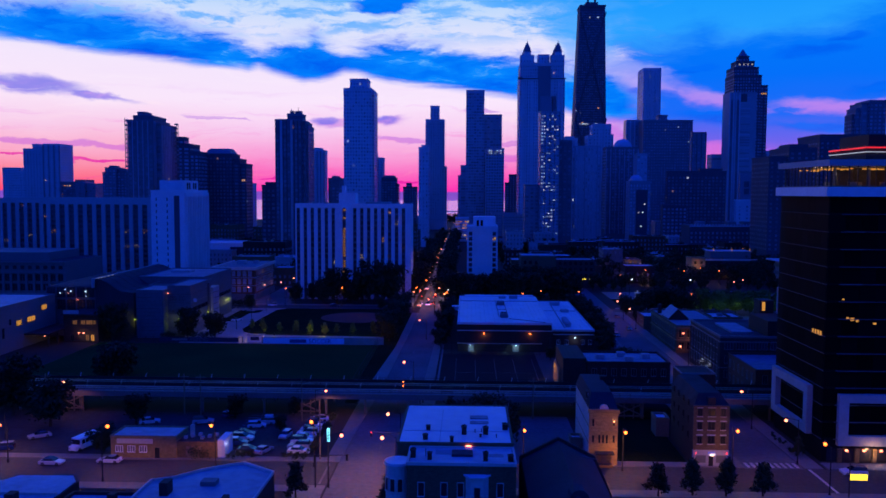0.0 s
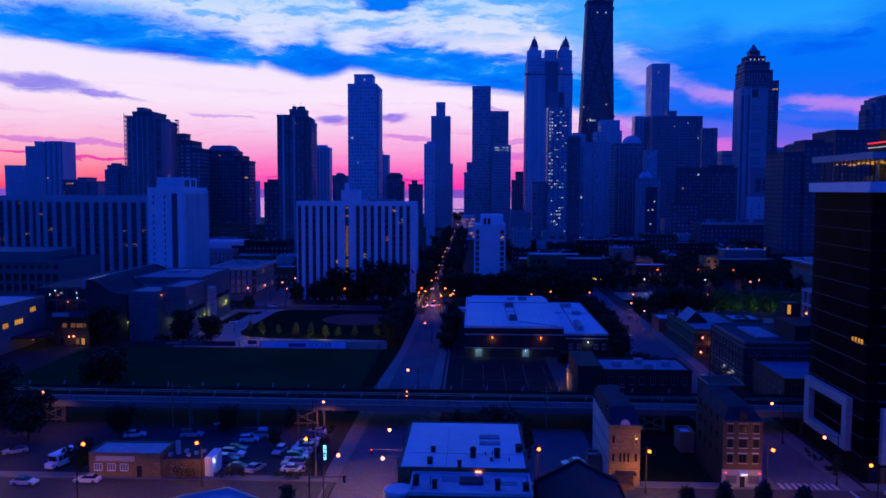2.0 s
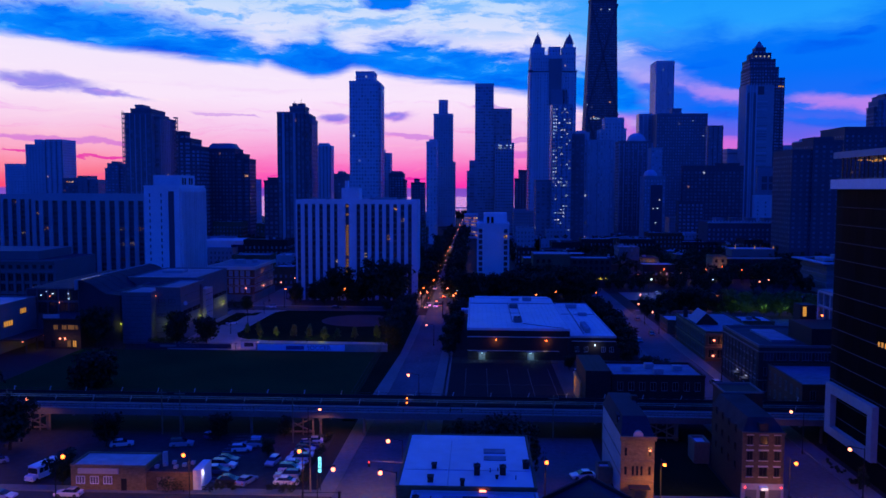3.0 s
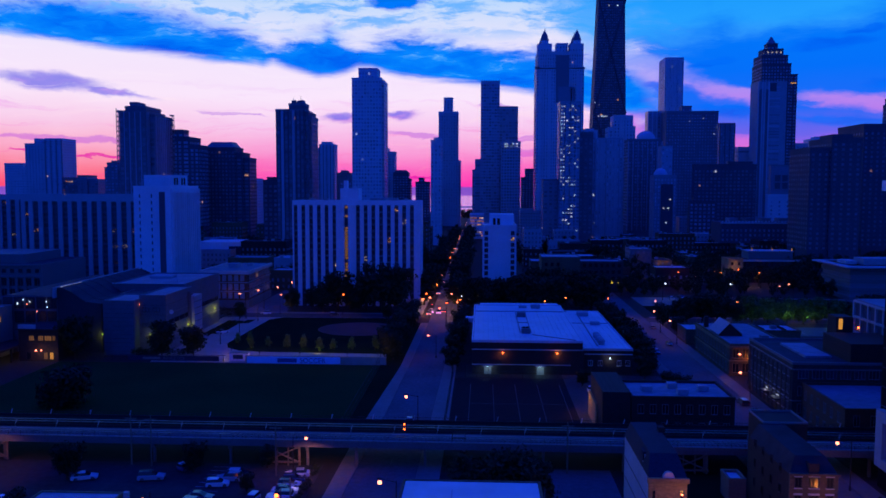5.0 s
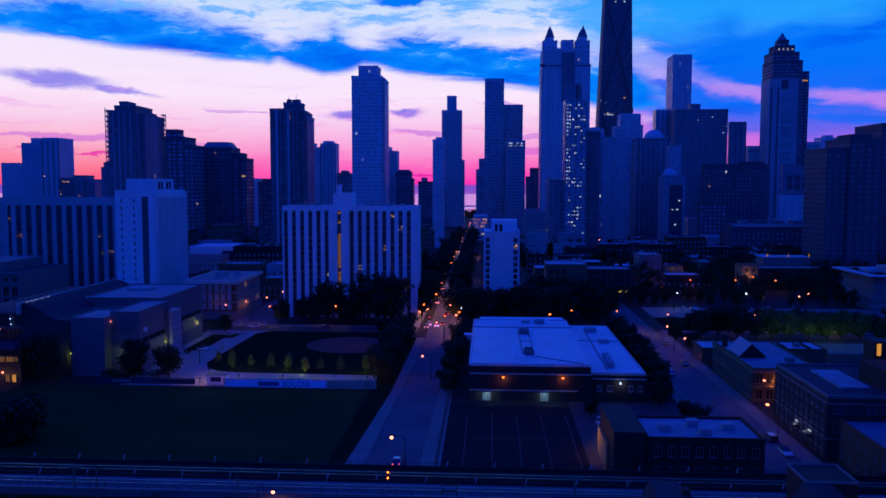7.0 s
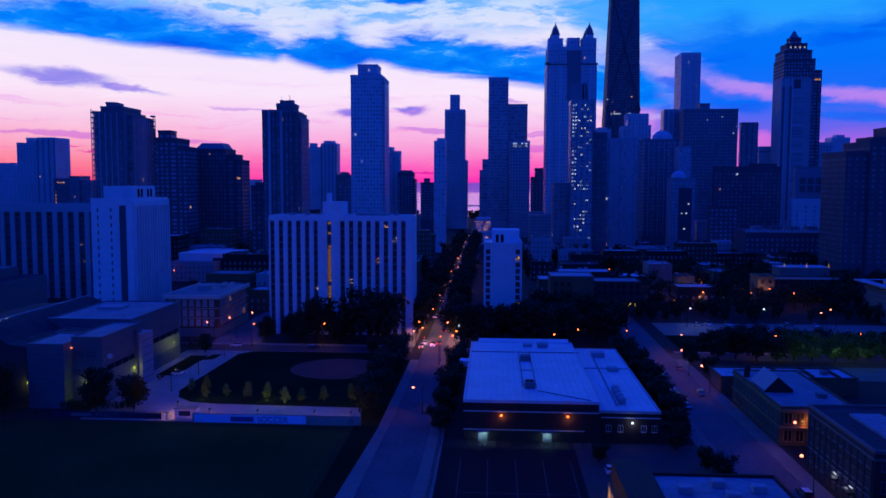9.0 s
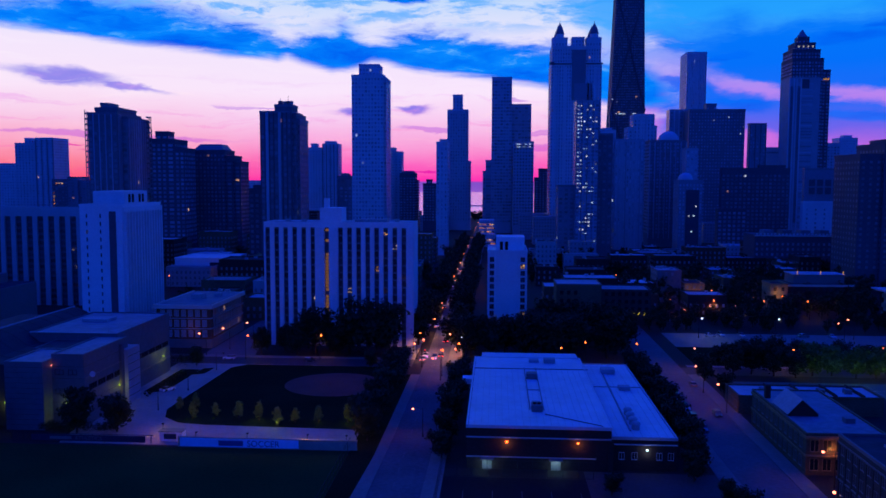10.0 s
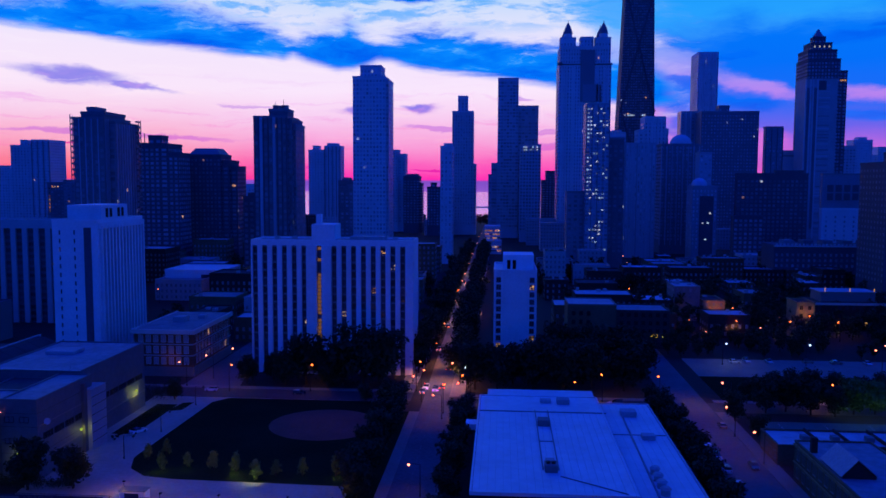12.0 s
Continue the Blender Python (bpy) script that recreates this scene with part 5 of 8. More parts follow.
window_rows(bh, "w", 380.45, -120.5, -102.2, 7, 3.4, 3.75, 3, 1.7, 2.5, M["stone"], M["slab_panes"], 1)
window_rows(bh, "s", -101.15, 382.5, 416, 12, 3.4, 3.75, 3, 1.5, 2.4, M["stone"], M["glass"], 1)
boxes("roof_unit", M["concrete"], bh, (-114, -110, 395, 400, 15.8, 17.6))
boxes("roof_unit", M["concrete"], bh, (-108, -105.5, 403, 406, 15.8, 17.0))

# grey college hall
gh = thing("college_hall", -110, 300, 0, "grey modern college hall with stepped flat roofs and a curved roof", "building")
for d, z, rf in (((-117.1, -107.4, 281.0, 297), 16.6, "grey_roof"), ((-107.35, -99.0, 285.0, 308.9), 17.8, "grey_roof"), ((-119.0, -107.45, 297.05, 308.9), 16.6, "dark_roof"), ((-127, -102, 309, 345), 18.4, "grey_roof")):
    boxes("wall", M["cladding"], gh, (*d, 0, z))
    boxes("roof", M[rf], gh, (d[0] + 0.35, d[1] - 0.35, d[2] + 0.35, d[3] - 0.35, z, z + 0.1))
    ring("parapet", M["cladding"], gh, d[0] - 0.04, d[1] + 0.04, d[2] - 0.02, d[3] + 0.02, 0.35, z, z + 0.4)
boxes("coping", M["concrete"], gh, (-127.1, -101.9, 308.8, 309.4, 18.8, 18.95))
boxes("ledge", M["panel"], gh, (-98.99, -98.8, 285.2, 304.8, 4.6, 4.85), (-98.99, -98.8, 285.2, 304.8, 12.0, 12.2), (-101.99, -101.8, 313, 345, 4.6, 4.85))
for y in (289, 293.5, 298, 302.4):
    window(gh, "s", y, -98.95, 9.4, 3.8, 1.5, M["dark_steel"], M["glass_dim"], 2)
for y in (316, 321, 326, 331, 336, 341):
    window(gh, "s", y, -101.95, 9.4, 4.4, 1.5, M["dark_steel"], M["glass_dim"], 2)
for u in (-105.4, -102.0):
    for z in (8.8, 13.6):
        window(gh, "w", u, 285.05, z, 2.2, 1.3, M["dark_steel"], M["glass_dim"], 1)
boxes("glazed_stair", M["tower_glass"], gh, (-101.9, -97.2, 305.0, 312.4, 0, 15.2), label="tall pale glazed stair")
# solid dark strip in place of the shade beside the stair
boxes("stair_recess", M["tower_smoke"], gh, (-98.95, -98.2, 303.6, 304.99, 0, 17.0), label="dark strip painting the shade beside the stair")
for k in range(6):
    boxes("stair_mullion", M["dark_steel"], gh, (-97.19, -97.1, 305.1, 312.3, 2.2 + k * 2.2, 2.3 + k * 2.2))
for x, y in ((-118.6, 283.4), (-103.3, 284.6), (-98.6, 302.6), (-101.6, 338.8)):
    bm = bmesh.new()
    ball(bm, (x, y, 6.1), 0.36)
    part("wall_light", bm, M["green_lamp"], gh)
bm = bmesh.new()
ball(bm, (-107.0, 284.4, 15.4), 0.16)
part("wall_light", bm, M["pink"], gh)
boxes("roof_unit", M["concrete"], gh, (-122, -114, 328, 334, 18.5, 19.4), bevel=0.1)
bm = bmesh.new()
tube(bm, (-104.6, 309.2, 18.4), (-104.0, 308.4, 20.4), 0.06, 0.05, 6)
part("aerial", bm, M["concrete"], gh)
bm = bmesh.new()
tube(bm, (-98.9, 288.3, 12.4), (-98.3, 287.7, 12.6), 0.2, 0.75, 12)
part("dish", bm, M["felt"], gh, "pale satellite dish")
for k in range(12):
    boxes("cladding_joint", M["dark_steel"], gh, (-117.1, -107.4, 280.96, 280.98, 1.3 + k * 1.3, 1.35 + k * 1.3))
for k in range(5):
    boxes("cladding_joint", M["dark_steel"], gh, (-107.3, -99.0, 284.96, 284.98, 3.0 + k * 3.0, 3.06 + k * 3.0))
    boxes("cladding_joint", M["dark_steel"], gh, (-98.99, -98.97, 285.2, 303.5, 3.0 + k * 3.0, 3.06 + k * 3.0))
# the curved roof of the assembly room and the taller range behind it
VAULT = [(-133.0, 20.4), (-131.0, 20.2), (-128.6, 19.2), (-126.0, 17.4), (-124.0, 16.1), (-119.05, 15.5)]
bm = bmesh.new()
rings_ = [[bm.verts.new((x, y, z)) for x, z in VAULT] + [bm.verts.new((x, y, 0)) for x in (-119.05, -133.0)] for y in (284.0, 343.5)]
for k in range(8):
    bm.faces.new((rings_[0][k], rings_[0][(k + 1) % 8], rings_[1][(k + 1) % 8], rings_[1][k]))
bm.faces.new(rings_[0][::-1])
bm.faces.new(rings_[1])
bmesh.ops.recalc_face_normals(bm, faces=bm.faces[:])
part("curved_roof", bm, M["slate"], gh, "dark curved metal roof")
for k in range(9):
    y = 290.5 + k * 6.4
    for (xa, za), (xb, zb) in zip(VAULT[:-1], VAULT[1:]):
        bm = bmesh.new()
        tube(bm, (xa, y, za + 0.03), (xb, y, zb + 0.03), 0.06, 0.06, 4)
        part("roof_seam", bm, M["dark_steel"], gh)
boxes("range", M["tower_smoke"], gh, (-151, -133.1, 284.2, 345, 0, 17.6), label="dark range behind the curved roof")
boxes("range_roof", M["dark_roof"], gh, (-150.6, -133.6, 284.6, 344.6, 17.6, 17.75))
boxes("fascia", M["concrete"], gh, (-133.4, -133.05, 282, 345, 17.4, 20.7), label="long pale roof edge")
for y in (286, 288.4, 290.6, 294, 297.4):
    boxes("eave_light", M["neon_white"], gh, (-132.9, -132.6, y, y + 1.0, 20.42, 20.5))
for u in (-149, -145.4, -141.8, -138.2, -134.8):
    for z in (11.2, 15.6):
        window(gh, "w", u, 284.15, z, 3.0, 3.6, M["dark_steel"], M["glass_dim"], 2)
for x, y, z, m in ((-143.7, 283.6, 16.7, "cool"), (-141.6, 283.6, 16.0, "cool"), (-145.6, 283.6, 15.4, "cool"), (-142.6, 283.6, 15.2, "pink"), (-136.1, 283.6, 14.3, "cool"), (-136.3, 283.6, 16.0, "cool"), (-139.4, 283.6, 13.0, "pink")):
    bm = bmesh.new()
    ball(bm, (x, y, z), 0.17)
    part("entrance_light", bm, M[m], gh)
boxes("entrance_block", M["dark_brick"], gh, (-138.4, -126.4, 271.4, 284.1, 0, 9.4))
boxes("entrance_roof", M["dark_roof"], gh, (-138.8, -126.0, 270.6, 284.1, 9.4, 9.8))
boxes("balcony_screen", M["concrete"], gh, (-138.2, -133.0, 270.9, 271.3, 9.8, 11.0), label="pale roof terrace screen")
for u, w, m in ((-131.6, 1.6, "stair_glow"), (-129.4, 2.2, "stair_glow"), (-127.6, 1.0, "stair_glow"), (-134.4, 1.6, "stair_glow")):
    window(gh, "w", u, 271.4, 6.9, w, 1.6, M["dark_steel"], M[m], 2)
for u, m in ((-130.2, "stair_glow"), (-128.4, "lit_window"), (-135.4, "glass_dim")):
    window(gh, "w", u, 271.4, 1.6, 1.2, 2.2, M["dark_steel"], M[m], 1)
for x in (-132.9, -131.3):
    bm = bmesh.new()
    ball(bm, (x, 270.9, 3.3), 0.26)
    part("entrance_light", bm, M["pink"], gh)

# college block with lit windows
lb = thing("college_building", -150, 284, 0, "pale flat-roofed college block with lit windows", "building")
boxes("wall", M["panel"], lb, (-196, -147.0, 243, 283, 0, 14.6))
boxes("roof", M["felt"], lb, (-195.6, -147.4, 243.4, 282.6, 14.6, 14.75))
ring("parapet", M["panel"], lb, -196.1, -146.9, 242.9, 283.1, 0.45, 14.6, 15.2)
for y, z, w, h in ((259, 8.6, 3.2, 1.8), (266.5, 8.8, 5.0, 1.8), (275, 11.6, 3.6, 1.8), (250, 6.6, 1.0, 3.2), (254, 9.6, 0.8, 1.8)):
    window(lb, "s", y, -146.95, z, w, h, M["dark_steel"], M["lit_window"] if w > 3 else M["glass"], 3)
boxes("entrance_canopy", M["dark_steel"], lb, (-146.99, -139.0, 262, 281, 4.0, 4.5))
for y in (263, 269, 275, 280.5):
    boxes("canopy_post", M["dark_steel"], lb, (-139.6, -139.2, y - 0.2, y + 0.2, 0, 3.99))
    bm = bmesh.new()
    ball(bm, (-140.5, y, 3.7), 0.24)
    part("canopy_light", bm, M["pink"], lb)
boxes("wing", M["dark_brick"], lb, (-196, -150, 283.2, 316, 0, 9.0))
boxes("wing_roof", M["grey_roof"], lb, (-195.6, -150.4, 283.6, 315.6, 9.0, 9.1))

# parking garage with a colonnade
pg = thing("parking_garage", -230, 398, 0, "pale concrete garage with a colonnade and square openings", "building")
boxes("wall", M["panel"], pg, (-290, -201.8, 398.5, 440, 0, 16.2))
boxes("roof", M["dark_roof"], pg, (-289.4, -202.4, 399.0, 439.4, 16.2, 16.3))
boxes("upper_storey", M["panel"], pg, (-290, -212.5, 404, 436, 16.2, 20.4), label="set-back upper storey")
boxes("cornice", M["panel"], pg, (-290.2, -201.5, 397.7, 398.49, 15.4, 16.5))
boxes("ledge", M["panel"], pg, (-290.2, -201.5, 397.7, 398.49, 10.4, 11.2))
for k in range(22):
    x = -203.8 - k * 3.9
    boxes("pier", M["panel"], pg, (x + 1.35, x + 2.55, 397.9, 398.49, 0, 10.39))
    window(pg, "w", x, 398.4, 13.3, 2.2, 2.0, M["panel"], M["glass_dim"], 0)
    window(pg, "w", x, 398.4, 8.2, 2.6, 3.6, M["panel"], M["glass_dim"], 1)
    window(pg, "w", x, 398.4, 3.4, 2.6, 3.6, M["panel"], M["glass_dim"], 1)

# ---------------------------------------------------------------- the block south of the court
lo = thing("workshop", 40, 207.5, 0, "low dark brick workshop with a grey flat roof", "building")
boxes("wall", M["dark_brick"], lo, (30.4, 51.4, 205.6, 219.6, 0, 8.4))
boxes("roof", M["grey_roof"], lo, (30.8, 51.0, 206.0, 219.2, 8.4, 8.5))
ring("parapet", M["dark_brick"], lo, 30.3, 51.5, 205.5, 219.7, 0.4, 8.4, 9.0)
boxes("stair_head", M["dark_brick"], lo, (24.4, 30.2, 205.8, 224, 0, 9.7))
for x, y in ((33.5, 211), (39.5, 214), (40.5, 208.5), (45.6, 212)):
    boxes("roof_unit", M["concrete"], lo, (x, x + 2.2, y, y + 1.8, 8.5, 9.7), bevel=0.08)
window_rows(lo, "w", 205.55, 31, 51, 8, 0.6, 3.8, 2, 1.3, 2.0, M["panel"], M["glass_dim"], 1)
boxes("alley_wall", M["tan_brick"], lo, (23.9, 24.3, 212, 224, 0, 5.5), label="lamp-lit yellow brick alley wall")

r1 = thing("brick_building", 80, 221, 0, "three-storey brick loft building with pale window bands", "building")
boxes("wall", M["loft_brick"], r1, (68.6, 94.6, 221, 250.5, 0, 12.6))
boxes("roof", M["dark_roof"], r1, (69.0, 94.2, 221.4, 250.1, 12.6, 12.7))
ring("parapet", M["panel"], r1, 68.5, 94.7, 220.9, 250.6, 0.4, 12.6, 13.2)
boxes("roof_house", M["dark_brick"], r1, (82, 94.4, 223, 238, 12.7, 17.0))
boxes("stair_head", M["dark_brick"], r1, (85.4, 89.4, 239, 244, 12.7, 20.6))
boxes("lit_panel", M["lit_window"], r1, (86.0, 86.9, 238.9, 238.98, 17.6, 20.2), label="orange-lit stair window")
boxes("roof_light", M["grey_roof"], r1, (74, 80, 228, 244, 12.7, 13.2))
boxes("string_course", M["panel"], r1, (68.42, 68.59, 221, 250.5, 4.3, 4.6), (68.6, 94.6, 220.8, 220.98, 4.3, 4.6))
boxes("string_course", M["panel"], r1, (68.42, 68.59, 221, 250.5, 11.4, 11.7), (68.6, 94.6, 220.8, 220.98, 11.4, 11.7))
window_rows(r1, "w", 220.95, 69.4, 94, 8, 0.8, 3.9, 3, 2.3, 2.2, M["panel"], M["glass"], 2)
window_rows(r1, "n", 68.65, 222, 249.5, 10, 0.8, 3.9, 3, 1.8, 2.2, M["panel"], M["glass"], 1)
for k in range(11):
    boxes("pier", M["loft_brick"], r1, (68.4, 68.58, 221.6 + k * 2.78, 222.2 + k * 2.78, 0, 11.3))
for y in (229, 236):
    boxes("shop_sign", M["neon_white"], r1, (68.2, 68.4, y - 0.7, y + 0.7, 3.6, 3.8), label="small white lit shop sign")
    boxes("awning", M["dark_steel"], r1, (67.0, 68.4, y - 1.6, y + 1.6, 2.9, 3.2))
r2 = thing("brick_building", 76, 203, 0, "two-storey red brick building with arched windows", "building")
boxes("wall", M["red_brick"], r2, (70.6, 88, 199, 220.4, 0, 8.2))
boxes("roof", M["grey_roof"], r2, (71, 87.6, 199.4, 220.0, 8.2, 8.3))
ring("parapet", M["red_brick"], r2, 70.5, 88.1, 198.9, 220.5, 0.4, 8.2, 8.8)
window_rows(r2, "w", 198.95, 71.2, 87.6, 5, 0.6, 3.8, 2, 1.2, 2.2, M["panel"], M["glass_dim"], 1)
window_rows(r2, "n", 70.65, 200, 220, 6, 0.6, 3.8, 2, 1.2, 2.2, M["panel"], M["glass_dim"], 1)
r3 = thing("shop_building", 75, 264, 0, "brick corner shop building with lamp-lit front", "building")
boxes("wall", M["brown_brick"], r3, (67.6, 84, 263.7, 300, 0, 8.6))
boxes("roof", M["grey_roof"], r3, (68.0, 83.6, 264.1, 299.6, 8.6, 8.7))
ring("parapet", M["brown_brick"], r3, 67.5, 84.1, 263.6, 300.1, 0.35, 8.6, 9.0)
boxes("cornice", M["tan_brick"], r3, (67.3, 84.2, 263.2, 263.59, 7.8, 8.4), (67.3, 67.49, 263.6, 300, 7.8, 8.4))
boxes("cornice", M["tan_brick"], r3, (67.3, 84.2, 263.2, 263.59, 4.0, 4.4), (67.3, 67.49, 263.6, 300, 4.0, 4.4))
window_rows(r3, "w", 263.65, 68.0, 83.6, 6, 0.3, 4.0, 2, 1.8, 2.6, M["tan_brick"], M["glass_dim"], 1)
window_rows(r3, "n", 67.65, 265, 299, 11, 0.3, 4.0, 2, 1.6, 2.4, M["panel"], M["glass"], 1)
bm = bmesh.new()
lo_ = []
for y in (277.0, 287.0):
    lo_.append([bm.verts.new((x, y, z)) for x, z in ((68.5, 8.7), (75.0, 8.7), (75.0, 9.3), (71.4, 12.4), (68.5, 9.3))])
bm.faces.new(lo_[0])
bm.faces.new(lo_[1][::-1])
for k in range(5):
    bm.faces.new((lo_[0][(k + 1) % 5], lo_[0][k], lo_[1][k], lo_[1][(k + 1) % 5]))
part("roof_house", bm, M["dark_brick"], r3)
bm = bmesh.new()
for (xa, za), (xb, zb) in (((68.2, 9.1), (71.4, 12.5)), ((75.3, 9.1), (71.4, 12.5))):
    v = [bm.verts.new(p) for p in ((xa, 276.7, za), (xb, 276.7, zb), (xb, 287.3, zb), (xa, 287.3, za), (xa, 276.7, za + 0.16), (xb, 276.7, zb + 0.16), (xb, 287.3, zb + 0.16), (xa, 287.3, za + 0.16))]
    for q in ((0, 1, 2, 3), (7, 6, 5, 4), (0, 4, 5, 1), (1, 5, 6, 2), (2, 6, 7, 3), (3, 7, 4, 0)):
        bm.faces.new([v[n] for n in q])
bmesh.ops.recalc_face_normals(bm, faces=bm.faces[:])
part("gable_roof", bm, M["concrete"], r3, "pale gabled roof over the stair")
boxes("roof_unit", M["panel"], r3, (79, 81, 272, 274, 8.7, 9.8))
boxes("chimney", M["dark_brick"], r3, (68.3, 69.5, 292, 293.2, 8.7, 12.0))
r4 = thing("shop_building", 82, 309, 0, "low row of grey-roofed brick shops", "building")
boxes("wall", M["brown_brick"], r4, (66.8, 104, 308.5, 321, 0, 4.5))
boxes("roof", M["felt"], r4, (67.2, 103.6, 308.9, 320.6, 4.5, 4.65))
ring("parapet", M["brown_brick"], r4, 66.7, 104.1, 308.4, 321.1, 0.4, 4.5, 5.1)
for x in (74, 81, 89, 96):
    boxes("roof_unit", M["panel"], r4, (x, x + 1.8, 313, 315, 4.65, 5.8), bevel=0.06)
    boxes("party_wall", M["dark_brick"], r4, (x + 3.0, x + 3.3, 308.6, 320.9, 4.66, 5.5))
window_rows(r4, "n", 66.85, 309, 320.5, 4, 0.5, 3.4, 1, 1.8, 2.0, M["panel"], M["glass_dim"], 1)

# pale flat-roofed block at the edge of the park
r5 = thing("office_building", 186, 419, 0, "layered office building with window bands under a wide roof", "building")
for k in range(4):
    boxes("storey", M["panel"], r5, (168, 230, 419, 451, k * 4.0, k * 4.0 + 1.8))
    boxes("window_band", M["glass_some"], r5, (168.6, 229.4, 419.6, 450.4, k * 4.0 + 1.8, k * 4.0 + 4.0))
boxes("roof", M["felt"], r5, (164.5, 231, 414.5, 454, 15.4, 16.0))
boxes("roof_unit", M["concrete"], r5, (176, 196, 424, 434, 16.0, 19.0))
boxes("roof_unit", M["felt"], r5, (170, 175, 428, 438, 16.0, 17.6))
r7 = thing("corner_house", 136.5, 485, 0, "small tan brick house lit by a street lamp", "building")
boxes("wall", M["tan_brick"], r7, (132.6, 140.4, 485, 498, 0, 12.6))
ring("parapet", M["tan_brick"], r7, 132.4, 140.6, 484.8, 498.2, 0.4, 12.6, 13.3)
boxes("roof", M["dark_roof"], r7, (132.9, 140.1, 485.3, 497.7, 12.6, 12.7))
for u in (134.6, 138.2):
    for z in (3.2, 7.0, 10.6):
        window(r7, "w", u, 485.0, z, 1.5, 1.9, M["brown_brick"], M["glass_dim"], 1)
r8 = thing("long_block", 160, 488, 0, "long dark block with a pale roof edge and small lights", "building")
boxes("wall", M["dark_brick"], r8, (141.4, 172, 488, 508, 0, 12.4))
boxes("upper_storey", M["panel"], r8, (146, 170, 494, 506, 12.4, 16.6))
boxes("cornice", M["stone"], r8, (141.2, 172.2, 487.6, 487.99, 11.6, 12.6))
boxes("roof", M["felt"], r8, (145.6, 170.4, 493.6, 506.4, 16.6, 16.9))
window_rows(r8, "w", 487.95, 142, 171.6, 10, 1.4, 3.6, 3, 1.5, 1.9, M["dark_steel"], M["glass"], 1)
for u in (147.5, 158.4, 169.0):
    boxes("roof_lamp", M["lit_window"], r8, (u, u + 0.3, 493.3, 493.5, 17.0, 18.6))
r9 = thing("apartment_house", 47, 440, 0, "brown brick apartment house in two parts with a pale cornice", "building")
boxes("wall", M["brown_brick"], r9, (28.4, 47.4, 440, 458, 0, 17.2))
boxes("wall", M["loft_brick"], r9, (47.5, 68.4, 441, 458, 0, 14.8))
boxes("roof", M["felt"], r9, (28.8, 47.0, 440.4, 457.6, 17.2, 17.3))
boxes("roof", M["grey_roof"], r9, (47.9, 68.0, 441.4, 457.6, 14.8, 14.9))
ring("parapet", M["panel"], r9, 28.3, 47.45, 439.9, 458.1, 0.4, 17.2, 17.7)
ring("parapet", M["loft_brick"], r9, 47.5, 68.5, 440.9, 458.1, 0.4, 14.8, 15.4)
window_rows(r9, "w", 440.95, 48.2, 68.0, 7, 5.4, 3.2, 3, 1.5, 1.8, M["dark_steel"], M["glass_dim"], 1)
window_rows(r9, "w", 439.95, 29.2, 38, 3, 5.4, 3.4, 3, 1.4, 1.8, M["dark_steel"], M["glass_dim"], 1)
for u in (61.5, 63.2, 66.2):
    boxes("lit_pane", M["yellow_sign"], r9, (u - 0.6, u + 0.6, 440.9, 440.97, 4.6, 5.6), label="yellow-lit ground floor window")
r6 = thing("office_building", 112, 223, 0, "pale concrete frame building with dark glazing", "building")
boxes("wall", M["tower_smoke"], r6, (95.8, 128, 223.6, 252, 0, 23.0))
boxes("roof", M["grey_roof"], r6, (95.4, 128, 223.2, 252, 23.0, 23.4))
for k in range(9):
    boxes("column", M["dim_white"], r6, (95.2 + k * 3.9, 95.79 + k * 3.9, 222.9, 223.59, 0, 23.0))
for k in range(8):
    boxes("column", M["dim_white"], r6, (95.2, 95.79, 224.5 + k * 3.9, 225.1 + k * 3.9, 0, 23.0))
for k in range(6):
    boxes("floor_slab", M["dim_white"], r6, (95.1, 128, 222.7, 252.1, 2.6 + k * 4.0, 3.1 + k * 4.0))
bm = bmesh.new()
ball(bm, (95.0, 248.5, 16.4), 0.3)
part("wall_light", bm, M["amber"], r6)


# ---------------------------------------------------------------- the dark glass tower
Y1 = 181.0
bt = thing("hotel_tower", 86, 157, 0, "black glass tower with a lit rooftop restaurant", "building")
boxes("wall", M["tower_black"], bt, (68.6, 118, 157, Y1, 0, 51.4))
for k in range(14):
    z = 4.4 + k * 3.35
    boxes("floor_edge", M["tower_smoke"], bt, (68.4, 68.58, 156.7, Y1 - 0.4, z, z + 0.07))
    boxes("floor_edge", M["panel"] if k in (2, 9, 11, 12) else M["tower_smoke"], bt, (70.9, 75.3, 156.4, 156.98, z, z + 0.12))
    boxes("floor_edge", M["tower_smoke"], bt, (75.31, 118, 156.6, 156.98, z, z + 0.1))
pn = []
for k in range(14):
    z = 6.2 + k * 3.35
    for i in range(16):
        pn.append(("w", 70.2 + i * 3.05, 157.0, z, 3.0, 2.9))
    for i in range(int((Y1 - 157.5) / 3.0)):
        pn.append(("n", 158.6 + i * 3.0, 68.6, z, 2.96, 2.9))
quads("panes", pn, window_glass("hotel_panes", 0.0, (1.0, 0.45, 0.12), 0.6, tint=(0.004, 0.0045, 0.006), rough=0.5, spec=0.02), bt, 0.08)
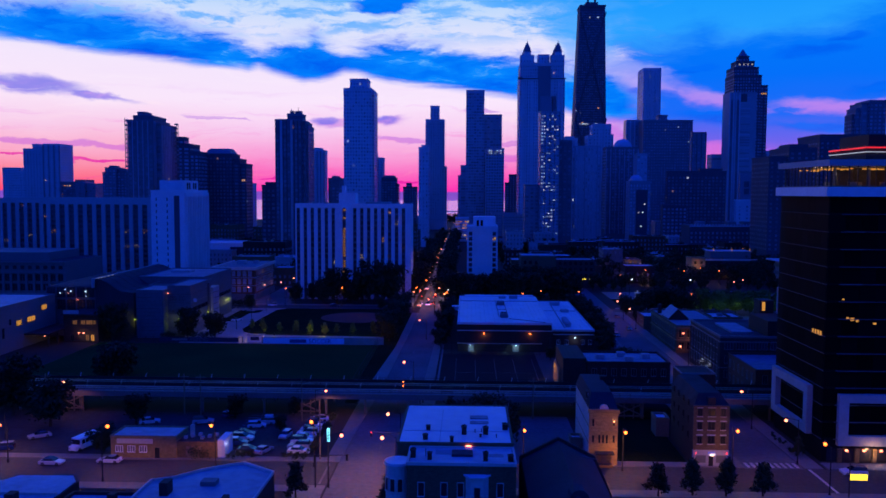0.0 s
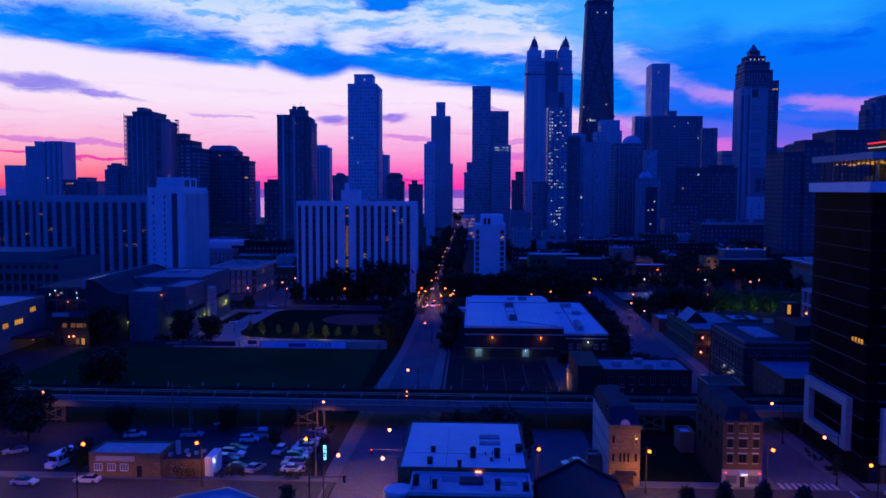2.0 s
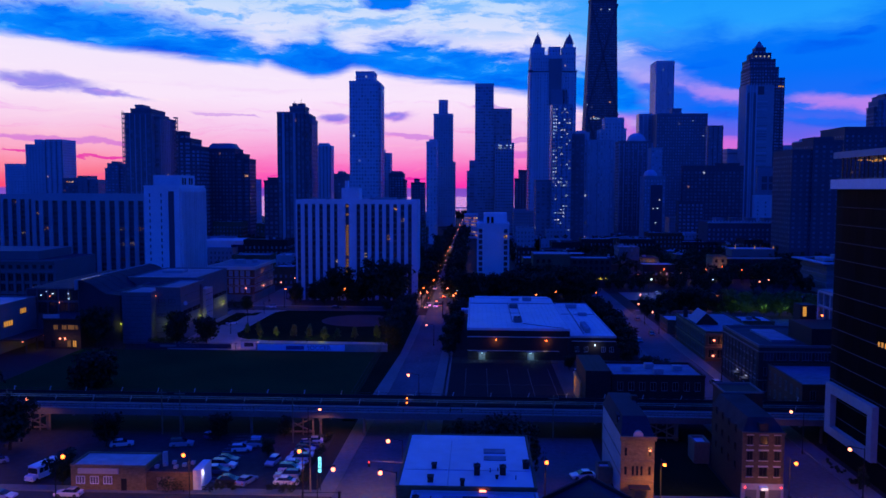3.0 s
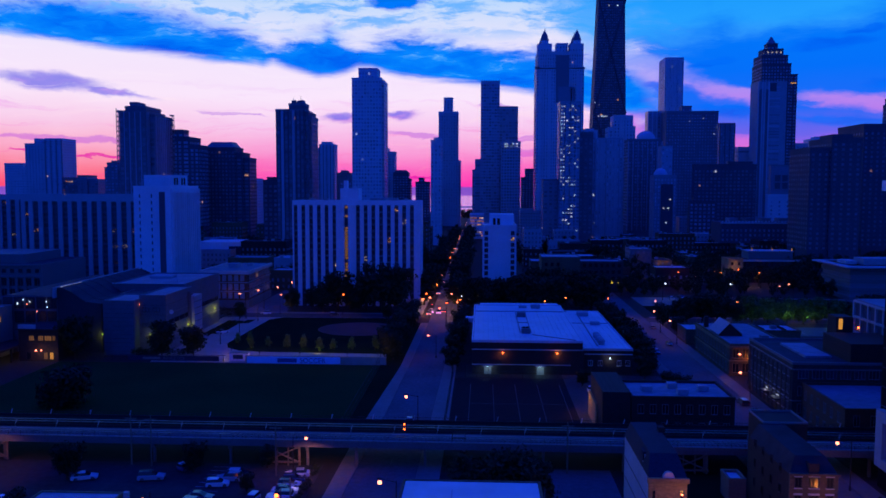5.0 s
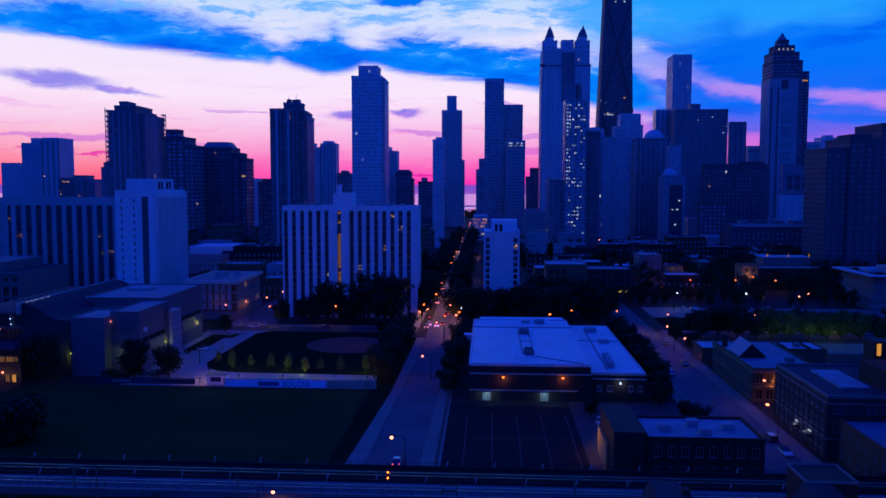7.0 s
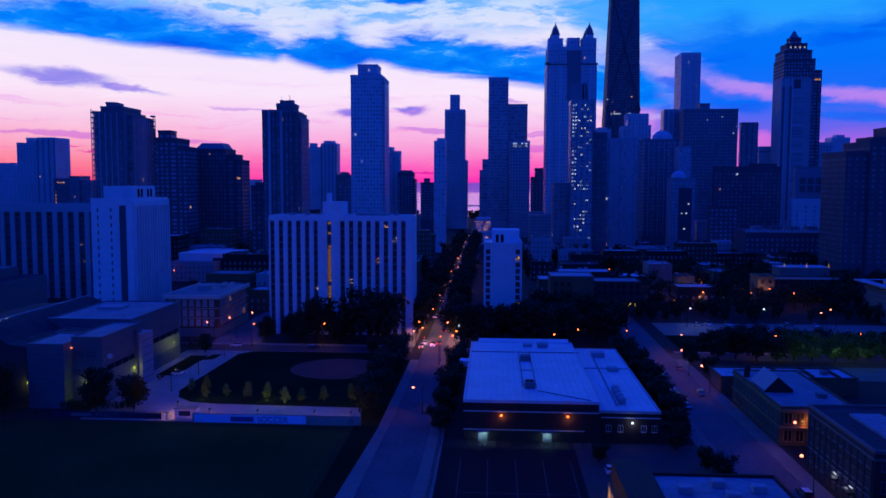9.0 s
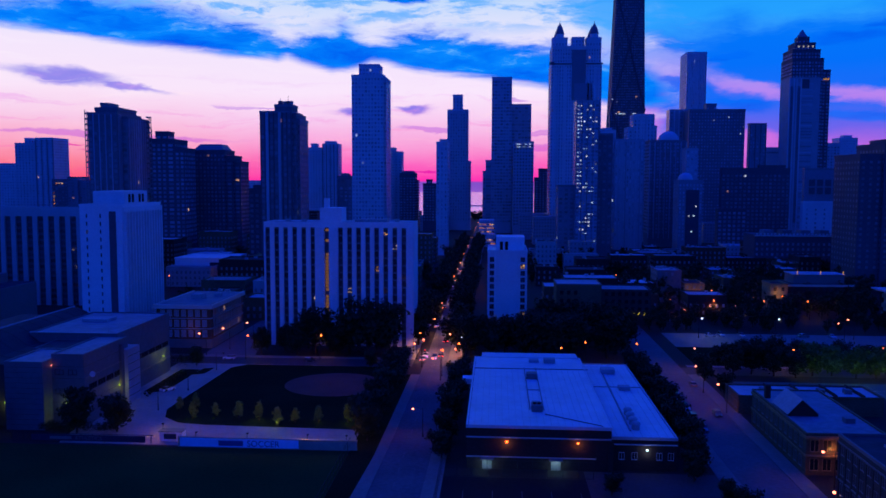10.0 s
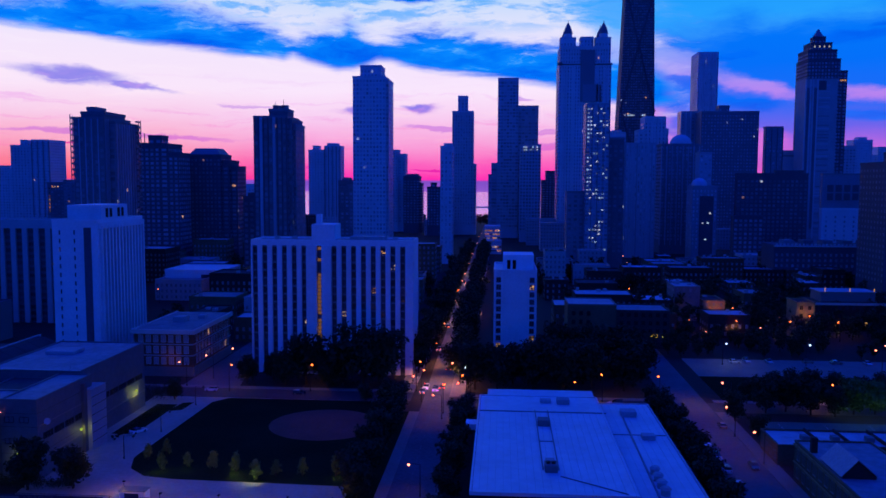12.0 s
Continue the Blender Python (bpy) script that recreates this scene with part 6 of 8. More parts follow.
for d in ((68.44, 68.5, 158.2, 158.9, 24.4, 25.3), (68.44, 68.5, 159.3, 160.0, 24.4, 25.3), (68.44, 68.5, 160.6, 161.2, 24.4, 25.3), (68.44, 68.5, 161.8, 162.4, 24.4, 25.2), (72.5, 73.0, 156.84, 156.9, 27.9, 28.3), (73.3, 74.0, 156.84, 156.9, 27.6, 28.2), (74.3, 74.8, 156.84, 156.9, 27.4, 27.8), (77.6, 78.2, 156.84, 156.9, 26.9, 27.3), (71.6, 72.0, 156.84, 156.9, 31.6, 31.9)):
    boxes("lit_pane", M["lit_window"], bt, d, label="lit window pane")
boxes("terrace_band", M["white_wall"], bt, (67.6, 118, 156.0, Y1 + 0.8, 51.4, 53.2), label="pale band below the restaurant")
boxes("restaurant_floor", M["timber"], bt, (68.4, 118, 156.8, Y1, 53.2, 53.4))
boxes("restaurant_core", M["dark_brick"], bt, (77, 118, 166, Y1 - 5, 53.4, 57.2))
rg = random.Random(17)
for i in range(26):
    u = 68.4 + i * 1.7
    boxes("post", M["dark_steel"], bt, (u, u + (0.22 if i % 2 == 0 else 0.08), 156.6, 156.78, 53.4, 57.2))
for i in range(13):
    u = 158.2 + i * 1.7
    boxes("post", M["dark_steel"], bt, (68.4, 68.58, u, u + (0.22 if i % 2 == 0 else 0.08), 53.4, 57.2))
for i in range(22):
    u, v = 69.6 + i * 1.6 + rg.uniform(-0.4, 0.4), rg.uniform(157.6, 165)
    boxes("ceiling_lamp", M["lit_window"], bt, (u, u + rg.uniform(0.4, 1.3), v, v + 0.4, 56.6, 56.85))
for i in range(14):
    u, v = rg.uniform(69.2, 75), 158.5 + i * 1.5
    boxes("ceiling_lamp", M["lit_window"], bt, (u, u + 0.5, v, v + rg.uniform(0.3, 0.9), 56.6, 56.85))
for i in range(12):
    u, v = 69.8 + i * 3.1, rg.uniform(158, 163)
    boxes("table", M["timber"], bt, (u, u + 1.2, v, v + 1.2, 53.41, 54.2))
for i in range(6):
    boxes("lit_column", M["timber"], bt, (70.5 + i * 6.5, 71.0 + i * 6.5, 160, 160.5, 53.41, 57.19), label="timber column in the restaurant")
boxes("restaurant_roof", M["dim_white"], bt, (67.9, 118, 156.2, Y1 + 0.6, 57.2, 58.4))
boxes("upper_storey", M["dark_brick"], bt, (77.5, 118, 162, Y1 - 3, 58.4, 61.0))
boxes("neon_line", M["neon_white"], bt, (77.2, 118, 161.6, 161.98, 60.0, 60.16), (77.2, 77.48, 161.98, Y1 - 3, 60.0, 60.16), label="white neon line")
boxes("neon_line", M["neon_red"], bt, (77.1, 118, 161.5, 161.98, 60.8, 61.08), (77.1, 77.48, 161.98, Y1 - 3, 60.8, 61.08), label="red neon line")
boxes("roof_plant", M["dark_steel"], bt, (78.5, 118, 163.5, Y1 - 5, 61.1, 63.6))
# pale frames round the lower storeys
bm = bmesh.new()
for z0, z1 in ((4.2, 14.0),):
    for a in ((67.4, 68.58),):
        loops = [[bm.verts.new((x, y, z)) for y, z in pts] for x in a for pts in (((161.2, 4.2), (180, 4.2), (180, 14.0), (161.2, 14.0)), ((163.0, 5.8), (177.6, 5.8), (177.6, 12.2), (163.0, 12.2)))]
        fo, fi, bo, bi = loops
        for i in range(4):
            j = (i + 1) % 4
            for q in ((fo[i], fo[j], fi[j], fi[i]), (fo[j], fo[i], bo[i], bo[j]), (fi[i], fi[j], bi[j], bi[i]), (bo[j], bo[i], bi[i], bi[j])):
                bm.faces.new(q)
bmesh.ops.recalc_face_normals(bm, faces=bm.faces[:])
part("facade_frame", bm, M["dim_white"], bt, "pale frame round dark lower windows")
boxes("facade_frame", M["dim_white"], bt, (71.4, 73.3, 155.9, 156.98, 3.4, 13.4), (73.3, 118, 155.9, 156.98, 11.8, 13.4), (73.3, 118, 155.9, 156.98, 3.4, 5.3))
boxes("shop_front", M["glass_dim"], bt, (69.5, 118, 156.5, 156.7, 0.2, 2.8))
for i in range(6):
    boxes("shop_light", M["pink"], bt, (73 + i * 3.3, 73.4 + i * 3.3, 156.0, 156.3, 2.3, 2.6))
    boxes("shop_pier", M["brown_brick"], bt, (71.5 + i * 3.3, 72.3 + i * 3.3, 156.0, 156.4, 0.1, 2.79))

# ---------------------------------------------------------------- the elevated railway
via = thing("railway_viaduct", -30, 190, 0, "dark steel elevated railway on braced trestles", "railway")
# near deck painted lighter than the far one to show it lit
boxes("deck", M["track_pale"], via, (-330, 130, 185.0, 190.5, 4.5, 4.75), label="timber deck of the near track, in a lit colour")
boxes("deck", M["track_bed"], via, (-330, 130, 190.7, 197.6, 4.5, 4.75), label="dark deck of the far track")
boxes("girder", M["steel"], via, (-330, 130, 184.6, 184.98, 3.6, 4.9), label="riveted plate girder")
boxes("girder", M["dark_steel"], via, (-330, 130, 190.52, 190.68, 3.6, 5.3), label="dark middle girder between the tracks")
boxes("girder", M["dark_steel"], via, (-330, 130, 197.62, 197.95, 3.6, 5.2), label="riveted plate girder")
for y in (186.9, 188.35, 193.2, 194.65):
    boxes("rail", M["rail"], via, (-330, 130, y - 0.05, y + 0.05, 4.98, 5.12))
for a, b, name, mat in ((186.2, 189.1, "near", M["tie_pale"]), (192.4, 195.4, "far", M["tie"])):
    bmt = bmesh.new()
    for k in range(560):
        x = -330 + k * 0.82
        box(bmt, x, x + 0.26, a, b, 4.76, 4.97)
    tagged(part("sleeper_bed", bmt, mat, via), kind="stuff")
for y, step in ((184.8, 2.4), (197.8, 2.4)):
    bmt = bmesh.new()
    for k in range(int(460 / step)):
        x = -330 + k * step
        box(bmt, x, x + 0.06, y, y + 0.06, 4.7, 5.7)
    box(bmt, -330, 130, y, y + 0.05, 5.66, 5.72)
    box(bmt, -330, 130, y, y + 0.05, 5.2, 5.24)
    tagged(part("railing", bmt, M["dark_steel"], via), kind="stuff")
for k in range(40):
    x = -200 + k * 8.3
    for y, lean in ((190.6, 0.35), (197.8, 0.35)):
        bm = bmesh.new()
        tube(bm, (x + (3.1 if y > 195 else 0), y, 4.8), (x + lean + (3.1 if y > 195 else 0), y, 6.1), 0.1, 0.1, 6)
        part("marker_post", bm, M["stone"], via, "pale marker post beside the track")
for k in range(31):
    x = -325 + k * 14.6
    if -24.6 < x < -12.0:
        x = -11.0
    for y in (186.0, 196.8):
        boxes("column", M["steel"], via, (x - 0.22, x + 0.22, y - 0.22, y + 0.22, -0.6, 3.6))
    boxes("cross_beam", M["steel"], via, (x - 0.2, x + 0.2, 185.0, 197.6, 2.9, 3.59))
boxes("column", M["timber"], via, (-24.0, -23.5, 185.2, 185.7, -0.6, 3.6))
for x0 in (-158.0, -97.0, -40.8, 34.0):
    for xx in (x0, x0 + 2.1, x0 + 4.2, x0 + 6.3):
        edge = xx in (x0, x0 + 6.3)
        boxes("column", M["timber"], via, (xx - (0.18 if edge else 0.12), xx + (0.18 if edge else 0.12), 185.4, 185.75, -0.6, 3.6))
    boxes("sill_beam", M["timber"], via, (x0 - 0.3, x0 + 6.6, 185.2, 185.6, 0.3, 0.6))
    boxes("cap_beam", M["timber"], via, (x0 - 0.3, x0 + 6.6, 185.15, 185.6, 3.3, 3.59))
    for a, b in (((x0, 185.1, 0.6), (x0 + 6.3, 185.1, 3.4)), ((x0 + 6.3, 185.0, 0.6), (x0, 185.0, 3.4))):
        bm = bmesh.new()
        tube(bm, a, b, 0.17, 0.17, 6)
        part("brace", bm, M["timber"], via)
boxes("track_board", M["brown_brick"], via, (-6.0, -3.5, 185.9, 186.0, 5.3, 5.5), (-6.0, -3.5, 185.9, 186.0, 6.2, 6.4), (-6.0, -5.85, 185.9, 186.0, 5.0, 6.4), (-3.65, -3.5, 185.9, 186.0, 5.0, 6.4), label="open board frame beside the track")
for z in (5.3, 6.3):
    bm = bmesh.new()
    ball(bm, (-15.4, 191.2, z), 0.2)
    part("signal_lamp", bm, M["amber"], via)
boxes("signal_post", M["dark_steel"], via, (-15.6, -15.2, 191.25, 191.5, 4.75, 6.7))
via.rotation_euler = (0, 0, -0.006)
via.location.z = 0.3


# ---------------------------------------------------------------- houses by the cross street
def flat_house(name, label, x0, x1, y0, y1, z, wall, roof, category="house"):
    e = thing(name, (x0 + x1) / 2, y0, 0, label, category)
    boxes("wall", wall, e, (x0, x1, y0, y1, 0, z))
    boxes("roof", roof, e, (x0 + 0.35, x1 - 0.35, y0 + 0.35, y1 - 0.35, z, z + 0.08))
    ring("parapet", wall, e, x0 - 0.06, x1 + 0.06, y0 - 0.06, y1 + 0.06, 0.38, z, z + 0.55)
    return e


cb = thing("corner_building", -2, 124, 0, "brick corner building with a white roof and round turret", "building")
boxes("wall", M["brown_brick"], cb, (-10.4, 6.8, 118, 139.2, 0, 14.7))
boxes("wall", M["brown_brick"], cb, (-8.4, 6.8, 110.5, 118, 0, 14.1))
boxes("roof", M["white_roof"], cb, (-10.1, 6.5, 118.3, 138.9, 14.7, 14.85), label="white coated roof")
boxes("roof", M["felt"], cb, (-8.1, 6.5, 110.8, 117.9, 14.1, 14.25), label="grey coated roof")
ring("parapet", M["brown_brick"], cb, -10.5, 6.9, 117.9, 139.3, 0.3, 14.7, 14.95)
ring("parapet", M["stone"], cb, -8.5, 6.9, 110.4, 117.88, 0.3, 14.0, 14.45)
bm = bmesh.new()
tube(bm, (-9.9, 113.4, 0), (-9.9, 113.4, 13.4), 1.75, 1.75, 20)
part("turret", bm, M["stone"], cb)
bm = bmesh.new()
tube(bm, (-9.9, 113.4, 13.4), (-9.9, 113.4, 13.75), 2.0, 1.9, 20)
part("turret_roof", bm, M["white_roof"], cb)
for a in (215, 250, 285):
    m = pose(-9.9 + 1.74 * math.cos(radians(a)), 113.4 + 1.74 * math.sin(radians(a)), 10.6, 0, 0, a + 90)
    part("window", window_mesh(0.85, 2.0, M["stone"], M["glass_dim"], 0), None, cb, at=m)
bm = bmesh.new()
prism(bm, [(-0.2, 110.45), (0.5, 109.5), (2.3, 109.5), (3.0, 110.45)], 0, 12.6)
part("bay", bm, M["stone"], cb)
bm = bmesh.new()
prism(bm, [(-0.5, 110.45), (0.35, 109.2), (2.45, 109.2), (3.3, 110.45)], 12.6, 12.85)
part("bay_roof", bm, M["white_roof"], cb)
window(cb, "w", 1.4, 109.45, 10.4, 1.0, 2.0, M["stone"], M["glass_dim"], 0)
for u in (-6.4, -3.2, -0.9, 4.6):
    window(cb, "w", u, 110.5, 10.6, 1.0, 2.1, M["stone"], M["glass_dim"], 0)
    window(cb, "w", u, 110.5, 6.6, 1.0, 2.1, M["stone"], M["glass_dim"], 0)
def vent_stack(parent, x, y, z, h, w):
    """A roof stack: squat brick shaft with a cap, one or two flue pots."""
    bm = bmesh.new()
    box(bm, x - w / 2, x + w / 2, y - w * 0.7, y + w * 0.7, z, z + h * 0.75)
    box(bm, x - w / 2 - 0.08, x + w / 2 + 0.08, y - w * 0.7 - 0.08, y + w * 0.7 + 0.08, z + h * 0.75, z + h * 0.82)
    tube(bm, (x - w * 0.18, y - w * 0.3, z + h * 0.82), (x - w * 0.18, y - w * 0.3, z + h), w * 0.16, w * 0.13, 8)
    if w > 0.6:
        tube(bm, (x + w * 0.1, y + w * 0.3, z + h * 0.82), (x + w * 0.1, y + w * 0.3, z + h * 0.97), w * 0.16, w * 0.13, 8)
    return part("roof_vent", bm, M["dark_brick"], parent)


for x, y, w, h in ((-6.1, 124.8, 0.6, 0.8), (-6.3, 119.9, 0.7, 0.9), (-2.3, 118.6, 0.5, 1.0), (-0.5, 122.7, 0.75, 1.5), (2.8, 122.9, 0.75, 1.3), (2.0, 121.2, 0.3, 0.5), (5.9, 125.4, 0.8, 1.1)):
    vent_stack(cb, x, y, 14.85, h, w)
for x, y, w, h in ((-7.7, 113.4, 0.7, 1.4), (-5.3, 112.5, 0.6, 1.2), (2.6, 112.3, 0.65, 1.4), (6.1, 112.2, 0.7, 1.0)):
    vent_stack(cb, x, y, 14.25, h, w)
for x, y in ((-5.9, 113.6), (1.2, 123.4), (2.2, 123.8), (4.4, 121.0)):
    bm = bmesh.new()
    tube(bm, (x, y, 14.2), (x, y, 15.4), 0.06, 0.06, 6)
    part("vent_pipe", bm, M["dark_steel"], cb)
for d in ((-4.6, -2.2, 114.6, 116.6, 14.255, 14.3), (3.0, 5.2, 113.6, 115.0, 14.255, 14.3)):
    boxes("roof_patch", M["grey_roof"], cb, d, label="dark patch of roofing felt")
boxes("roof_seam", M["felt"], cb, (-4.2, -4.05, 118.4, 136.2, 14.855, 14.9), (-9.8, 6.2, 124.0, 124.08, 14.855, 14.9), label="lap joint in the roof coating")
boxes("roof_hatch", M["dark_roof"], cb, (-2.2, 0.8, 113.6, 115.8, 14.25, 14.6))
boxes("roof_skylight", M["grey_roof"], cb, (0.4, 3.4, 130.8, 132.6, 14.85, 15.0), (0.4, 3.4, 128.0, 129.6, 14.85, 14.95))
boxes("roof_lamp", M["pink"], cb, (-0.2, 0.6, 117.6, 117.8, 14.4, 14.62))
bm = bmesh.new()
tube(bm, (6.4, 126, 14.8), (6.4, 126, 19.0), 0.07, 0.04)
part("aerial", bm, M["steel"], cb)

gb = thing("gabled_house", 15, 120, 0, "house with a big dark slate gambrel roof", "house")
bm = bmesh.new()
prof = [(8.8, 0), (23.6, 0), (23.2, 2.6), (20.5, 8.7), (14.8, 11.7), (8.8, 8.5)]
fa = [bm.verts.new((x, 96, z)) for x, z in prof]
fb = [bm.verts.new((x, 130.2, z)) for x, z in prof]
bm.faces.new(fa)
bm.faces.new(list(reversed(fb)))
for i in range(6):
    bm.faces.new((fa[(i + 1) % 6], fa[i], fb[i], fb[(i + 1) % 6]))
bmesh.ops.recalc_face_normals(bm, faces=bm.faces[:])
part("roof", bm, M["slate"], gb)
bm = bmesh.new()
fa = [bm.verts.new((x, 130.21, z)) for x, z in [(8.5, 0), (23.9, 0), (23.6, 2.8), (20.8, 9.1), (14.8, 12.2), (8.5, 8.9)]]
fb = [bm.verts.new((v.co.x, 130.8, v.co.z)) for v in fa]
bm.faces.new(fa)
bm.faces.new(list(reversed(fb)))
for i in range(6):
    bm.faces.new((fa[(i + 1) % 6], fa[i], fb[i], fb[(i + 1) % 6]))
bmesh.ops.recalc_face_normals(bm, faces=bm.faces[:])
part("gable_wall", bm, M["dark_brick"], gb)
bm = bmesh.new()
tube(bm, (16.5, 128, 10.4), (21.0, 129, 9.0), 0.07, 0.07)
part("roof_rail", bm, M["steel"], gb)
bm = bmesh.new()
tube(bm, (15, 106, 11.2), (15, 108.6, 11.2), 1.3, 1.3, 12)
part("dormer", bm, M["slate"], gb)

# terrace roofs beside the cross street
hx = thing("terraced_house", -37, 110, 0, "terraced house with an angular grey felt roof", "house")
out = [(-46.0, 98), (-31.0, 98), (-29.0, 108), (-28.9, 118.3), (-34.5, 122.4), (-40.0, 119.0), (-43.4, 115.2), (-46.0, 114.2)]
bm = bmesh.new()
prism(bm, out, 0, 9.7)
part("wall", bm, M["dark_brick"], hx)
bm = bmesh.new()
cx, cy = -37.3, 110.0
prism(bm, [(cx + (x - cx) * 0.965, cy + (y - cy) * 0.965) for x, y in out], 9.7, 9.78)
part("roof", bm, M["felt"], hx)
bm = bmesh.new()
for i in range(len(out)):
    (xa, ya), (xb, yb) = out[i], out[(i + 1) % len(out)]
    pts = [(xa, ya), (xb, yb), (cx + (xb - cx) * 0.97, cy + (yb - cy) * 0.97), (cx + (xa - cx) * 0.97, cy + (ya - cy) * 0.97)]
    prism(bm, pts, 9.7, 10.15)
bmesh.ops.remove_doubles(bm, verts=bm.verts[:], dist=0.001)
part("parapet", bm, M["stone"], hx)
boxes("chimney", M["dark_brick"], hx, (-42.6, -41.4, 108.5, 110.5, 9.78, 11.6))
boxes("chimney", M["dark_brick"], hx, (-32.6, -31.8, 104, 105.4, 9.78, 11.4))
boxes("roof_hatch", M["panel"], hx, (-38.2, -36.0, 112.5, 114.3, 9.78, 10.4))
hy = thing("terraced_house", -66, 112, 0, "terraced house with a grey flat roof and dark gutters", "house")
out = [(-74.0, 98), (-57.9, 98), (-57.9, 116.8), (-59.5, 119.2), (-68, 119.0), (-69.4, 116.8), (-74, 116.6)]
bm = bmesh.new()
prism(bm, out, 0, 8.7)
part("wall", bm, M["dark_brick"], hy)
bm = bmesh.new()
prism(bm, [(-66 + (x + 66) * 0.96, 109 + (y - 109) * 0.96) for x, y in out], 8.7, 8.78)
part("roof", bm, M["felt"], hy)
boxes("roof_edge", M["stone"], hy, (-73.9, -58.2, 110.5, 110.9, 8.78, 9.2))
boxes("chimney", M["dark_brick"], hy, (-63, -61.8, 106, 107.6, 8.78, 10.6))
h3 = flat_house("terraced_house", "terraced house with a low grey flat roof", -57.0, -46.8, 98, 113.2, 8.0, M["dark_brick"], M["felt"])
boxes("chimney", M["dark_brick"], h3, (-50, -49, 108.6, 109.8, 8.08, 9.8))
flat_house("terraced_house", "terraced house with a weathered flat roof", -92, -75.0, 98, 117.5, 8.6, M["dark_brick"], M["felt"])

# low brick offices in the car park
of = thing("brick_office", -58, 152.6, 0, "long low brick office with whitish windows", "building")
boxes("wall", M["tan_brick"], of, (-69.3, -56.4, 152.8, 159.5, 0, 4.2))
boxes("wall", M["brown_brick"], of, (-56.4, -48.6, 153.2, 159.0, 0, 3.3))
boxes("wall", M["white_wall"], of, (-48.59, -47.2, 153.6, 159.0, 0, 3.6), label="white painted end wall")
boxes("roof", M["felt"], of, (-69.0, -56.7, 153.1, 159.2, 4.2, 4.3))
boxes("roof", M["dark_roof"], of, (-56.3, -48.8, 153.5, 158.8, 3.3, 3.4))
ring("parapet", M["tan_brick"], of, -69.4, -56.3, 152.7, 159.6, 0.25, 4.2, 4.5)
boxes("fascia", M["stone"], of, (-68.0, -61.0, 152.6, 152.79, 3.0, 3.9))
# opaque pale panes: the windows' brightness is put into their colour
for u in (-67.6, -65.2, -62.9):
    window(of, "w", u, 152.75, 1.9, 1.5, 1.3, M["white_wall"], M["panel"], 2)
boxes("door", M["dark_steel"], of, (-60.6, -59.7, 152.65, 152.79, 0.1, 2.2))
boxes("chimney", M["stone"], of, (-54.9, -54.2, 156.5, 157.2, 3.4, 5.6))
boxes("garage_door", M["timber"], of, (-54.6, -51.6, 153.0, 153.19, 0.1, 2.4))
for k in range(6):
    boxes("roof_unit", M["concrete"], of, (-55.6 + k * 1.1, -55.0 + k * 1.1, 154.6 + (k % 3) * 1.1, 155.4 + (k % 3) * 1.1, 3.4, 3.9))

# the two lamp-lit brick houses
ha = thing("town_house", 26.5, 152.8, 0, "narrow tan brick town house with a dark mansard roof", "house")
boxes("wall", M["concrete"], ha, (23.2, 28.5, 152.9, 172.4, 0, 10.9))
boxes("facade", M["tan_brick"], ha, (23.15, 28.55, 152.5, 152.89, 0, 10.9), label="tan brick street front")
bm = bmesh.new()
frustum(bm, (23.1, 28.6, 152.7, 172.5), 10.9, (23.9, 27.9, 156.0, 171.5), 13.4)
part("mansard_roof", bm, M["slate"], ha)
boxes("cornice", M["tan_brick"], ha, (22.9, 28.8, 152.0, 152.49, 10.3, 11.0))
boxes("string_course", M["tan_brick"], ha, (23.1, 28.6, 152.3, 152.49, 6.6, 6.9))
boxes("string_course", M["tan_brick"], ha, (23.1, 28.6, 152.3, 152.49, 3.2, 3.5))
bm = bmesh.new()
tube(bm, (25.9, 152.25, 11.1), (25.9, 152.8, 11.1), 0.8, 0.8, 14)
part("pediment", bm, M["stone"], ha)
for u in (25.1, 25.8, 26.5):
    window(ha, "w", u, 152.5, 5.2, 0.5, 1.7, M["tan_brick"], M["glass_dim"], 0)
for u, z in ((23.9, 8.4), (27.8, 8.4), (23.9, 5.2), (27.8, 5.2)):
    window(ha, "w", u, 152.5, z, 0.55, 1.5, M["tan_brick"], M["glass_dim"], 0)
boxes("porch", M["brown_brick"], ha, (24.5, 27.5, 150.9, 152.49, 0.1, 0.6))
boxes("porch_roof", M["slate"], ha, (24.3, 27.7, 150.7, 152.49, 2.6, 2.85))
for u in (24.5, 27.4):
    boxes("porch_post", M["timber"], ha, (u - 0.1, u + 0.1, 150.8, 151.0, 0.6, 2.6))
boxes("door", M["timber"], ha, (25.5, 26.5, 152.3, 152.49, 0.6, 2.5))
bm = bmesh.new()
ball(bm, (27.8, 152.3, 8.6), 0.16)
part("porch_lamp", bm, M["pink"], ha)
boxes("dormer", M["slate"], ha, (23.3, 24.6, 157.6, 159.6, 10.9, 13.0))
boxes("dormer_window", M["glass_tower"], ha, (23.5, 24.4, 157.5, 157.59, 11.5, 12.7))
boxes("chimney", M["dark_brick"], ha, (27.3, 28.3, 166, 167.2, 10.9, 14.2))
for z in (4.2, 7.4):
    boxes("side_band", M["panel"], ha, (23.1, 23.19, 153, 172.4, z, z + 0.15))
bm = bmesh.new()
tube(bm, (23.3, 158, 11.5), (22.9, 155, 12.4), 0.06, 0.06)
part("roof_rail", bm, M["steel"], ha)

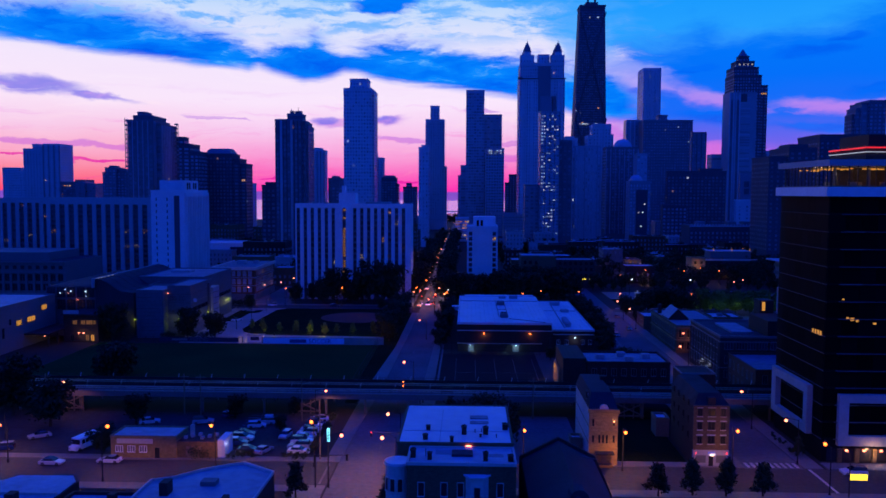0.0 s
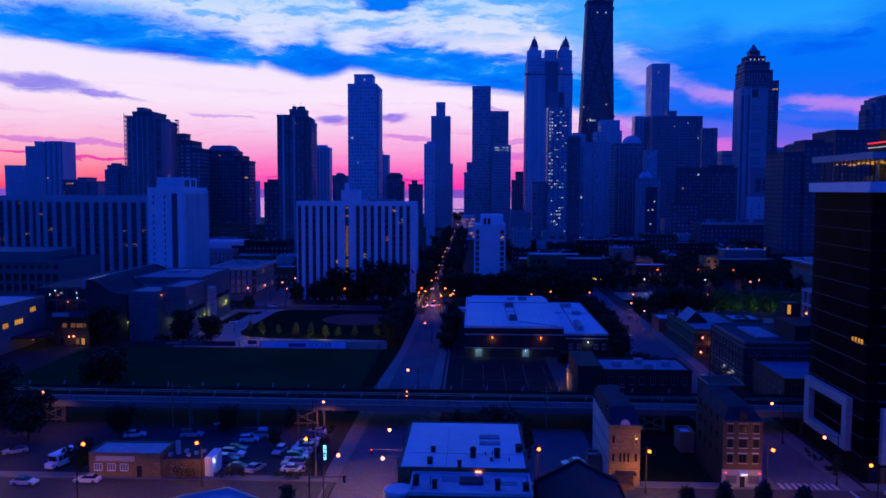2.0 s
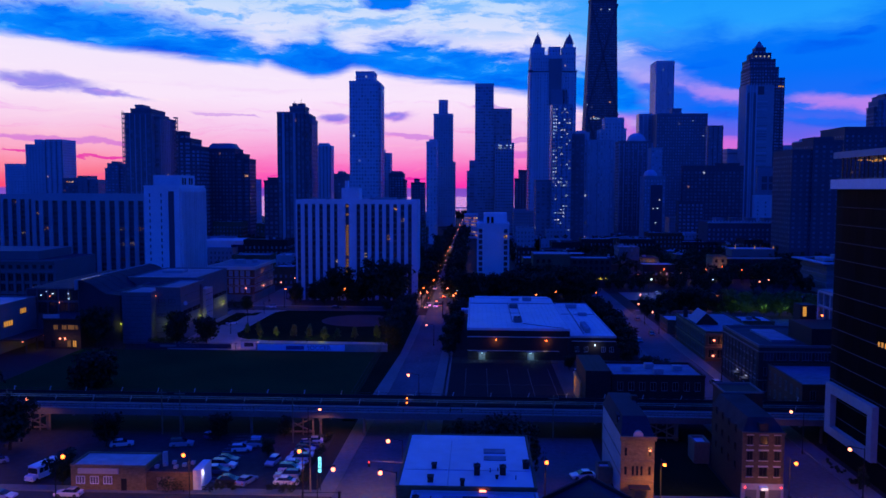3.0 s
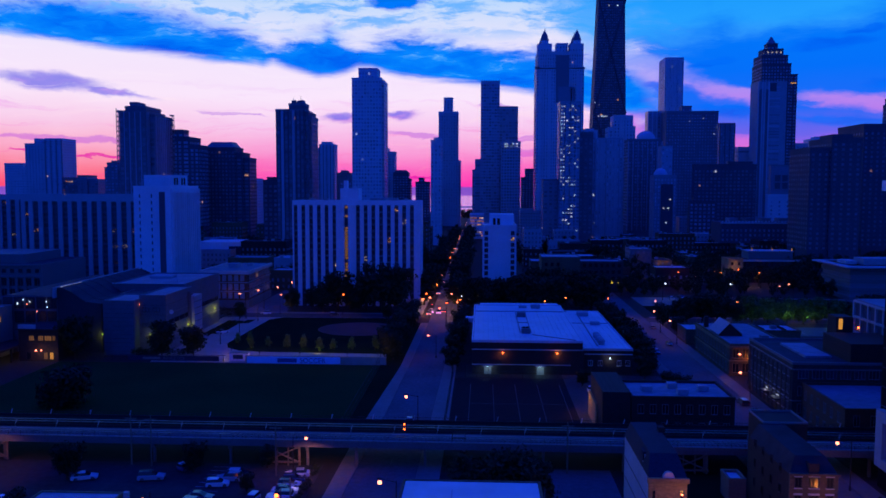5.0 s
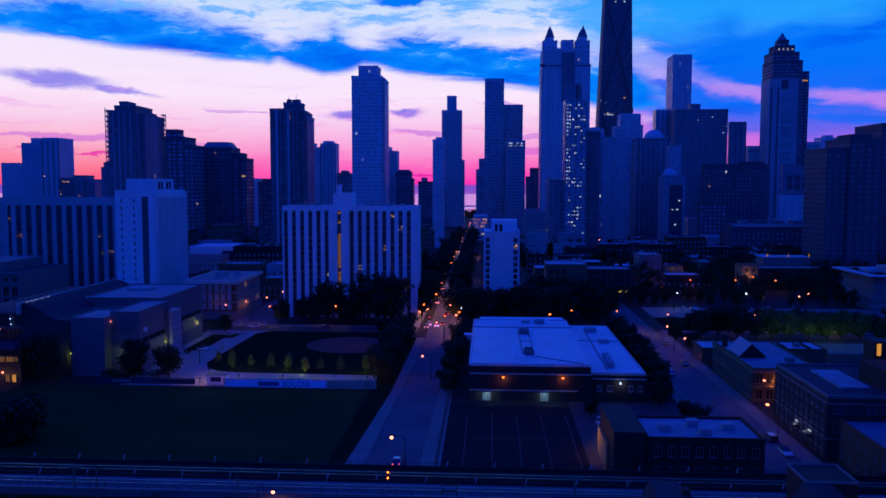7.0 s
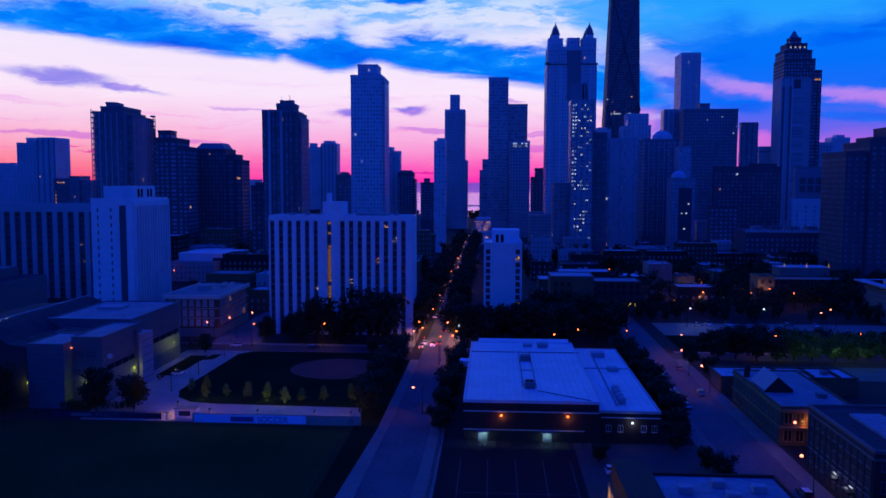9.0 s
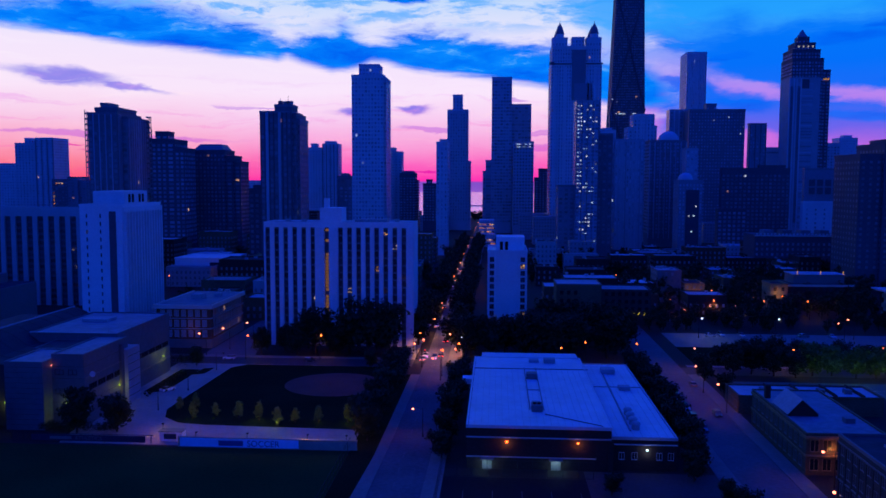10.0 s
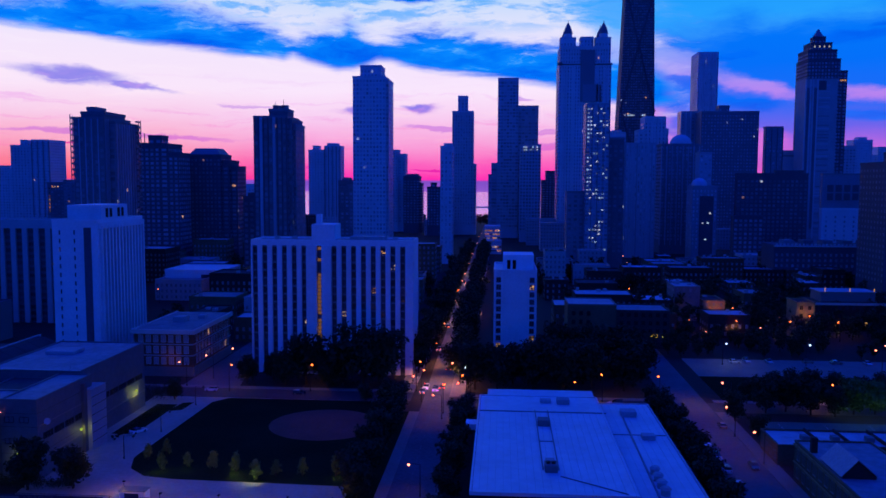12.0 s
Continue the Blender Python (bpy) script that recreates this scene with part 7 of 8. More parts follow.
hb = thing("town_house", 46.3, 153, 0, "tall brown brick house with a white shop front", "house")
# body in darker brick than the front: the side walls' shade is in the colour
boxes("wall", M["dark_brick"], hb, (43.0, 49.6, 153.4, 170.4, 0, 11.6))
boxes("facade", M["brown_brick"], hb, (42.95, 49.65, 153.0, 153.39, 3.2, 11.8), label="brown brick street front")
boxes("shop_front", M["concrete"], hb, (42.9, 49.7, 152.9, 153.39, 0, 3.19))
bm = bmesh.new()
frustum(bm, (42.9, 49.7, 153.1, 170.4), 11.6, (44.2, 48.4, 154.8, 170.2), 13.8)
part("mansard_roof", bm, M["dark_roof"], hb)
boxes("dormer", M["dark_brick"], hb, (45.6, 47.0, 153.05, 154.4, 11.8, 13.2))
boxes("cornice", M["brown_brick"], hb, (42.8, 49.8, 152.7, 152.99, 11.5, 11.8))
boxes("roof_house", M["dark_brick"], hb, (45.1, 52.1, 170.5, 177.8, 0, 13.8))
ring("roof_rim", M["panel"], hb, 45.0, 52.2, 170.4, 177.9, 0.25, 13.8, 14.1)
for z in (5.2, 7.9, 10.5):
    for u, w in ((44.1, 0.9), (46.3, 1.3), (48.5, 0.9)):
        window(hb, "w", u, 153.0, z, w, 1.5, M["dark_steel"], M["glass_dim"], 1)
        boxes("lintel", M["stone"], hb, (u - w / 2 - 0.15, u + w / 2 + 0.15, 152.86, 152.99, z + 0.78, z + 1.02))
        boxes("sill", M["stone"], hb, (u - w / 2 - 0.1, u + w / 2 + 0.1, 152.84, 152.99, z - 0.92, z - 0.78))
boxes("awning", M["banner"], hb, (45.7, 46.9, 151.9, 152.89, 2.4, 2.9), label="small blue awning")
boxes("door", M["dark_steel"], hb, (45.9, 46.7, 152.7, 152.89, 0.1, 2.3))
boxes("shop_window", M["panel"], hb, (47.3, 49.2, 152.75, 152.89, 0.8, 2.2))
boxes("shop_window", M["panel"], hb, (43.5, 45.3, 152.75, 152.89, 0.8, 2.2))
for u in (43.4, 49.2):
    bm = bmesh.new()
    ball(bm, (u, 152.6, 2.7), 0.17)
    part("wall_lamp", bm, M["red"], hb)
window_rows(hb, "n", 43.0, 155, 169.5, 4, 3.6, 3.1, 3, 0.8, 1.4, M["dark_brick"], M["glass_dim"], 0)
flat_house("shed", "small garden shed with a pale blue sheet roof", 40.2, 43.0, 171.6, 176.2, 3.6, M["timber"], M["white_roof"], "shed")
flat_house("shed", "small pale sheet-roofed shed behind the tan house", 20.6, 23.0, 160, 163, 2.6, M["timber"], M["white_roof"], "shed")

# banners round the playing field
wl = thing("boundary_wall", -57, 273, 0, "white concrete wall with a long blue banner", "wall")
boxes("wall", M["path"], wl, (-70.2, -28.6, 271.6, 272.0, 0, 2.3))
boxes("coping", M["path"], wl, (-70.3, -28.5, 271.5, 272.1, 2.3, 2.4))
# added lamps: fixtures made up for the warm fill on the path
for u in (-66, -54, -40, -31):
    boxes("flood_lamp", M["dark_steel"], wl, (u - 0.2, u + 0.2, 271.9, 272.5, 3.2, 3.45))
    boxes("lamp_bracket", M["dark_steel"], wl, (u - 0.04, u + 0.04, 271.75, 271.85, 2.4, 3.3))
boxes("banner", M["banner"], wl, (-69.7, -42.0, 271.54, 271.59, 0.2, 2.2), label="blue fabric banner")
boxes("name_bar", M["ink"], wl, (-60.6, -54.9, 271.5, 271.53, 0.5, 1.7))
txt = bpy.data.curves.new("lettering", "FONT")
txt.body, txt.size, txt.extrude = "SOCCER", 2.0, 0.01
txt.materials.append(M["ink"])
tx = new("lettering", txt)
tx.parent = wl
tx.matrix_basis = Matrix.Translation(-BASE[wl.name]) @ pose(-54.0, 271.52, 0.45, 90, 0, 0)
nb = thing("boundary_fence", -92, 273, 0, "dark fence hung with a navy banner", "fence")
boxes("banner", M["dark_banner"], nb, (-106, -78.5, 272.9, 272.96, 0.3, 1.8), label="navy fabric banner")
boxes("name_bar", M["panel"], nb, (-101.5, -96.2, 272.86, 272.89, 0.7, 1.4))
txt = bpy.data.curves.new("lettering", "FONT")
txt.body, txt.size, txt.extrude = "ATHLETICS", 1.3, 0.01
txt.materials.append(M["panel"])
tx = new("lettering", txt)
tx.parent = nb
tx.matrix_basis = Matrix.Translation(-BASE[nb.name]) @ pose(-95.4, 272.88, 0.6, 90, 0, 0)
for k in range(17):
    boxes("post", M["dark_steel"], nb, (-122 + k * 2.8, -121.9 + k * 2.8, 273, 273.1, 0, 2.0))
boxes("top_rail", M["dark_steel"], nb, (-122, -76.5, 273.0, 273.08, 1.95, 2.05))
ud = thing("equipment_hut", -73, 275, 0, "small white equipment hut with a blue panel", "hut")
boxes("wall", M["white_wall"], ud, (-76, -70.6, 275, 277.4, 0, 2.3))
boxes("roof", M["panel"], ud, (-76.2, -70.4, 274.8, 277.6, 2.3, 2.45))
# lamp added to the hut to carry the fill light beside it
boxes("flood_lamp", M["dark_steel"], ud, (-76.3, -75.8, 277.2, 277.6, 3.4, 3.65))
boxes("lamp_bracket", M["dark_steel"], ud, (-76.1, -76.02, 277.3, 277.38, 2.45, 3.4))
boxes("panel", M["dark_banner"], ud, (-74.9, -71.9, 274.9, 274.99, 0.6, 1.9))


def mesh_fence(label, a, b, h, step=3.0):
    """Chain-link fence: posts, rails; the mesh itself as fine wires."""
    a, b = Vector((*a, 0)), Vector((*b, 0))
    e = thing("fence", a.x, a.y, 0, label, "fence", "sports fences")
    n = max(2, int((b - a).length / step))
    for k in range(n + 1):
        p = a.lerp(b, k / n)
        bm = bmesh.new()
        tube(bm, p, p + Vector((0, 0, h)), 0.05, 0.05, 6)
        part("post", bm, M["dark_steel"], e)
    for z in (h, h * 0.5, 0.12):
        bm = bmesh.new()
        tube(bm, a + Vector((0, 0, z)), b + Vector((0, 0, z)), 0.035, 0.035, 5)
        part("rail", bm, M["dark_steel"], e)
    return e


mesh_fence("tall chain-link fence beside the avenue", (-30.2, 198), (-30.2, 272), 3.0)
mesh_fence("tall chain-link fence along the railway", (-122, 198), (-30.4, 198), 3.0)
mesh_fence("tall chain-link fence round the hard court", (-8.5, 206), (-8.5, 257.5), 3.6)
mesh_fence("tall chain-link fence behind the hard court", (-8.3, 257.6), (23, 257.6), 3.6)
mesh_fence("tall chain-link fence at the near edge of the court", (-8.3, 205.8), (23, 205.8), 3.6)


# ---------------------------------------------------------------- vehicles
PAINT = bpy.data.materials.new("car_paint")
PAINT.use_nodes = True
_n, _l = PAINT.node_tree.nodes, PAINT.node_tree.links
_r = _n.new("ShaderNodeValToRGB")
_r.color_ramp.interpolation = "CONSTANT"
for p, c in ((0.0, (0.7, 0.7, 0.7, 1)), (0.34, (0.35, 0.36, 0.38, 1)), (0.5, (0.03, 0.03, 0.035, 1)), (0.68, (0.02, 0.04, 0.12, 1)), (0.8, (0.62, 0.62, 0.6, 1)), (0.93, (0.25, 0.2, 0.14, 1))):
    if p == 0.0:
        _r.color_ramp.elements[0].color = c
    elif p == 0.93:
        _r.color_ramp.elements[-1].position, _r.color_ramp.elements[-1].color = p, c
    else:
        _e = _r.color_ramp.elements.new(p)
        _e.color = c
_l.new(_n.new("ShaderNodeObjectInfo").outputs["Random"], _r.inputs[0])
_b = _n["Principled BSDF"]
_l.new(_r.outputs[0], _b.inputs["Base Color"])
_b.inputs["Roughness"].default_value = 0.25
_b.inputs["Coat Weight"].default_value = 0.6
TYRE = surface("tyre_rubber", (0.02, 0.02, 0.02), 0.8, 6.0, 0.2)
CARGLASS = window_glass("car_glass", 0.0, tint=(0.015, 0.018, 0.022), rough=0.05)
UNLIT = surface("clear_lens", (0.5, 0.5, 0.5), 0.2, 4.0, 0.1, 0.0)
REDLENS = surface("red_lens", (0.3, 0.02, 0.02), 0.2, 4.0, 0.1, 0.0)


def car(label, length=4.5, width=1.8, height=1.45, suv=False, head=None, tail=None):
    """A parked car that faces +x, its wheels on the ground."""
    e = thing("car", 0, 0, 0, label, "car", "cars")
    L, W, H = length / 2, width / 2, height
    belt = 0.62 * H
    bm = bmesh.new()
    prof = [(-L, 0.32), (-L + 0.12, 0.2), (L - 0.15, 0.2), (L, 0.35), (L - 0.03, belt * 0.74), (L * 0.42, belt), (-L * 0.86, belt), (-L + 0.02, belt * 0.86)]
    lo = [bm.verts.new((x, -W, z)) for x, z in prof]
    hi = [bm.verts.new((x, W, z)) for x, z in prof]
    bm.faces.new(lo)
    bm.faces.new(list(reversed(hi)))
    for i in range(len(prof)):
        j = (i + 1) % len(prof)
        bm.faces.new((lo[j], lo[i], hi[i], hi[j]))
    bmesh.ops.recalc_face_normals(bm, faces=bm.faces[:])
    part("body", bm, PAINT, e, bevel=0.05)
    back = -L * (0.95 if suv else 0.74)
    bm = bmesh.new()
    frustum(bm, (back, L * 0.44, -W + 0.06, W - 0.06), belt - 0.01, (back + (0.12 if suv else 0.5), L * 0.05, -W + 0.24, W - 0.24), H - 0.06)
    part("glasshouse", bm, CARGLASS, e)
    bm = bmesh.new()
    frustum(bm, (back + (0.1 if suv else 0.46), L * 0.08, -W + 0.22, W - 0.22), H - 0.08, (back + (0.2 if suv else 0.6), L * 0.0, -W + 0.3, W - 0.3), H)
    part("roof", bm, PAINT, e)
    for sx in (-0.62, 0.62):
        for sy in (-1, 1):
            bm = bmesh.new()
            tube(bm, (sx * L, sy * (W - 0.2), 0.32), (sx * L, sy * (W + 0.01), 0.32), 0.32, 0.32, 12)
            wheel = part("wheel", bm, TYRE, e)
            bm = bmesh.new()
            tube(bm, (sx * L, sy * (W + 0.0), 0.32), (sx * L, sy * (W + 0.02), 0.32), 0.19, 0.19, 10)
            part("rim", bm, M["steel"], wheel)
    for sy in (-1, 1):
        boxes("headlight", head or UNLIT, e, (L - 0.08, L + 0.01, sy * W * 0.7 - 0.16, sy * W * 0.7 + 0.16, belt * 0.55, belt * 0.72))
        boxes("tail_light", tail or REDLENS, e, (-L - 0.01, -L + 0.06, sy * W * 0.74 - 0.14, sy * W * 0.74 + 0.14, belt * 0.6, belt * 0.85))
    return e


proto = [car("parked saloon car on the asphalt"), car("parked estate car with a tall body", 4.6, 1.85, 1.7, True), car("parked small hatchback on the asphalt", 4.0, 1.7, 1.5, True)]
moving = car("dark saloon car with its lamps lit", 4.5, 1.8, 1.45, False, M["pink"], M["red"])
spots = [(-43.6, 157.6, 0), (-47.1, 161.8, 0), (-46.3, 174.4, 10), (-45.1, 177.1, 5), (-44.0, 179.2, 0), (-38.4, 167.3, 80), (-33.4, 157.3, 0), (-40.5, 157.5, 70),
         (-33.6, 179.9, 5), (-33.6, 177.3, 5), (-33.8, 174.7, 5), (-33.9, 171.8, 4), (-34.0, 169.0, 4), (-34.1, 166.2, 0), (-34.0, 163.4, 0), (-34.0, 160.2, 0), (-54.7, 182.7, 60), (-59.1, 176.9, 10), (-71.0, 176.4, 20),
         (-89.9, 164.9, 40), (-93.0, 156.5, 20), (-78.8, 148.6, 0), (-68.4, 150.2, 0), (71.5, 149.4, 0), (60.9, 306.4, 90), (53.8, 322.0, 90), (53.8, 303.7, 90), (61.9, 337.7, 90),
         (61.9, 233.5, 90), (61.9, 224.2, 90), (53.9, 293.3, 90), (53.9, 312.1, 90), (-92.6, 319.9, 60), (-88.6, 362.8, 0), (87.4, 417.9, 0), (114.4, 420.4, 0), (124.1, 419.4, 0), (18.4, 163, 10),
         (-46.8, 165.0, 0), (-47.3, 168.2, 3), (92, 419, 90), (100, 419, 90), (135, 419, 90), (-150, 361, 0), (-60, 361, 0), (20, 357, 0), (36, 357, 0), (28.4, 243, 4), (33.2, 242, 0), (29.0, 237, 3)]
rc = random.Random(11)
for k, (x, y, a) in enumerate(spots):
    z = 0.04
    if k < 3:
        proto[k].matrix_basis = pose(x, y, z, 0, 0, a)
    else:
        copy_thing(proto[rc.choice((0, 0, 1, 1, 2))], pose(x, y, z, 0, 0, a + rc.choice((0, 180)) + rc.uniform(-3, 3)))
moving.matrix_basis = pose(-16.4, 214, 0.04, 0, 0, 90)
patrol = car("dark saloon car with violet and white lamps lit", 4.6, 1.85, 1.5, False, M["violet"], M["red"])
patrol.matrix_basis = pose(-18.4, 369, 0.05, 0, 0, -90)
copy_thing(patrol, pose(-21.6, 371.5, 0.05, 0, 0, -90))
for x, y, a in ((-22.0, 430, -90), (-16.4, 372, 90), (-22.2, 366, -90), (-16.6, 500, 90), (-22, 640, -90), (-16.5, 760, 90), (-16.2, 398, 90), (-16.6, 450, 90), (-22.1, 480, -90), (-16.4, 540, 90), (-22.0, 560, -90), (-22.2, 590, -90), (-16.5, 610, 90), (-16.4, 690, 90), (-22, 720, -90)):
    copy_thing(moving, pose(x, y, 0.05, 0, 0, a))

bus = thing("minibus", 0, 0, 0, "white minibus parked beside the brick office", "minibus")
BUSWHITE = surface("white_bus_paint", (0.8, 0.8, 0.8), 0.4, 2.0, 0.06, 0.0)
boxes("body", BUSWHITE, bus, (-3.4, 2.5, -1.1, 1.1, 0.45, 2.75), bevel=0.1)
boxes("bonnet", BUSWHITE, bus, (2.45, 3.6, -0.95, 0.95, 0.45, 1.35), bevel=0.1)
for sy in (-1, 1):
    for k in range(5):
        boxes("side_window", CARGLASS, bus, (-3.0 + k * 1.05, -2.1 + k * 1.05, sy * 1.1 - 0.02, sy * 1.1 + 0.02, 1.5, 2.35))
    boxes("headlight", UNLIT, bus, (3.56, 3.63, sy * 0.7 - 0.15, sy * 0.7 + 0.15, 0.8, 1.05))
boxes("windscreen", CARGLASS, bus, (2.48, 2.54, -0.95, 0.95, 1.45, 2.45))
for sx in (-2.2, 2.6):
    for sy in (-1, 1):
        bm = bmesh.new()
        tube(bm, (sx, sy * 0.8, 0.42), (sx, sy * 1.08, 0.42), 0.42, 0.42, 12)
        part("wheel", bm, TYRE, bus)
bus.matrix_basis = pose(-77.2, 158.6, 0.04, 0, 0, 256)


# ---------------------------------------------------------------- trees
def leaf_cloud(name, clumps, per, size, mat, rng):
    """A crown: clumps of small leaf blades, set at random round their middles."""
    vs, fs = [], []
    for c, r in clumps:
        for _ in range(per):
            d = Vector((rng.gauss(0, 1), rng.gauss(0, 1), rng.gauss(0, 1)))
            d.normalize()
            p = c + d * r * (0.35 + 0.7 * rng.random())
            n = (d + Vector((rng.gauss(0, 0.5), rng.gauss(0, 0.5), rng.gauss(0, 0.5)))).normalized()
            u = n.orthogonal().normalized()
            u.rotate(Matrix.Rotation(rng.random() * 6.28, 3, n))
            v = n.cross(u)
            s = size * (0.6 + 0.8 * rng.random())
            k = len(vs)
            vs += [p - u * s, p - v * s * 0.5, p + u * s, p + v * s * 0.5]
            fs.append((k, k + 1, k + 2, k + 3))
    me = bpy.data.meshes.new(name)
    me.from_pydata(vs, [], fs)
    me.materials.append(mat)
    return me


def tree(label, height, spread, seed, mat, per=105, shape="round"):
    """A tree at the origin: trunk with limbs, uneven crown."""
    rng = random.Random(seed)
    e = thing("tree", 0, 0, 0, label, "tree", "city trees")
    bm = bmesh.new()
    th = height * (0.24 if shape == "round" else 0.2)
    lean = Vector((rng.uniform(-0.2, 0.2), rng.uniform(-0.2, 0.2), 0))
    top = Vector((0, 0, th)) + lean
    tube(bm, (0, 0, -0.1), top, height * 0.028, height * 0.02, 8)
    clumps = []
    for k in range(11):
        a = k * 2.4 + rng.uniform(-0.5, 0.5)
        f = rng.random()
        if shape == "round":
            out = spread * (0.35 + 0.6 * rng.random())
            z = height * (0.27 + 0.6 * f)
            out *= math.sin(math.pi * min(0.95, 0.2 + 0.75 * (1 - f * 0.75)))
        else:
            z = height * (0.22 + 0.68 * (k / 11))
            out = spread * (1.0 - 0.85 * k / 11) * (0.5 + 0.5 * rng.random())
        tip = Vector((math.cos(a) * out, math.sin(a) * out, z))
        mid = top.lerp(tip, 0.5) + Vector((0, 0, 0.06 * height))
        tube(bm, top, mid, height * 0.014, height * 0.009, 5)
        tube(bm, mid, tip, height * 0.009, height * 0.003, 5)
        clumps.append((tip, spread * rng.uniform(0.34, 0.52)))
        clumps.append((mid + Vector((0, 0, spread * 0.2)), spread * rng.uniform(0.38, 0.55)))
    clumps.append((Vector((0, 0, height * 0.84)), spread * 0.42))
    if shape == "round":
        for k in range(5):
            a = k * 1.26
            clumps.append((Vector((math.cos(a) * spread * 0.45, math.sin(a) * spread * 0.45, height * (0.32 + 0.09 * (k % 3)))), spread * 0.5))
    part("trunk", bm, M["bark"], e)
    part("crown", leaf_cloud("crown", clumps, per, 0.075 * spread + 0.14, mat, rng), None, e)
    return e


kinds = {
    "big": [tree("tall broad-crowned dark tree in full leaf", 14, 5.8, s, M["leaf"]) for s in (1, 2, 3)],
    "mid": [tree("middle-sized leafy tree with a loose crown", 9, 3.8, s, M["leaf"]) for s in (4, 5)],
    "cone": [tree("small pointed street tree in leaf", 7, 2.2, s, M["leaf"], 75, "cone") for s in (6, 7)],
    "young": [tree("young pale green tree lit from below", 4.6, 1.5, s, M["bright_leaf"], 30, "cone") for s in (8, 9)],
    "wide": [tree("low broad dark tree standing on the field", 7.6, 7.2, 14, M["leaf"], 130)],
    # full-grown row in the brighter leaf, so part of its lamplight is painted
    "green": [tree("leafy tree catching green lamplight", 9, 3.8, 10, M["bright_leaf"])],
}
placed = []
for x, y in ((32.7, 136.8), (38.7, 137.6), (44.4, 137.3), (50.7, 137.6), (-29, 133.5), (-12.6, 129), (65.6, 160)):
    placed.append(("cone", x, y, 0.6 if y > 150 else 1.0))
for x, y, s in ((-91.8, 173, 0.9), (-104.8, 181, 0.95), (-123.0, 275.0, 0.95), (-67, 371, 0.85), (-61, 374, 1.2), (-57, 379, 0.85), (-49, 374, 1.12), (-42, 371, 1.5), (-36, 373, 1.4), (-80, 372, 0.7), (-73, 378, 0.7), (-53, 369, 0.7),
               (-1.5, 164, 0.75), (3.5, 166, 0.8), (8, 164.5, 0.72), (1.1, 370, 1.0), (12.4, 372, 1.15), (22, 374, 1.1), (31, 376, 1.1), (41, 374, 1.05), (45, 380, 1.05), (6, 380, 1.0), (-6, 372, 1.0), (20, 384, 1.15), (30, 390, 1.1), (40, 394, 1.1), (16, 394, 1.05), (52, 400, 1.0), (24, 402, 1.1), (34, 406, 1.1), (46, 412, 1.1), (22, 414, 1.0), (-5, 388, 0.9),
               (-96, 352, 0.55), (-118, 368, 0.7), (-30, 400, 0.9), (-33, 415, 0.9), (-33, 430, 0.8)):
    placed.append(("big", x, y, s))
for x, y, s in ((-98.4, 279.5, 1.15), (-89.2, 281.2, 1.1), (-74, 176, 0.75), (-72, 155, 0.62), (-9.0, 268, 0.8), (-8.6, 280, 0.9), (-8.4, 293, 0.95), (-8.2, 306, 0.9), (-8.4, 320, 1.0), (-8.0, 334, 0.9),
               (-27.4, 279, 0.95), (-28.6, 284, 1.1), (-27.6, 290, 1.1), (-27.4, 302, 1.05), (-27.6, 314, 1.1), (-27.2, 327, 1.05), (-27.4, 340, 1.1), (46, 266, 0.9), (47, 275, 1.0), (46, 285, 1.0), (47, 295, 1.0), (46.5, 305, 1.0), (47, 316, 1.0), (46, 327, 1.0), (47, 338, 1.05), (45.5, 346, 1.0),
               (43.5, 258, 0.7), (47.3, 246.0, 0.62), (48.4, 239.0, 0.68), (25.6, 249.5, 0.55), (-40.5, 172, 0.4), (-40.2, 184, 0.5), (-53, 181, 0.6), (67, 344, 0.9), (69, 330, 0.7), (-31.8, 352, 0.8), (-38, 354, 0.7)):
    placed.append(("mid", x, y, s))
placed.append(("wide", -99.5, 223.5, 1.0))
for k in range(14):
    placed.append(("green" if 3 < k < 11 else "mid", 78 + k * 6.2, 352.5 + 2 * math.sin(k * 1.7), 1.05 + 0.22 * ((k * 37) % 10) / 10))
for k in range(18):
    placed.append(("mid", 77 + k * 6.9, 368.5 + 1.6 * math.sin(k * 2.3), 0.75 + 0.25 * ((k * 29) % 10) / 10))
for x, y in ((-75.0, 293.4), (-69.8, 295.8), (-63.2, 294.4), (-57.7, 293.8), (-51.7, 289.2), (-47.8, 291.8), (-42.0, 292.3), (-34.6, 292.9), (-81, 300), (-78, 303.5)):
    placed.append(("young", x, y, 0.8 + 0.3 * ((int(x * 7) % 10) / 10)))
rt = random.Random(21)
far = [(118 + k * 5.2, 470 + 4 * math.sin(k * 1.9), 0.72 + 0.16 * ((k * 31) % 10) / 10) for k in range(15)] + [(40 + k * 6.5, 430 + 3 * math.sin(k * 2.3), 0.62 + 0.12 * ((k * 17) % 10) / 10) for k in range(5)]
for k in range(320):
    if k % 3 < 2:
        x, y = rt.uniform(68, 330), 368 + 230 * rt.random() ** 1.3
    else:
        x, y = rt.uniform(18, 330), rt.uniform(425, 740)
    if x < 205 and y < 396 or x < 160 and y < 470 and k % 5 or 150 < x < 240 and 394 < y < 462 or 69 < x < 200 and 394 < y < 426:
        continue
    far.append((x, y, rt.uniform(0.7, 1.05)))
for k in range(70):
    x, y = rt.uniform(-320, -32), rt.uniform(430, 740)
    if x < -150 and y < 520:
        continue
    far.append((x, y, rt.uniform(0.65, 1.0)))
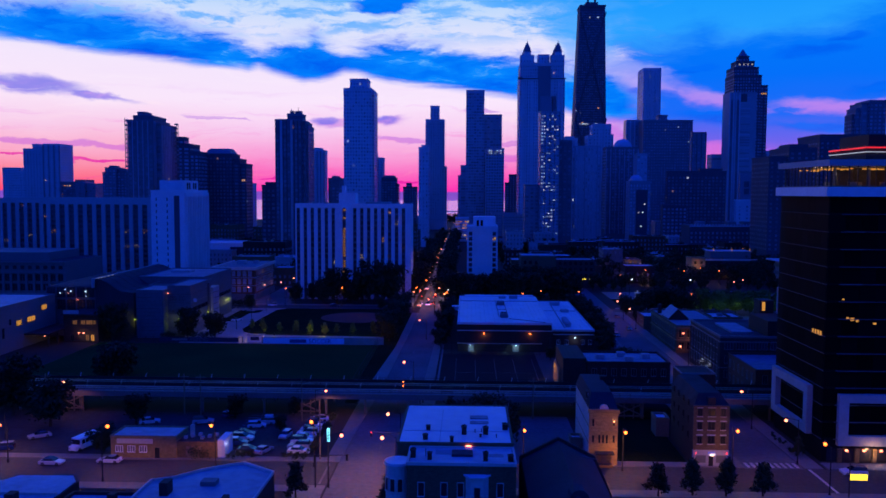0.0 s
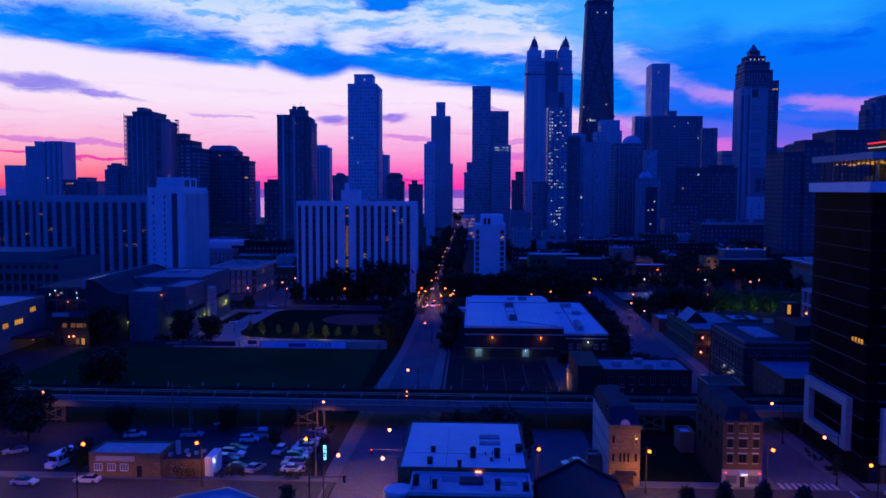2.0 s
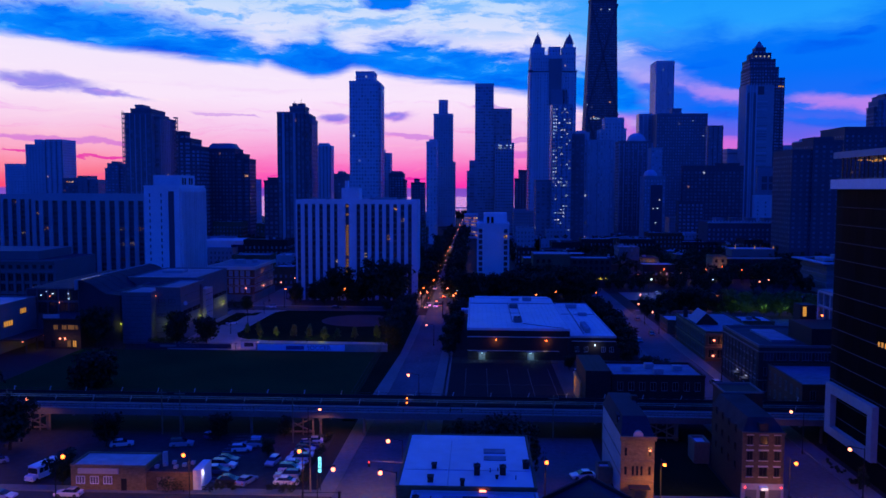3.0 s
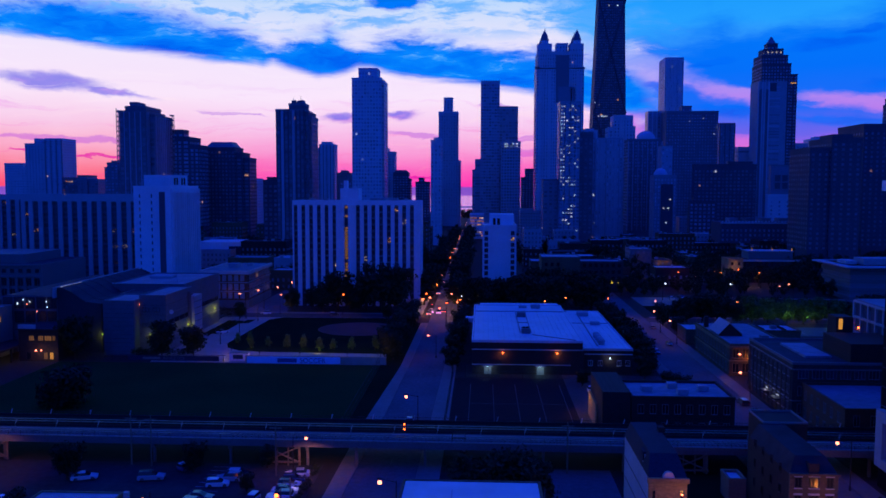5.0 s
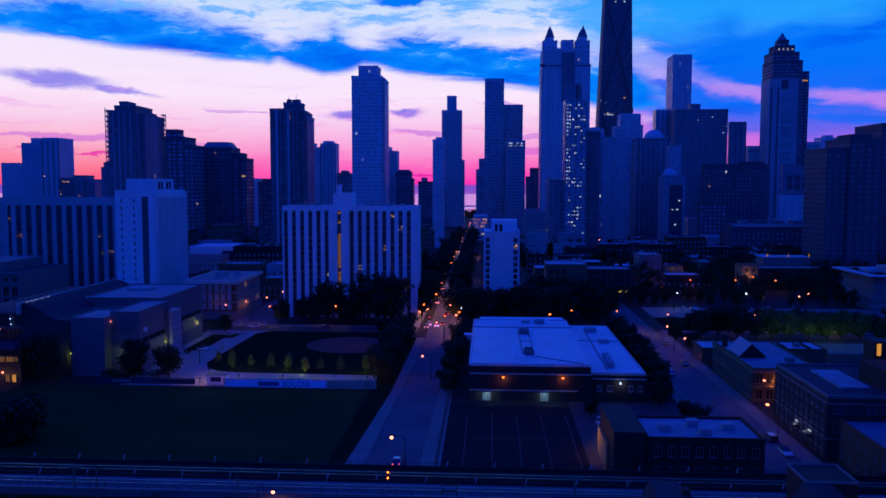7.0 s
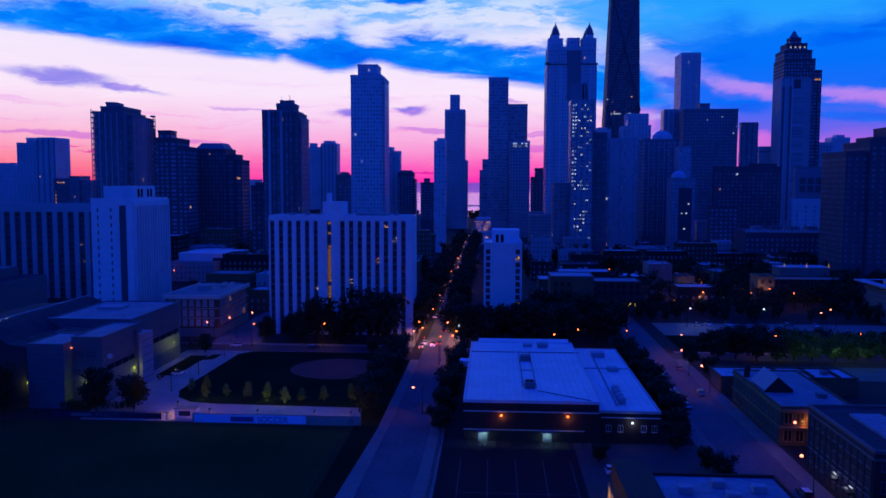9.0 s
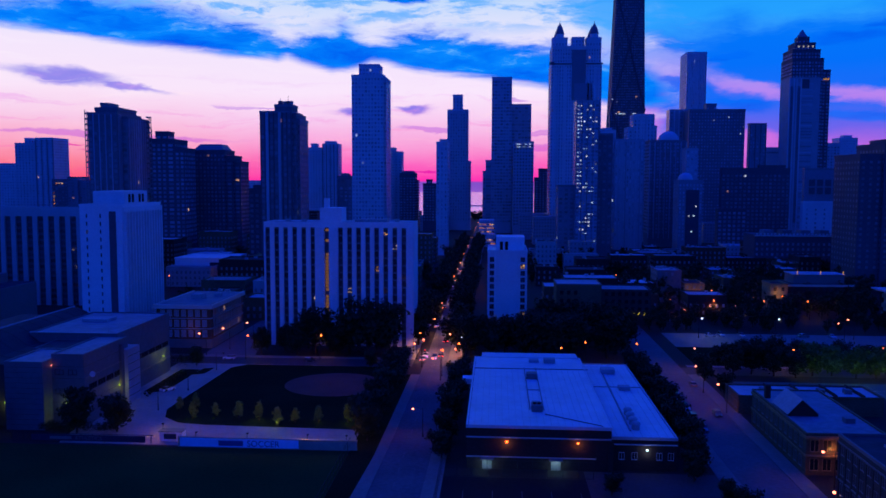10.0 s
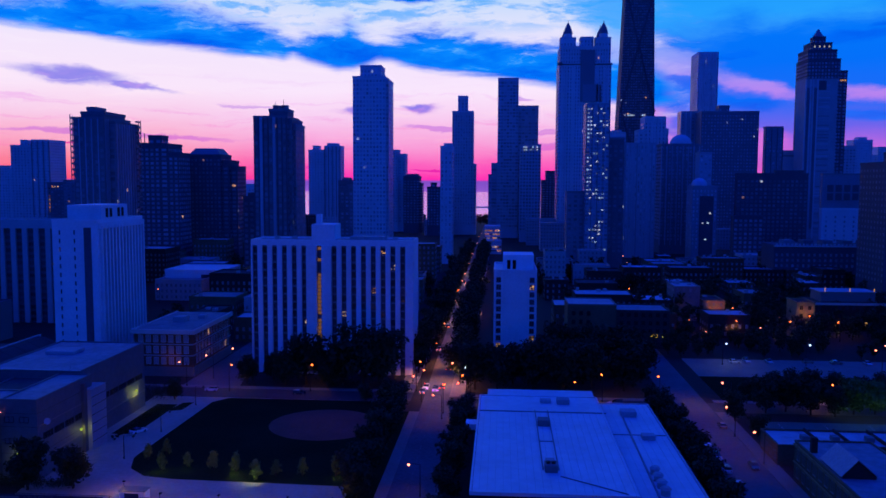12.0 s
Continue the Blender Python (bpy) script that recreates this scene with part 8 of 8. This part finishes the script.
for k in range(60):
    lean = 0.7 if k > 9 else 0.0
    x, y, sc = (-26.6 + lean if k % 2 else -12.0 - lean) + rt.uniform(-1, 1.0), 384 + k * 8, rt.uniform(0.85, 1.1) + 0.1 * lean
    if k < 24:
        placed.append(("big", x, y, sc))
    else:
        far.append((x, y, sc))


def far_woods(places):
    """All the trees beyond the campus: trunks and leaf clumps of many small blades, in one mesh."""
    rng = random.Random(77)
    shapes = []
    for s in range(4):
        clumps = []
        for k in range(16):
            a, f = k * 2.4 + rng.uniform(-0.4, 0.4), rng.random()
            out = 4.6 * (0.25 + 0.7 * rng.random()) * math.sin(math.pi * min(0.95, 0.25 + 0.7 * (1 - f * 0.75)))
            clumps.append((Vector((math.cos(a) * out, math.sin(a) * out, 3.4 + 8.8 * f)), rng.uniform(1.7, 2.6)))
        me = leaf_cloud("shape", clumps, 42, 0.7, M["leaf"], rng)
        co = np.empty(len(me.vertices) * 3)
        me.vertices.foreach_get("co", co)
        bpy.data.meshes.remove(me)
        co = co.reshape(-1, 3)
        stem = np.array([(-0.25, 0, 0), (0.25, 0, 0), (0.15, 0, 7), (-0.15, 0, 7), (0, -0.25, 0), (0, 0.25, 0), (0, 0.15, 7), (0, -0.15, 7)], float)
        shapes.append(np.vstack([co, stem]))
    allv = []
    for x, y, sc in places:
        v = shapes[rng.randrange(4)] * sc
        a = rng.uniform(0, 6.28)
        c, q = math.cos(a), math.sin(a)
        allv.append(np.column_stack([v[:, 0] * c - v[:, 1] * q + x, v[:, 0] * q + v[:, 1] * c + y, v[:, 2]]))
    v = np.vstack(allv)
    me = bpy.data.meshes.new("woods")
    n = len(v)
    me.vertices.add(n)
    me.vertices.foreach_set("co", v.ravel())
    me.loops.add(n)
    me.loops.foreach_set("vertex_index", np.arange(n, dtype=np.int32))
    me.polygons.add(n // 4)
    me.polygons.foreach_set("loop_start", np.arange(0, n, 4, dtype=np.int32))
    me.update(calc_edges=True)
    me.materials.append(M["leaf"])
    return tagged(new("woods", me), "dark leafy trees filling the streets towards the skyline", "trees", kind="stuff")


for k in range(44):
    far.append((rt.uniform(70, 165), rt.uniform(426, 460), rt.uniform(0.45, 0.7)))
for k in range(9):
    far.append((-34 + k * 3.6, 1330 + rt.uniform(-20, 60), rt.uniform(0.9, 1.25)))
far_woods(far)
used = set()
for kind, x, y, s in placed:
    pool = kinds[kind]
    src = pool[rt.randrange(len(pool))]
    m = pose(x, y, 0.03, 0, 0, rt.uniform(0, 360)) @ Matrix.Diagonal((s, s, s * rt.uniform(0.9, 1.1), 1))
    if src.name in used:
        t = copy_thing(src, Matrix())
        t.matrix_basis = m
    else:
        used.add(src.name)
        src.matrix_basis = m


def hedge(label, x0, x1, y0, y1, h, seed):
    rng = random.Random(seed)
    clumps = []
    n = max(4, int((x1 - x0) * (y1 - y0) / 0.8))
    for _ in range(n):
        clumps.append((Vector((rng.uniform(x0, x1), rng.uniform(y0, y1), h * rng.uniform(0.35, 0.75))), h * rng.uniform(0.3, 0.45)))
    me = leaf_cloud("hedge", clumps, 60, 0.16, M["leaf"], rng)
    return tagged(new("hedge", me), label, "hedge")


hedge("dense dark hedge in front of the brick office", -53.6, -48.6, 151.4, 152.8, 2.8, 1)
hedge("low clipped hedge along the car park", -46.5, -41.5, 152.6, 154.0, 1.5, 2)
hedge("low clipped hedge beside the car park gate", -37.0, -31.0, 152.8, 154.4, 1.6, 3)
hedge("long dark hedge along the car park edge", -31.6, -30.2, 156, 184, 1.4, 4)
hedge("dark bushes under the trees by the grey hall", -108, -89, 279.6, 282.4, 2.6, 8)
hedge("low hedge beside the grey hall", -97.6, -95.4, 313, 344, 1.0, 5)
hedge("tall dense dark shrubbery at the end of the path", -104.5, -97.5, 349, 354, 5.0, 9)
hedge("low planting on the pavement of the dark tower", 64.8, 66.0, 158, 164, 0.9, 6)
hedge("low planting beside the shop front", 64.8, 66.0, 167, 174, 0.9, 7)


# ---------------------------------------------------------------- lamps
def street_lamp(label, bulb, height=9.0, arm=2.4, r=0.35):
    """A lamp column whose arm points along +x; the lamp itself hangs at its end."""
    e = thing("street_lamp", 0, 0, 0, label, "street lamp", "street lamps")
    bm = bmesh.new()
    tube(bm, (0, 0, 0), (0, 0, height), 0.12, 0.07, 8)
    part("pole", bm, M["dark_steel"], e)
    bm = bmesh.new()
    tube(bm, (0, 0, 0), (0, 0, 0.7), 0.22, 0.18, 8)
    part("base", bm, M["dark_steel"], e)
    if arm:
        bm = bmesh.new()
        tube(bm, (0, 0, height - 0.2), (arm, 0, height + 0.25), 0.05, 0.05, 6)
        part("arm", bm, M["dark_steel"], e)
    bm = bmesh.new()
    box(bm, arm - 0.35, arm + 0.35, -0.16, 0.16, height + 0.2, height + 0.36)
    part("head", bm, M["dark_steel"], e)
    bm = bmesh.new()
    ball(bm, (arm, 0, height - 0.28), r, 0.95)
    part("bulb", bm, bulb, e)
    return e


def point_light(x, y, z, watts, colour, radius=0.25):
    d = bpy.data.lights.new("point_light", "POINT")
    d.energy, d.color, d.shadow_soft_size = watts, colour, radius
    o = new("point_light", d)
    o.location = (x, y, z)
    return o


AMBER, PINKISH, COOL = (1.0, 0.36, 0.07), (1.0, 0.36, 0.2), (0.7, 0.85, 1.0)
lp = {"amber": street_lamp("tall steel street lamp with an amber lamp", M["amber"]), "pink": street_lamp("tall steel street lamp with a pale lamp", M["pink"]), "dark": street_lamp("slim steel park lamp that is not lit", M["tower_black"]), "cool": street_lamp("tall steel lamp with a cold white light", M["cool"], 9.0, 1.2, 0.36)}
seen = set()


def put_lamp(kind, x, y, z, turn, watts=0):
    """Sets a street lamp so that its light hangs at x, y, z; turn: where its arm points, in degrees."""
    arm = 1.2 if kind == "cool" else 2.4
    s = (z + 0.0) / 9.02
    px, py = x - arm * math.cos(radians(turn)), y - arm * math.sin(radians(turn))
    m = pose(px, py, 0.03, 0, 0, turn) @ Matrix.Diagonal((1, 1, s, 1))
    if kind in seen:
        copy_thing(lp[kind], Matrix()).matrix_basis = m
    else:
        seen.add(kind)
        lp[kind].matrix_basis = m
    if watts:
        d = bpy.data.lights.new("street_light", "SPOT")
        d.energy, d.color, d.shadow_soft_size, d.spot_size, d.spot_blend = (2.6 if y < 190 else 1.5) * watts, {"amber": AMBER, "pink": PINKISH, "cool": COOL}[kind], 0.25, radians(150), 0.5
        new("street_light", d).location = (x, y, z - 0.9)


for x, y, z, a, w in ((-65.2, 142.6, 9.6, 90, 800), (-47.5, 146.5, 8.8, -90, 800), (-28.9, 147.1, 9.6, -90, 900), (10.4, 145.4, 9.0, -90, 350), (29.0, 147.2, 8.3, -90, 900), (49.4, 147.4, 8.8, -90, 380),
                      (-87.7, 147.0, 8.2, -90, 700), (-94.0, 157.0, 8.0, -90, 500), (62.4, 141.0, 8.6, 90, 250)):
    put_lamp("amber", x, y, z, a, w)
for x, y, z, a, w in ((-15.2, 152.4, 9.8, 180, 900), (-14.7, 137.3, 9.8, 180, 1000), (61.0, 154.9, 8.8, 180, 110), (-92.4, 180.5, 8.4, 90, 350), (60.3, 178.2, 8.6, 180, 110), (-16.1, 202.5, 9.2, 180, 120), (-32.2, 181.0, 6.9, 0, 450),
                      (-22.0, 139.0, 9.6, 0, 500), (-17.0, 283, 7.0, 180, 90), (67.5, 254.7, 8.2, 180, 320), (61.2, 233.7, 8.0, 180, 250), (61.5, 308.8, 8, 180, 300), (60.7, 329.9, 8, 180, 300), (66.5, 355.7, 8, 180, 900)):
    put_lamp("pink", x, y, z, a, w)
for x, y in ((23.7, 353), (49.3, 362), (-57.7, 368), (-82.9, 365.5), (81.1, 477.5), (81.3, 464.2), (101.7, 481.1), (100.9, 464.4), (122.7, 477.6), (122.9, 464.4), (142.5, 464.8), (158.8, 476.5), (136.5, 480.0), (109.0, 500.0), (97.7, 356.0), (127.4, 360.8), (36.9, 410.4), (32.6, 362.9), (-14.2, 346.6)):
    put_lamp("amber", x, y, 8.0, 90, 1100 if y < 370 and x > 0 else 500 if y < 370 else 700)
for kind, x, y, w in (("pink", -22.0, 368.0, 2200), ("pink", -16.6, 338.6, 250), ("cool", -9.3, 373.0, 0), ("pink", -11.7, 407.6, 3000), ("amber", -24.4, 380.0, 3200), ("amber", -9.6, 362.0, 1800)):
    put_lamp(kind, x, y, 7.0, 180 if x > -18 else 0, w)
for x, y in ((-96, 378.5), (-100.9, 367.9), (132.3, 407.2), (139.6, 416.0), (-90.8, 390.2), (-88.6, 408.0), (62.0, 642.0), (62.4, 623.6), (62.7, 604.3), (-24.0, 356), (-10.2, 348.8)):
    put_lamp("pink", x, y, 8.0, 180, 160 if y < 380 else 0)
put_lamp("cool", 83.4, 414.6, 8.0, 0, 500)
put_lamp("cool", 112.8, 414.6, 8.0, 0, 0)
for x, y in ((-84.6, 300.2), (-84.4, 320.8), (-85.0, 346.6)):
    put_lamp("dark", x, y, 5.6, 0)
for k in range(36):
    y = 378 + k * 24 + 9 * math.sin(k * 2.1)
    if k > 12 and k % 4 != 1 and k % 3:
        continue
    put_lamp(("pink", "amber", "pink")[k % 3], -21.4 if k % 2 else -13.6, y, 7.2, 0 if k % 2 else 180, 4200 if k < 16 else 0)
rl = random.Random(31)
for k in range(70):
    x, y = (rl.uniform(30, 330), rl.uniform(430, 760)) if k % 3 else (rl.uniform(-330, -40), rl.uniform(430, 760))
    put_lamp(rl.choice(("amber", "amber", "amber", "pink", "pink", "cool")), x, y, rl.uniform(6.5, 9.5), rl.uniform(0, 360), 260 if k % 4 == 0 and y < 600 else 0)
for x, y in ((109.0, 554.4), (150, 590), (186, 470), (215, 480), (240, 520)):
    put_lamp("amber", x, y, 8.6, 270, 500)
# lights fixed to buildings, plus added fill over the infield and street fronts
for x, y, z, w, c in ((-108.5, 377.6, 7.0, 30, AMBER), (-99.0, 392, 6.0, 90, AMBER), (-45, 331, 9.0, 240, PINKISH), (29.0, 146.6, 7.2, 620, AMBER), (49.4, 146.8, 7.6, 460, AMBER), (73.0, 262.6, 5.4, 160, AMBER), (67.9, 230, 3.3, 24, COOL), (67.9, 236, 3.3, 24, COOL), (5.2, 261.8, 5.7, 80, AMBER), (20.2, 261.8, 5.7, 80, AMBER), (34.8, 262.6, 4.4, 50, COOL), (1.0, 261.4, 2.0, 130, (0.4, 0.85, 1.0)), (15.6, 261.4, 2.0, 130, (0.4, 0.85, 1.0)), (-103.3, 284.1, 5.6, 110, (0.8, 0.85, 0.1)), (-98.0, 302.6, 5.6, 90, (0.8, 0.85, 0.1)), (-101.0, 338.8, 5.6, 240, (0.8, 0.85, 0.1)), (-118.6, 282.8, 5.6, 90, (0.8, 0.85, 0.1)), (-132.0, 269.8, 3.0, 90, (1.0, 0.62, 0.35)), (-128.0, 269.8, 2.6, 50, (1.0, 0.62, 0.35)),
                      (-141.5, 272, 3.3, 120, (1.0, 0.7, 0.35)), (22.8, 222.6, 3.2, 260, (1.0, 0.36, 0.02)), (135.4, 483.2, 9.0, 240, (1.0, 0.5, 0.16)), (102.0, 502.5, 6.0, 500, AMBER), (46.3, 151.5, 2.4, 40, (1.0, 0.4, 0.2)), (80, 160, 55.8, 260, (1.0, 0.62, 0.28)), (72.0, 170, 55.8, 200, (1.0, 0.62, 0.28)), (71.5, 160, 55.8, 120, (0.7, 0.8, 0.9)), (-47.0, 154.6, 2.8, 40, COOL), (78, 154.8, 2.2, 360, (1.0, 0.55, 0.25)),
                      # added fill: path wall and hut, a lit front, saplings, green tree row
                      (-66, 273.0, 3.3, 420, AMBER), (-54, 273.0, 3.3, 420, AMBER), (-40, 273.0, 3.3, 420, AMBER), (-31, 273.0, 3.3, 300, AMBER), (-77.0, 277.9, 3.6, 700, AMBER), (-136.2, 553.5, 9.0, 1500, AMBER), (-75, 291.6, 0.9, 60, (0.9, 0.95, 0.12)), (-69.8, 294, 0.9, 18, (0.9, 0.95, 0.12)), (-57.7, 292, 0.9, 110, (0.9, 0.95, 0.12)), (-51.7, 287.4, 0.9, 110, (0.9, 0.95, 0.12)), (-42, 290.5, 0.9, 16, (0.9, 0.95, 0.12)), (-34.6, 291.1, 0.9, 70, (0.9, 0.95, 0.12)), (98, 346.5, 3.0, 80, (0.5, 1.0, 0.45)), (106, 346.5, 3.0, 120, (0.5, 1.0, 0.45)), (114, 346.5, 3.0, 120, (0.5, 1.0, 0.45)), (122, 346.5, 3.0, 120, (0.5, 1.0, 0.45)), (130, 346.5, 3.0, 80, (0.5, 1.0, 0.45))):
    point_light(x, y, z, w, c, 0.15)

# traffic signals and signs
def signal_mast(x, y, turn, lens):
    e = thing("traffic_signal", x, y, 0, "dark traffic signal on a long mast arm", "traffic light", "traffic signals")
    bm = bmesh.new()
    tube(bm, (x, y, 0), (x, y, 6.0), 0.14, 0.1)
    part("pole", bm, M["dark_steel"], e)
    d = Vector((math.cos(radians(turn)), math.sin(radians(turn)), 0))
    bm = bmesh.new()
    tube(bm, (x, y, 5.8), Vector((x, y, 6.0)) + d * 6.0, 0.08, 0.05)
    part("arm", bm, M["dark_steel"], e)
    c = Vector((x, y, 5.6)) + d * 5.6
    box_ = part("signal_head", (lambda b: (box(b, c.x - 0.2, c.x + 0.2, c.y - 0.15, c.y + 0.15, 5.05, 6.15), b)[1])(bmesh.new()), M["dark_steel"], e)
    for k, z in enumerate((5.9, 5.6, 5.3)):
        bm = bmesh.new()
        tube(bm, (c.x, c.y - 0.24, z), (c.x, c.y - 0.16, z), 0.13, 0.13, 12)
        part("lens", bm, lens if k == 0 else M["tower_black"], box_)
    return e


signal_mast(-12.8, 152.6, 180, M["red"])
signal_mast(-26.6, 138.6, 0, M["tower_black"])
signal_mast(-26.0, 355, 0, M["red"])
sg = thing("sign_post", -27.0, 154.2, 0, "tall post sign with a glowing pale blue panel", "sign")
bm = bmesh.new()
tube(bm, (-27.0, 154.4, 0), (-27.0, 154.4, 6.2), 0.09, 0.07)
part("pole", bm, M["dark_steel"], sg)
boxes("panel", M["teal"], sg, (-27.25, -26.75, 154.1, 154.25, 3.4, 6.0))
for z in (3.9, 4.5, 5.1):
    boxes("name_bar", M["dark_banner"], sg, (-27.15, -26.85, 154.06, 154.09, z, z + 0.3))
ys = thing("sign_post", 66.6, 136.8, 0, "post sign with a glowing yellow box", "sign")
bm = bmesh.new()
tube(bm, (65.2, 137.6, 0), (65.2, 137.6, 7.0), 0.1, 0.08)
part("pole", bm, M["dark_steel"], ys)
boxes("panel", M["yellow_sign"], ys, (65.3, 68.2, 137.5, 137.8, 3.2, 4.2))
for x, y in ((-37.5, 180), (-62, 184), (-66, 184.5), (-98, 183), (15, 184), (-28.5, 153.5), (56, 184)):
    e = thing("utility_pole", x, y, 0, "weathered timber utility pole with a crossarm", "utility pole", "utility poles")
    bm = bmesh.new()
    tube(bm, (x, y, 0), (x, y, 9.5), 0.16, 0.11)
    part("pole", bm, M["timber"], e)
    boxes("crossarm", M["timber"], e, (x - 1.1, x + 1.1, y - 0.08, y + 0.08, 8.7, 8.88))


# ---------------------------------------------------------------- the low-rise city between the avenue and the skyline
def row_house(label, x0, x1, y0, y1, z, wall, roof, seed):
    e = thing("row_house", (x0 + x1) / 2, y0, 0, label, "house", "low-rise city blocks")
    boxes("wall", wall, e, (x0, x1, y0, y1, 0, z))
    boxes("roof", roof, e, (x0 + 0.3, x1 - 0.3, y0 + 0.3, y1 - 0.3, z, z + 0.1))
    ring("parapet", wall, e, x0 - 0.1, x1 + 0.1, y0 - 0.1, y1 + 0.1, 0.4, z, z + 0.6)
    rng = random.Random(seed)
    w = []
    cols, rows = max(2, int((x1 - x0) / 2.6)), max(1, int(z / 3.2))
    side = ("s", x1) if x0 < 0 else ("n", x0)
    deep = max(2, int((y1 - y0) / 3.0))
    for r in range(rows):
        for c in range(cols):
            w.append(("w", x0 + (x1 - x0) * (c + 0.5) / cols, y0, 1.9 + r * 3.2, 1.1, 1.6))
        for c in range(deep):
            w.append((side[0], y0 + (y1 - y0) * (c + 0.5) / deep, side[1], 1.9 + r * 3.2, 1.1, 1.6))
    quads("panes", w, M["glass_some"], e, 0.06)
    for _ in range(rng.randrange(1, 4)):
        x, y = rng.uniform(x0 + 1, x1 - 3), rng.uniform(y0 + 1, y1 - 3)
        boxes("roof_unit", M["concrete"], e, (x, x + rng.uniform(1, 2), y, y + rng.uniform(1, 2), z + 0.1, z + rng.uniform(0.8, 1.8)))
    return e


rh = random.Random(41)
walls = [M["dark_brick"], M["red_brick"], M["brown_brick"], M["dark_brick"], M["concrete"], M["brown_brick"]]
roofs = [M["grey_roof"], M["dark_roof"], M["felt"], M["dark_roof"], M["felt"]]
names = {"dark_brick": "dark brick", "red_brick": "red brick", "brown_brick": "brown brick", "grey_concrete": "grey concrete"}
for row in range(9):
    y = 432 + row * 34
    x = 24 + rh.uniform(0, 8)
    while x < 330:
        w, d = rh.uniform(9, 26), rh.uniform(14, 22)
        z = rh.choice((6.5, 7.5, 9.5, 9.5, 11, 12.5, 15)) + (row > 5) * rh.uniform(0, 8)
        free = not (158 < x + w and x < 232 and y < 464) and not (y + d > 500 and y < 550 and x + w > 192 and x < 226) and not (y + d > 632 and x > 200 and x < 262)
        free = free and not (row == 0 and 60 < x + w and x < 155) and not (y + d > 480 and y < 512 and x + w > 128 and x < 176)
        free = free and not (y < 464 and x < 72) and not (y + d > 498 and y < 540 and 30 < x + w and x < 112)
        if free and rh.random() < (0.5 if row < 5 else 0.75):
            wl_ = rh.choice(walls)
            row_house("%s low-rise block with a flat roof" % names[wl_.name], x, x + w, y, y + d, z, wl_, rh.choice(roofs), rh.randrange(10 ** 6))
        x += w + rh.choice((0.6, 0.6, 5, 9))
for label, a, b, y, z, wall, roof in (("dark brick row with a pale blue roof", 37, 64, 505, 12.0, "dark_brick", "felt"), ("low brick row with a bright sheet roof", 65, 82.5, 503, 10.0, "dark_brick", "white_roof"), ("taller grey house among low rows", 84, 96, 508, 16.0, "panel", "felt"), ("small lamp-lit tan house", 97, 107, 506, 9.8, "tan_brick", "dark_roof")):
    row_house(label, a, b, y, y + 18, z, M[wall], M[roof], int(a))
for row in range(8):
    y = 440 + row * 36
    x = -38 - rh.uniform(0, 8)
    while x > -330:
        w, d = rh.uniform(10, 28), rh.uniform(14, 24)
        z = rh.choice((7.5, 9.5, 11, 12.5, 16, 19)) + (row > 4) * rh.uniform(0, 9)
        block = y < 530 and x - w < -165 or y + d > 536 and y < 590 and (x > -135 and x - w < -100 or x > -240 and x - w < -205)
        if not block and rh.random() < 0.75:
            wl_ = rh.choice(walls)
            row_house("%s low-rise block with a flat roof" % names[wl_.name], x - w, x, y, y + d, z, wl_, rh.choice(roofs), rh.randrange(10 ** 6))
        x -= w + rh.choice((0.6, 4, 8, 12))
for k in range(26):
    x, y = rh.uniform(-420, 560), rh.uniform(860, 1250)
    if -45 < x < 5:
        continue
    w, d, z = rh.uniform(20, 45), rh.uniform(20, 30), rh.uniform(14, 27)
    wl_ = rh.choice((M["concrete"], M["dark_brick"], M["brown_brick"]))
    row_house("%s mid-rise city block" % names[wl_.name], x, x + w, y, y + d, z, wl_, M["grey_roof"], k)
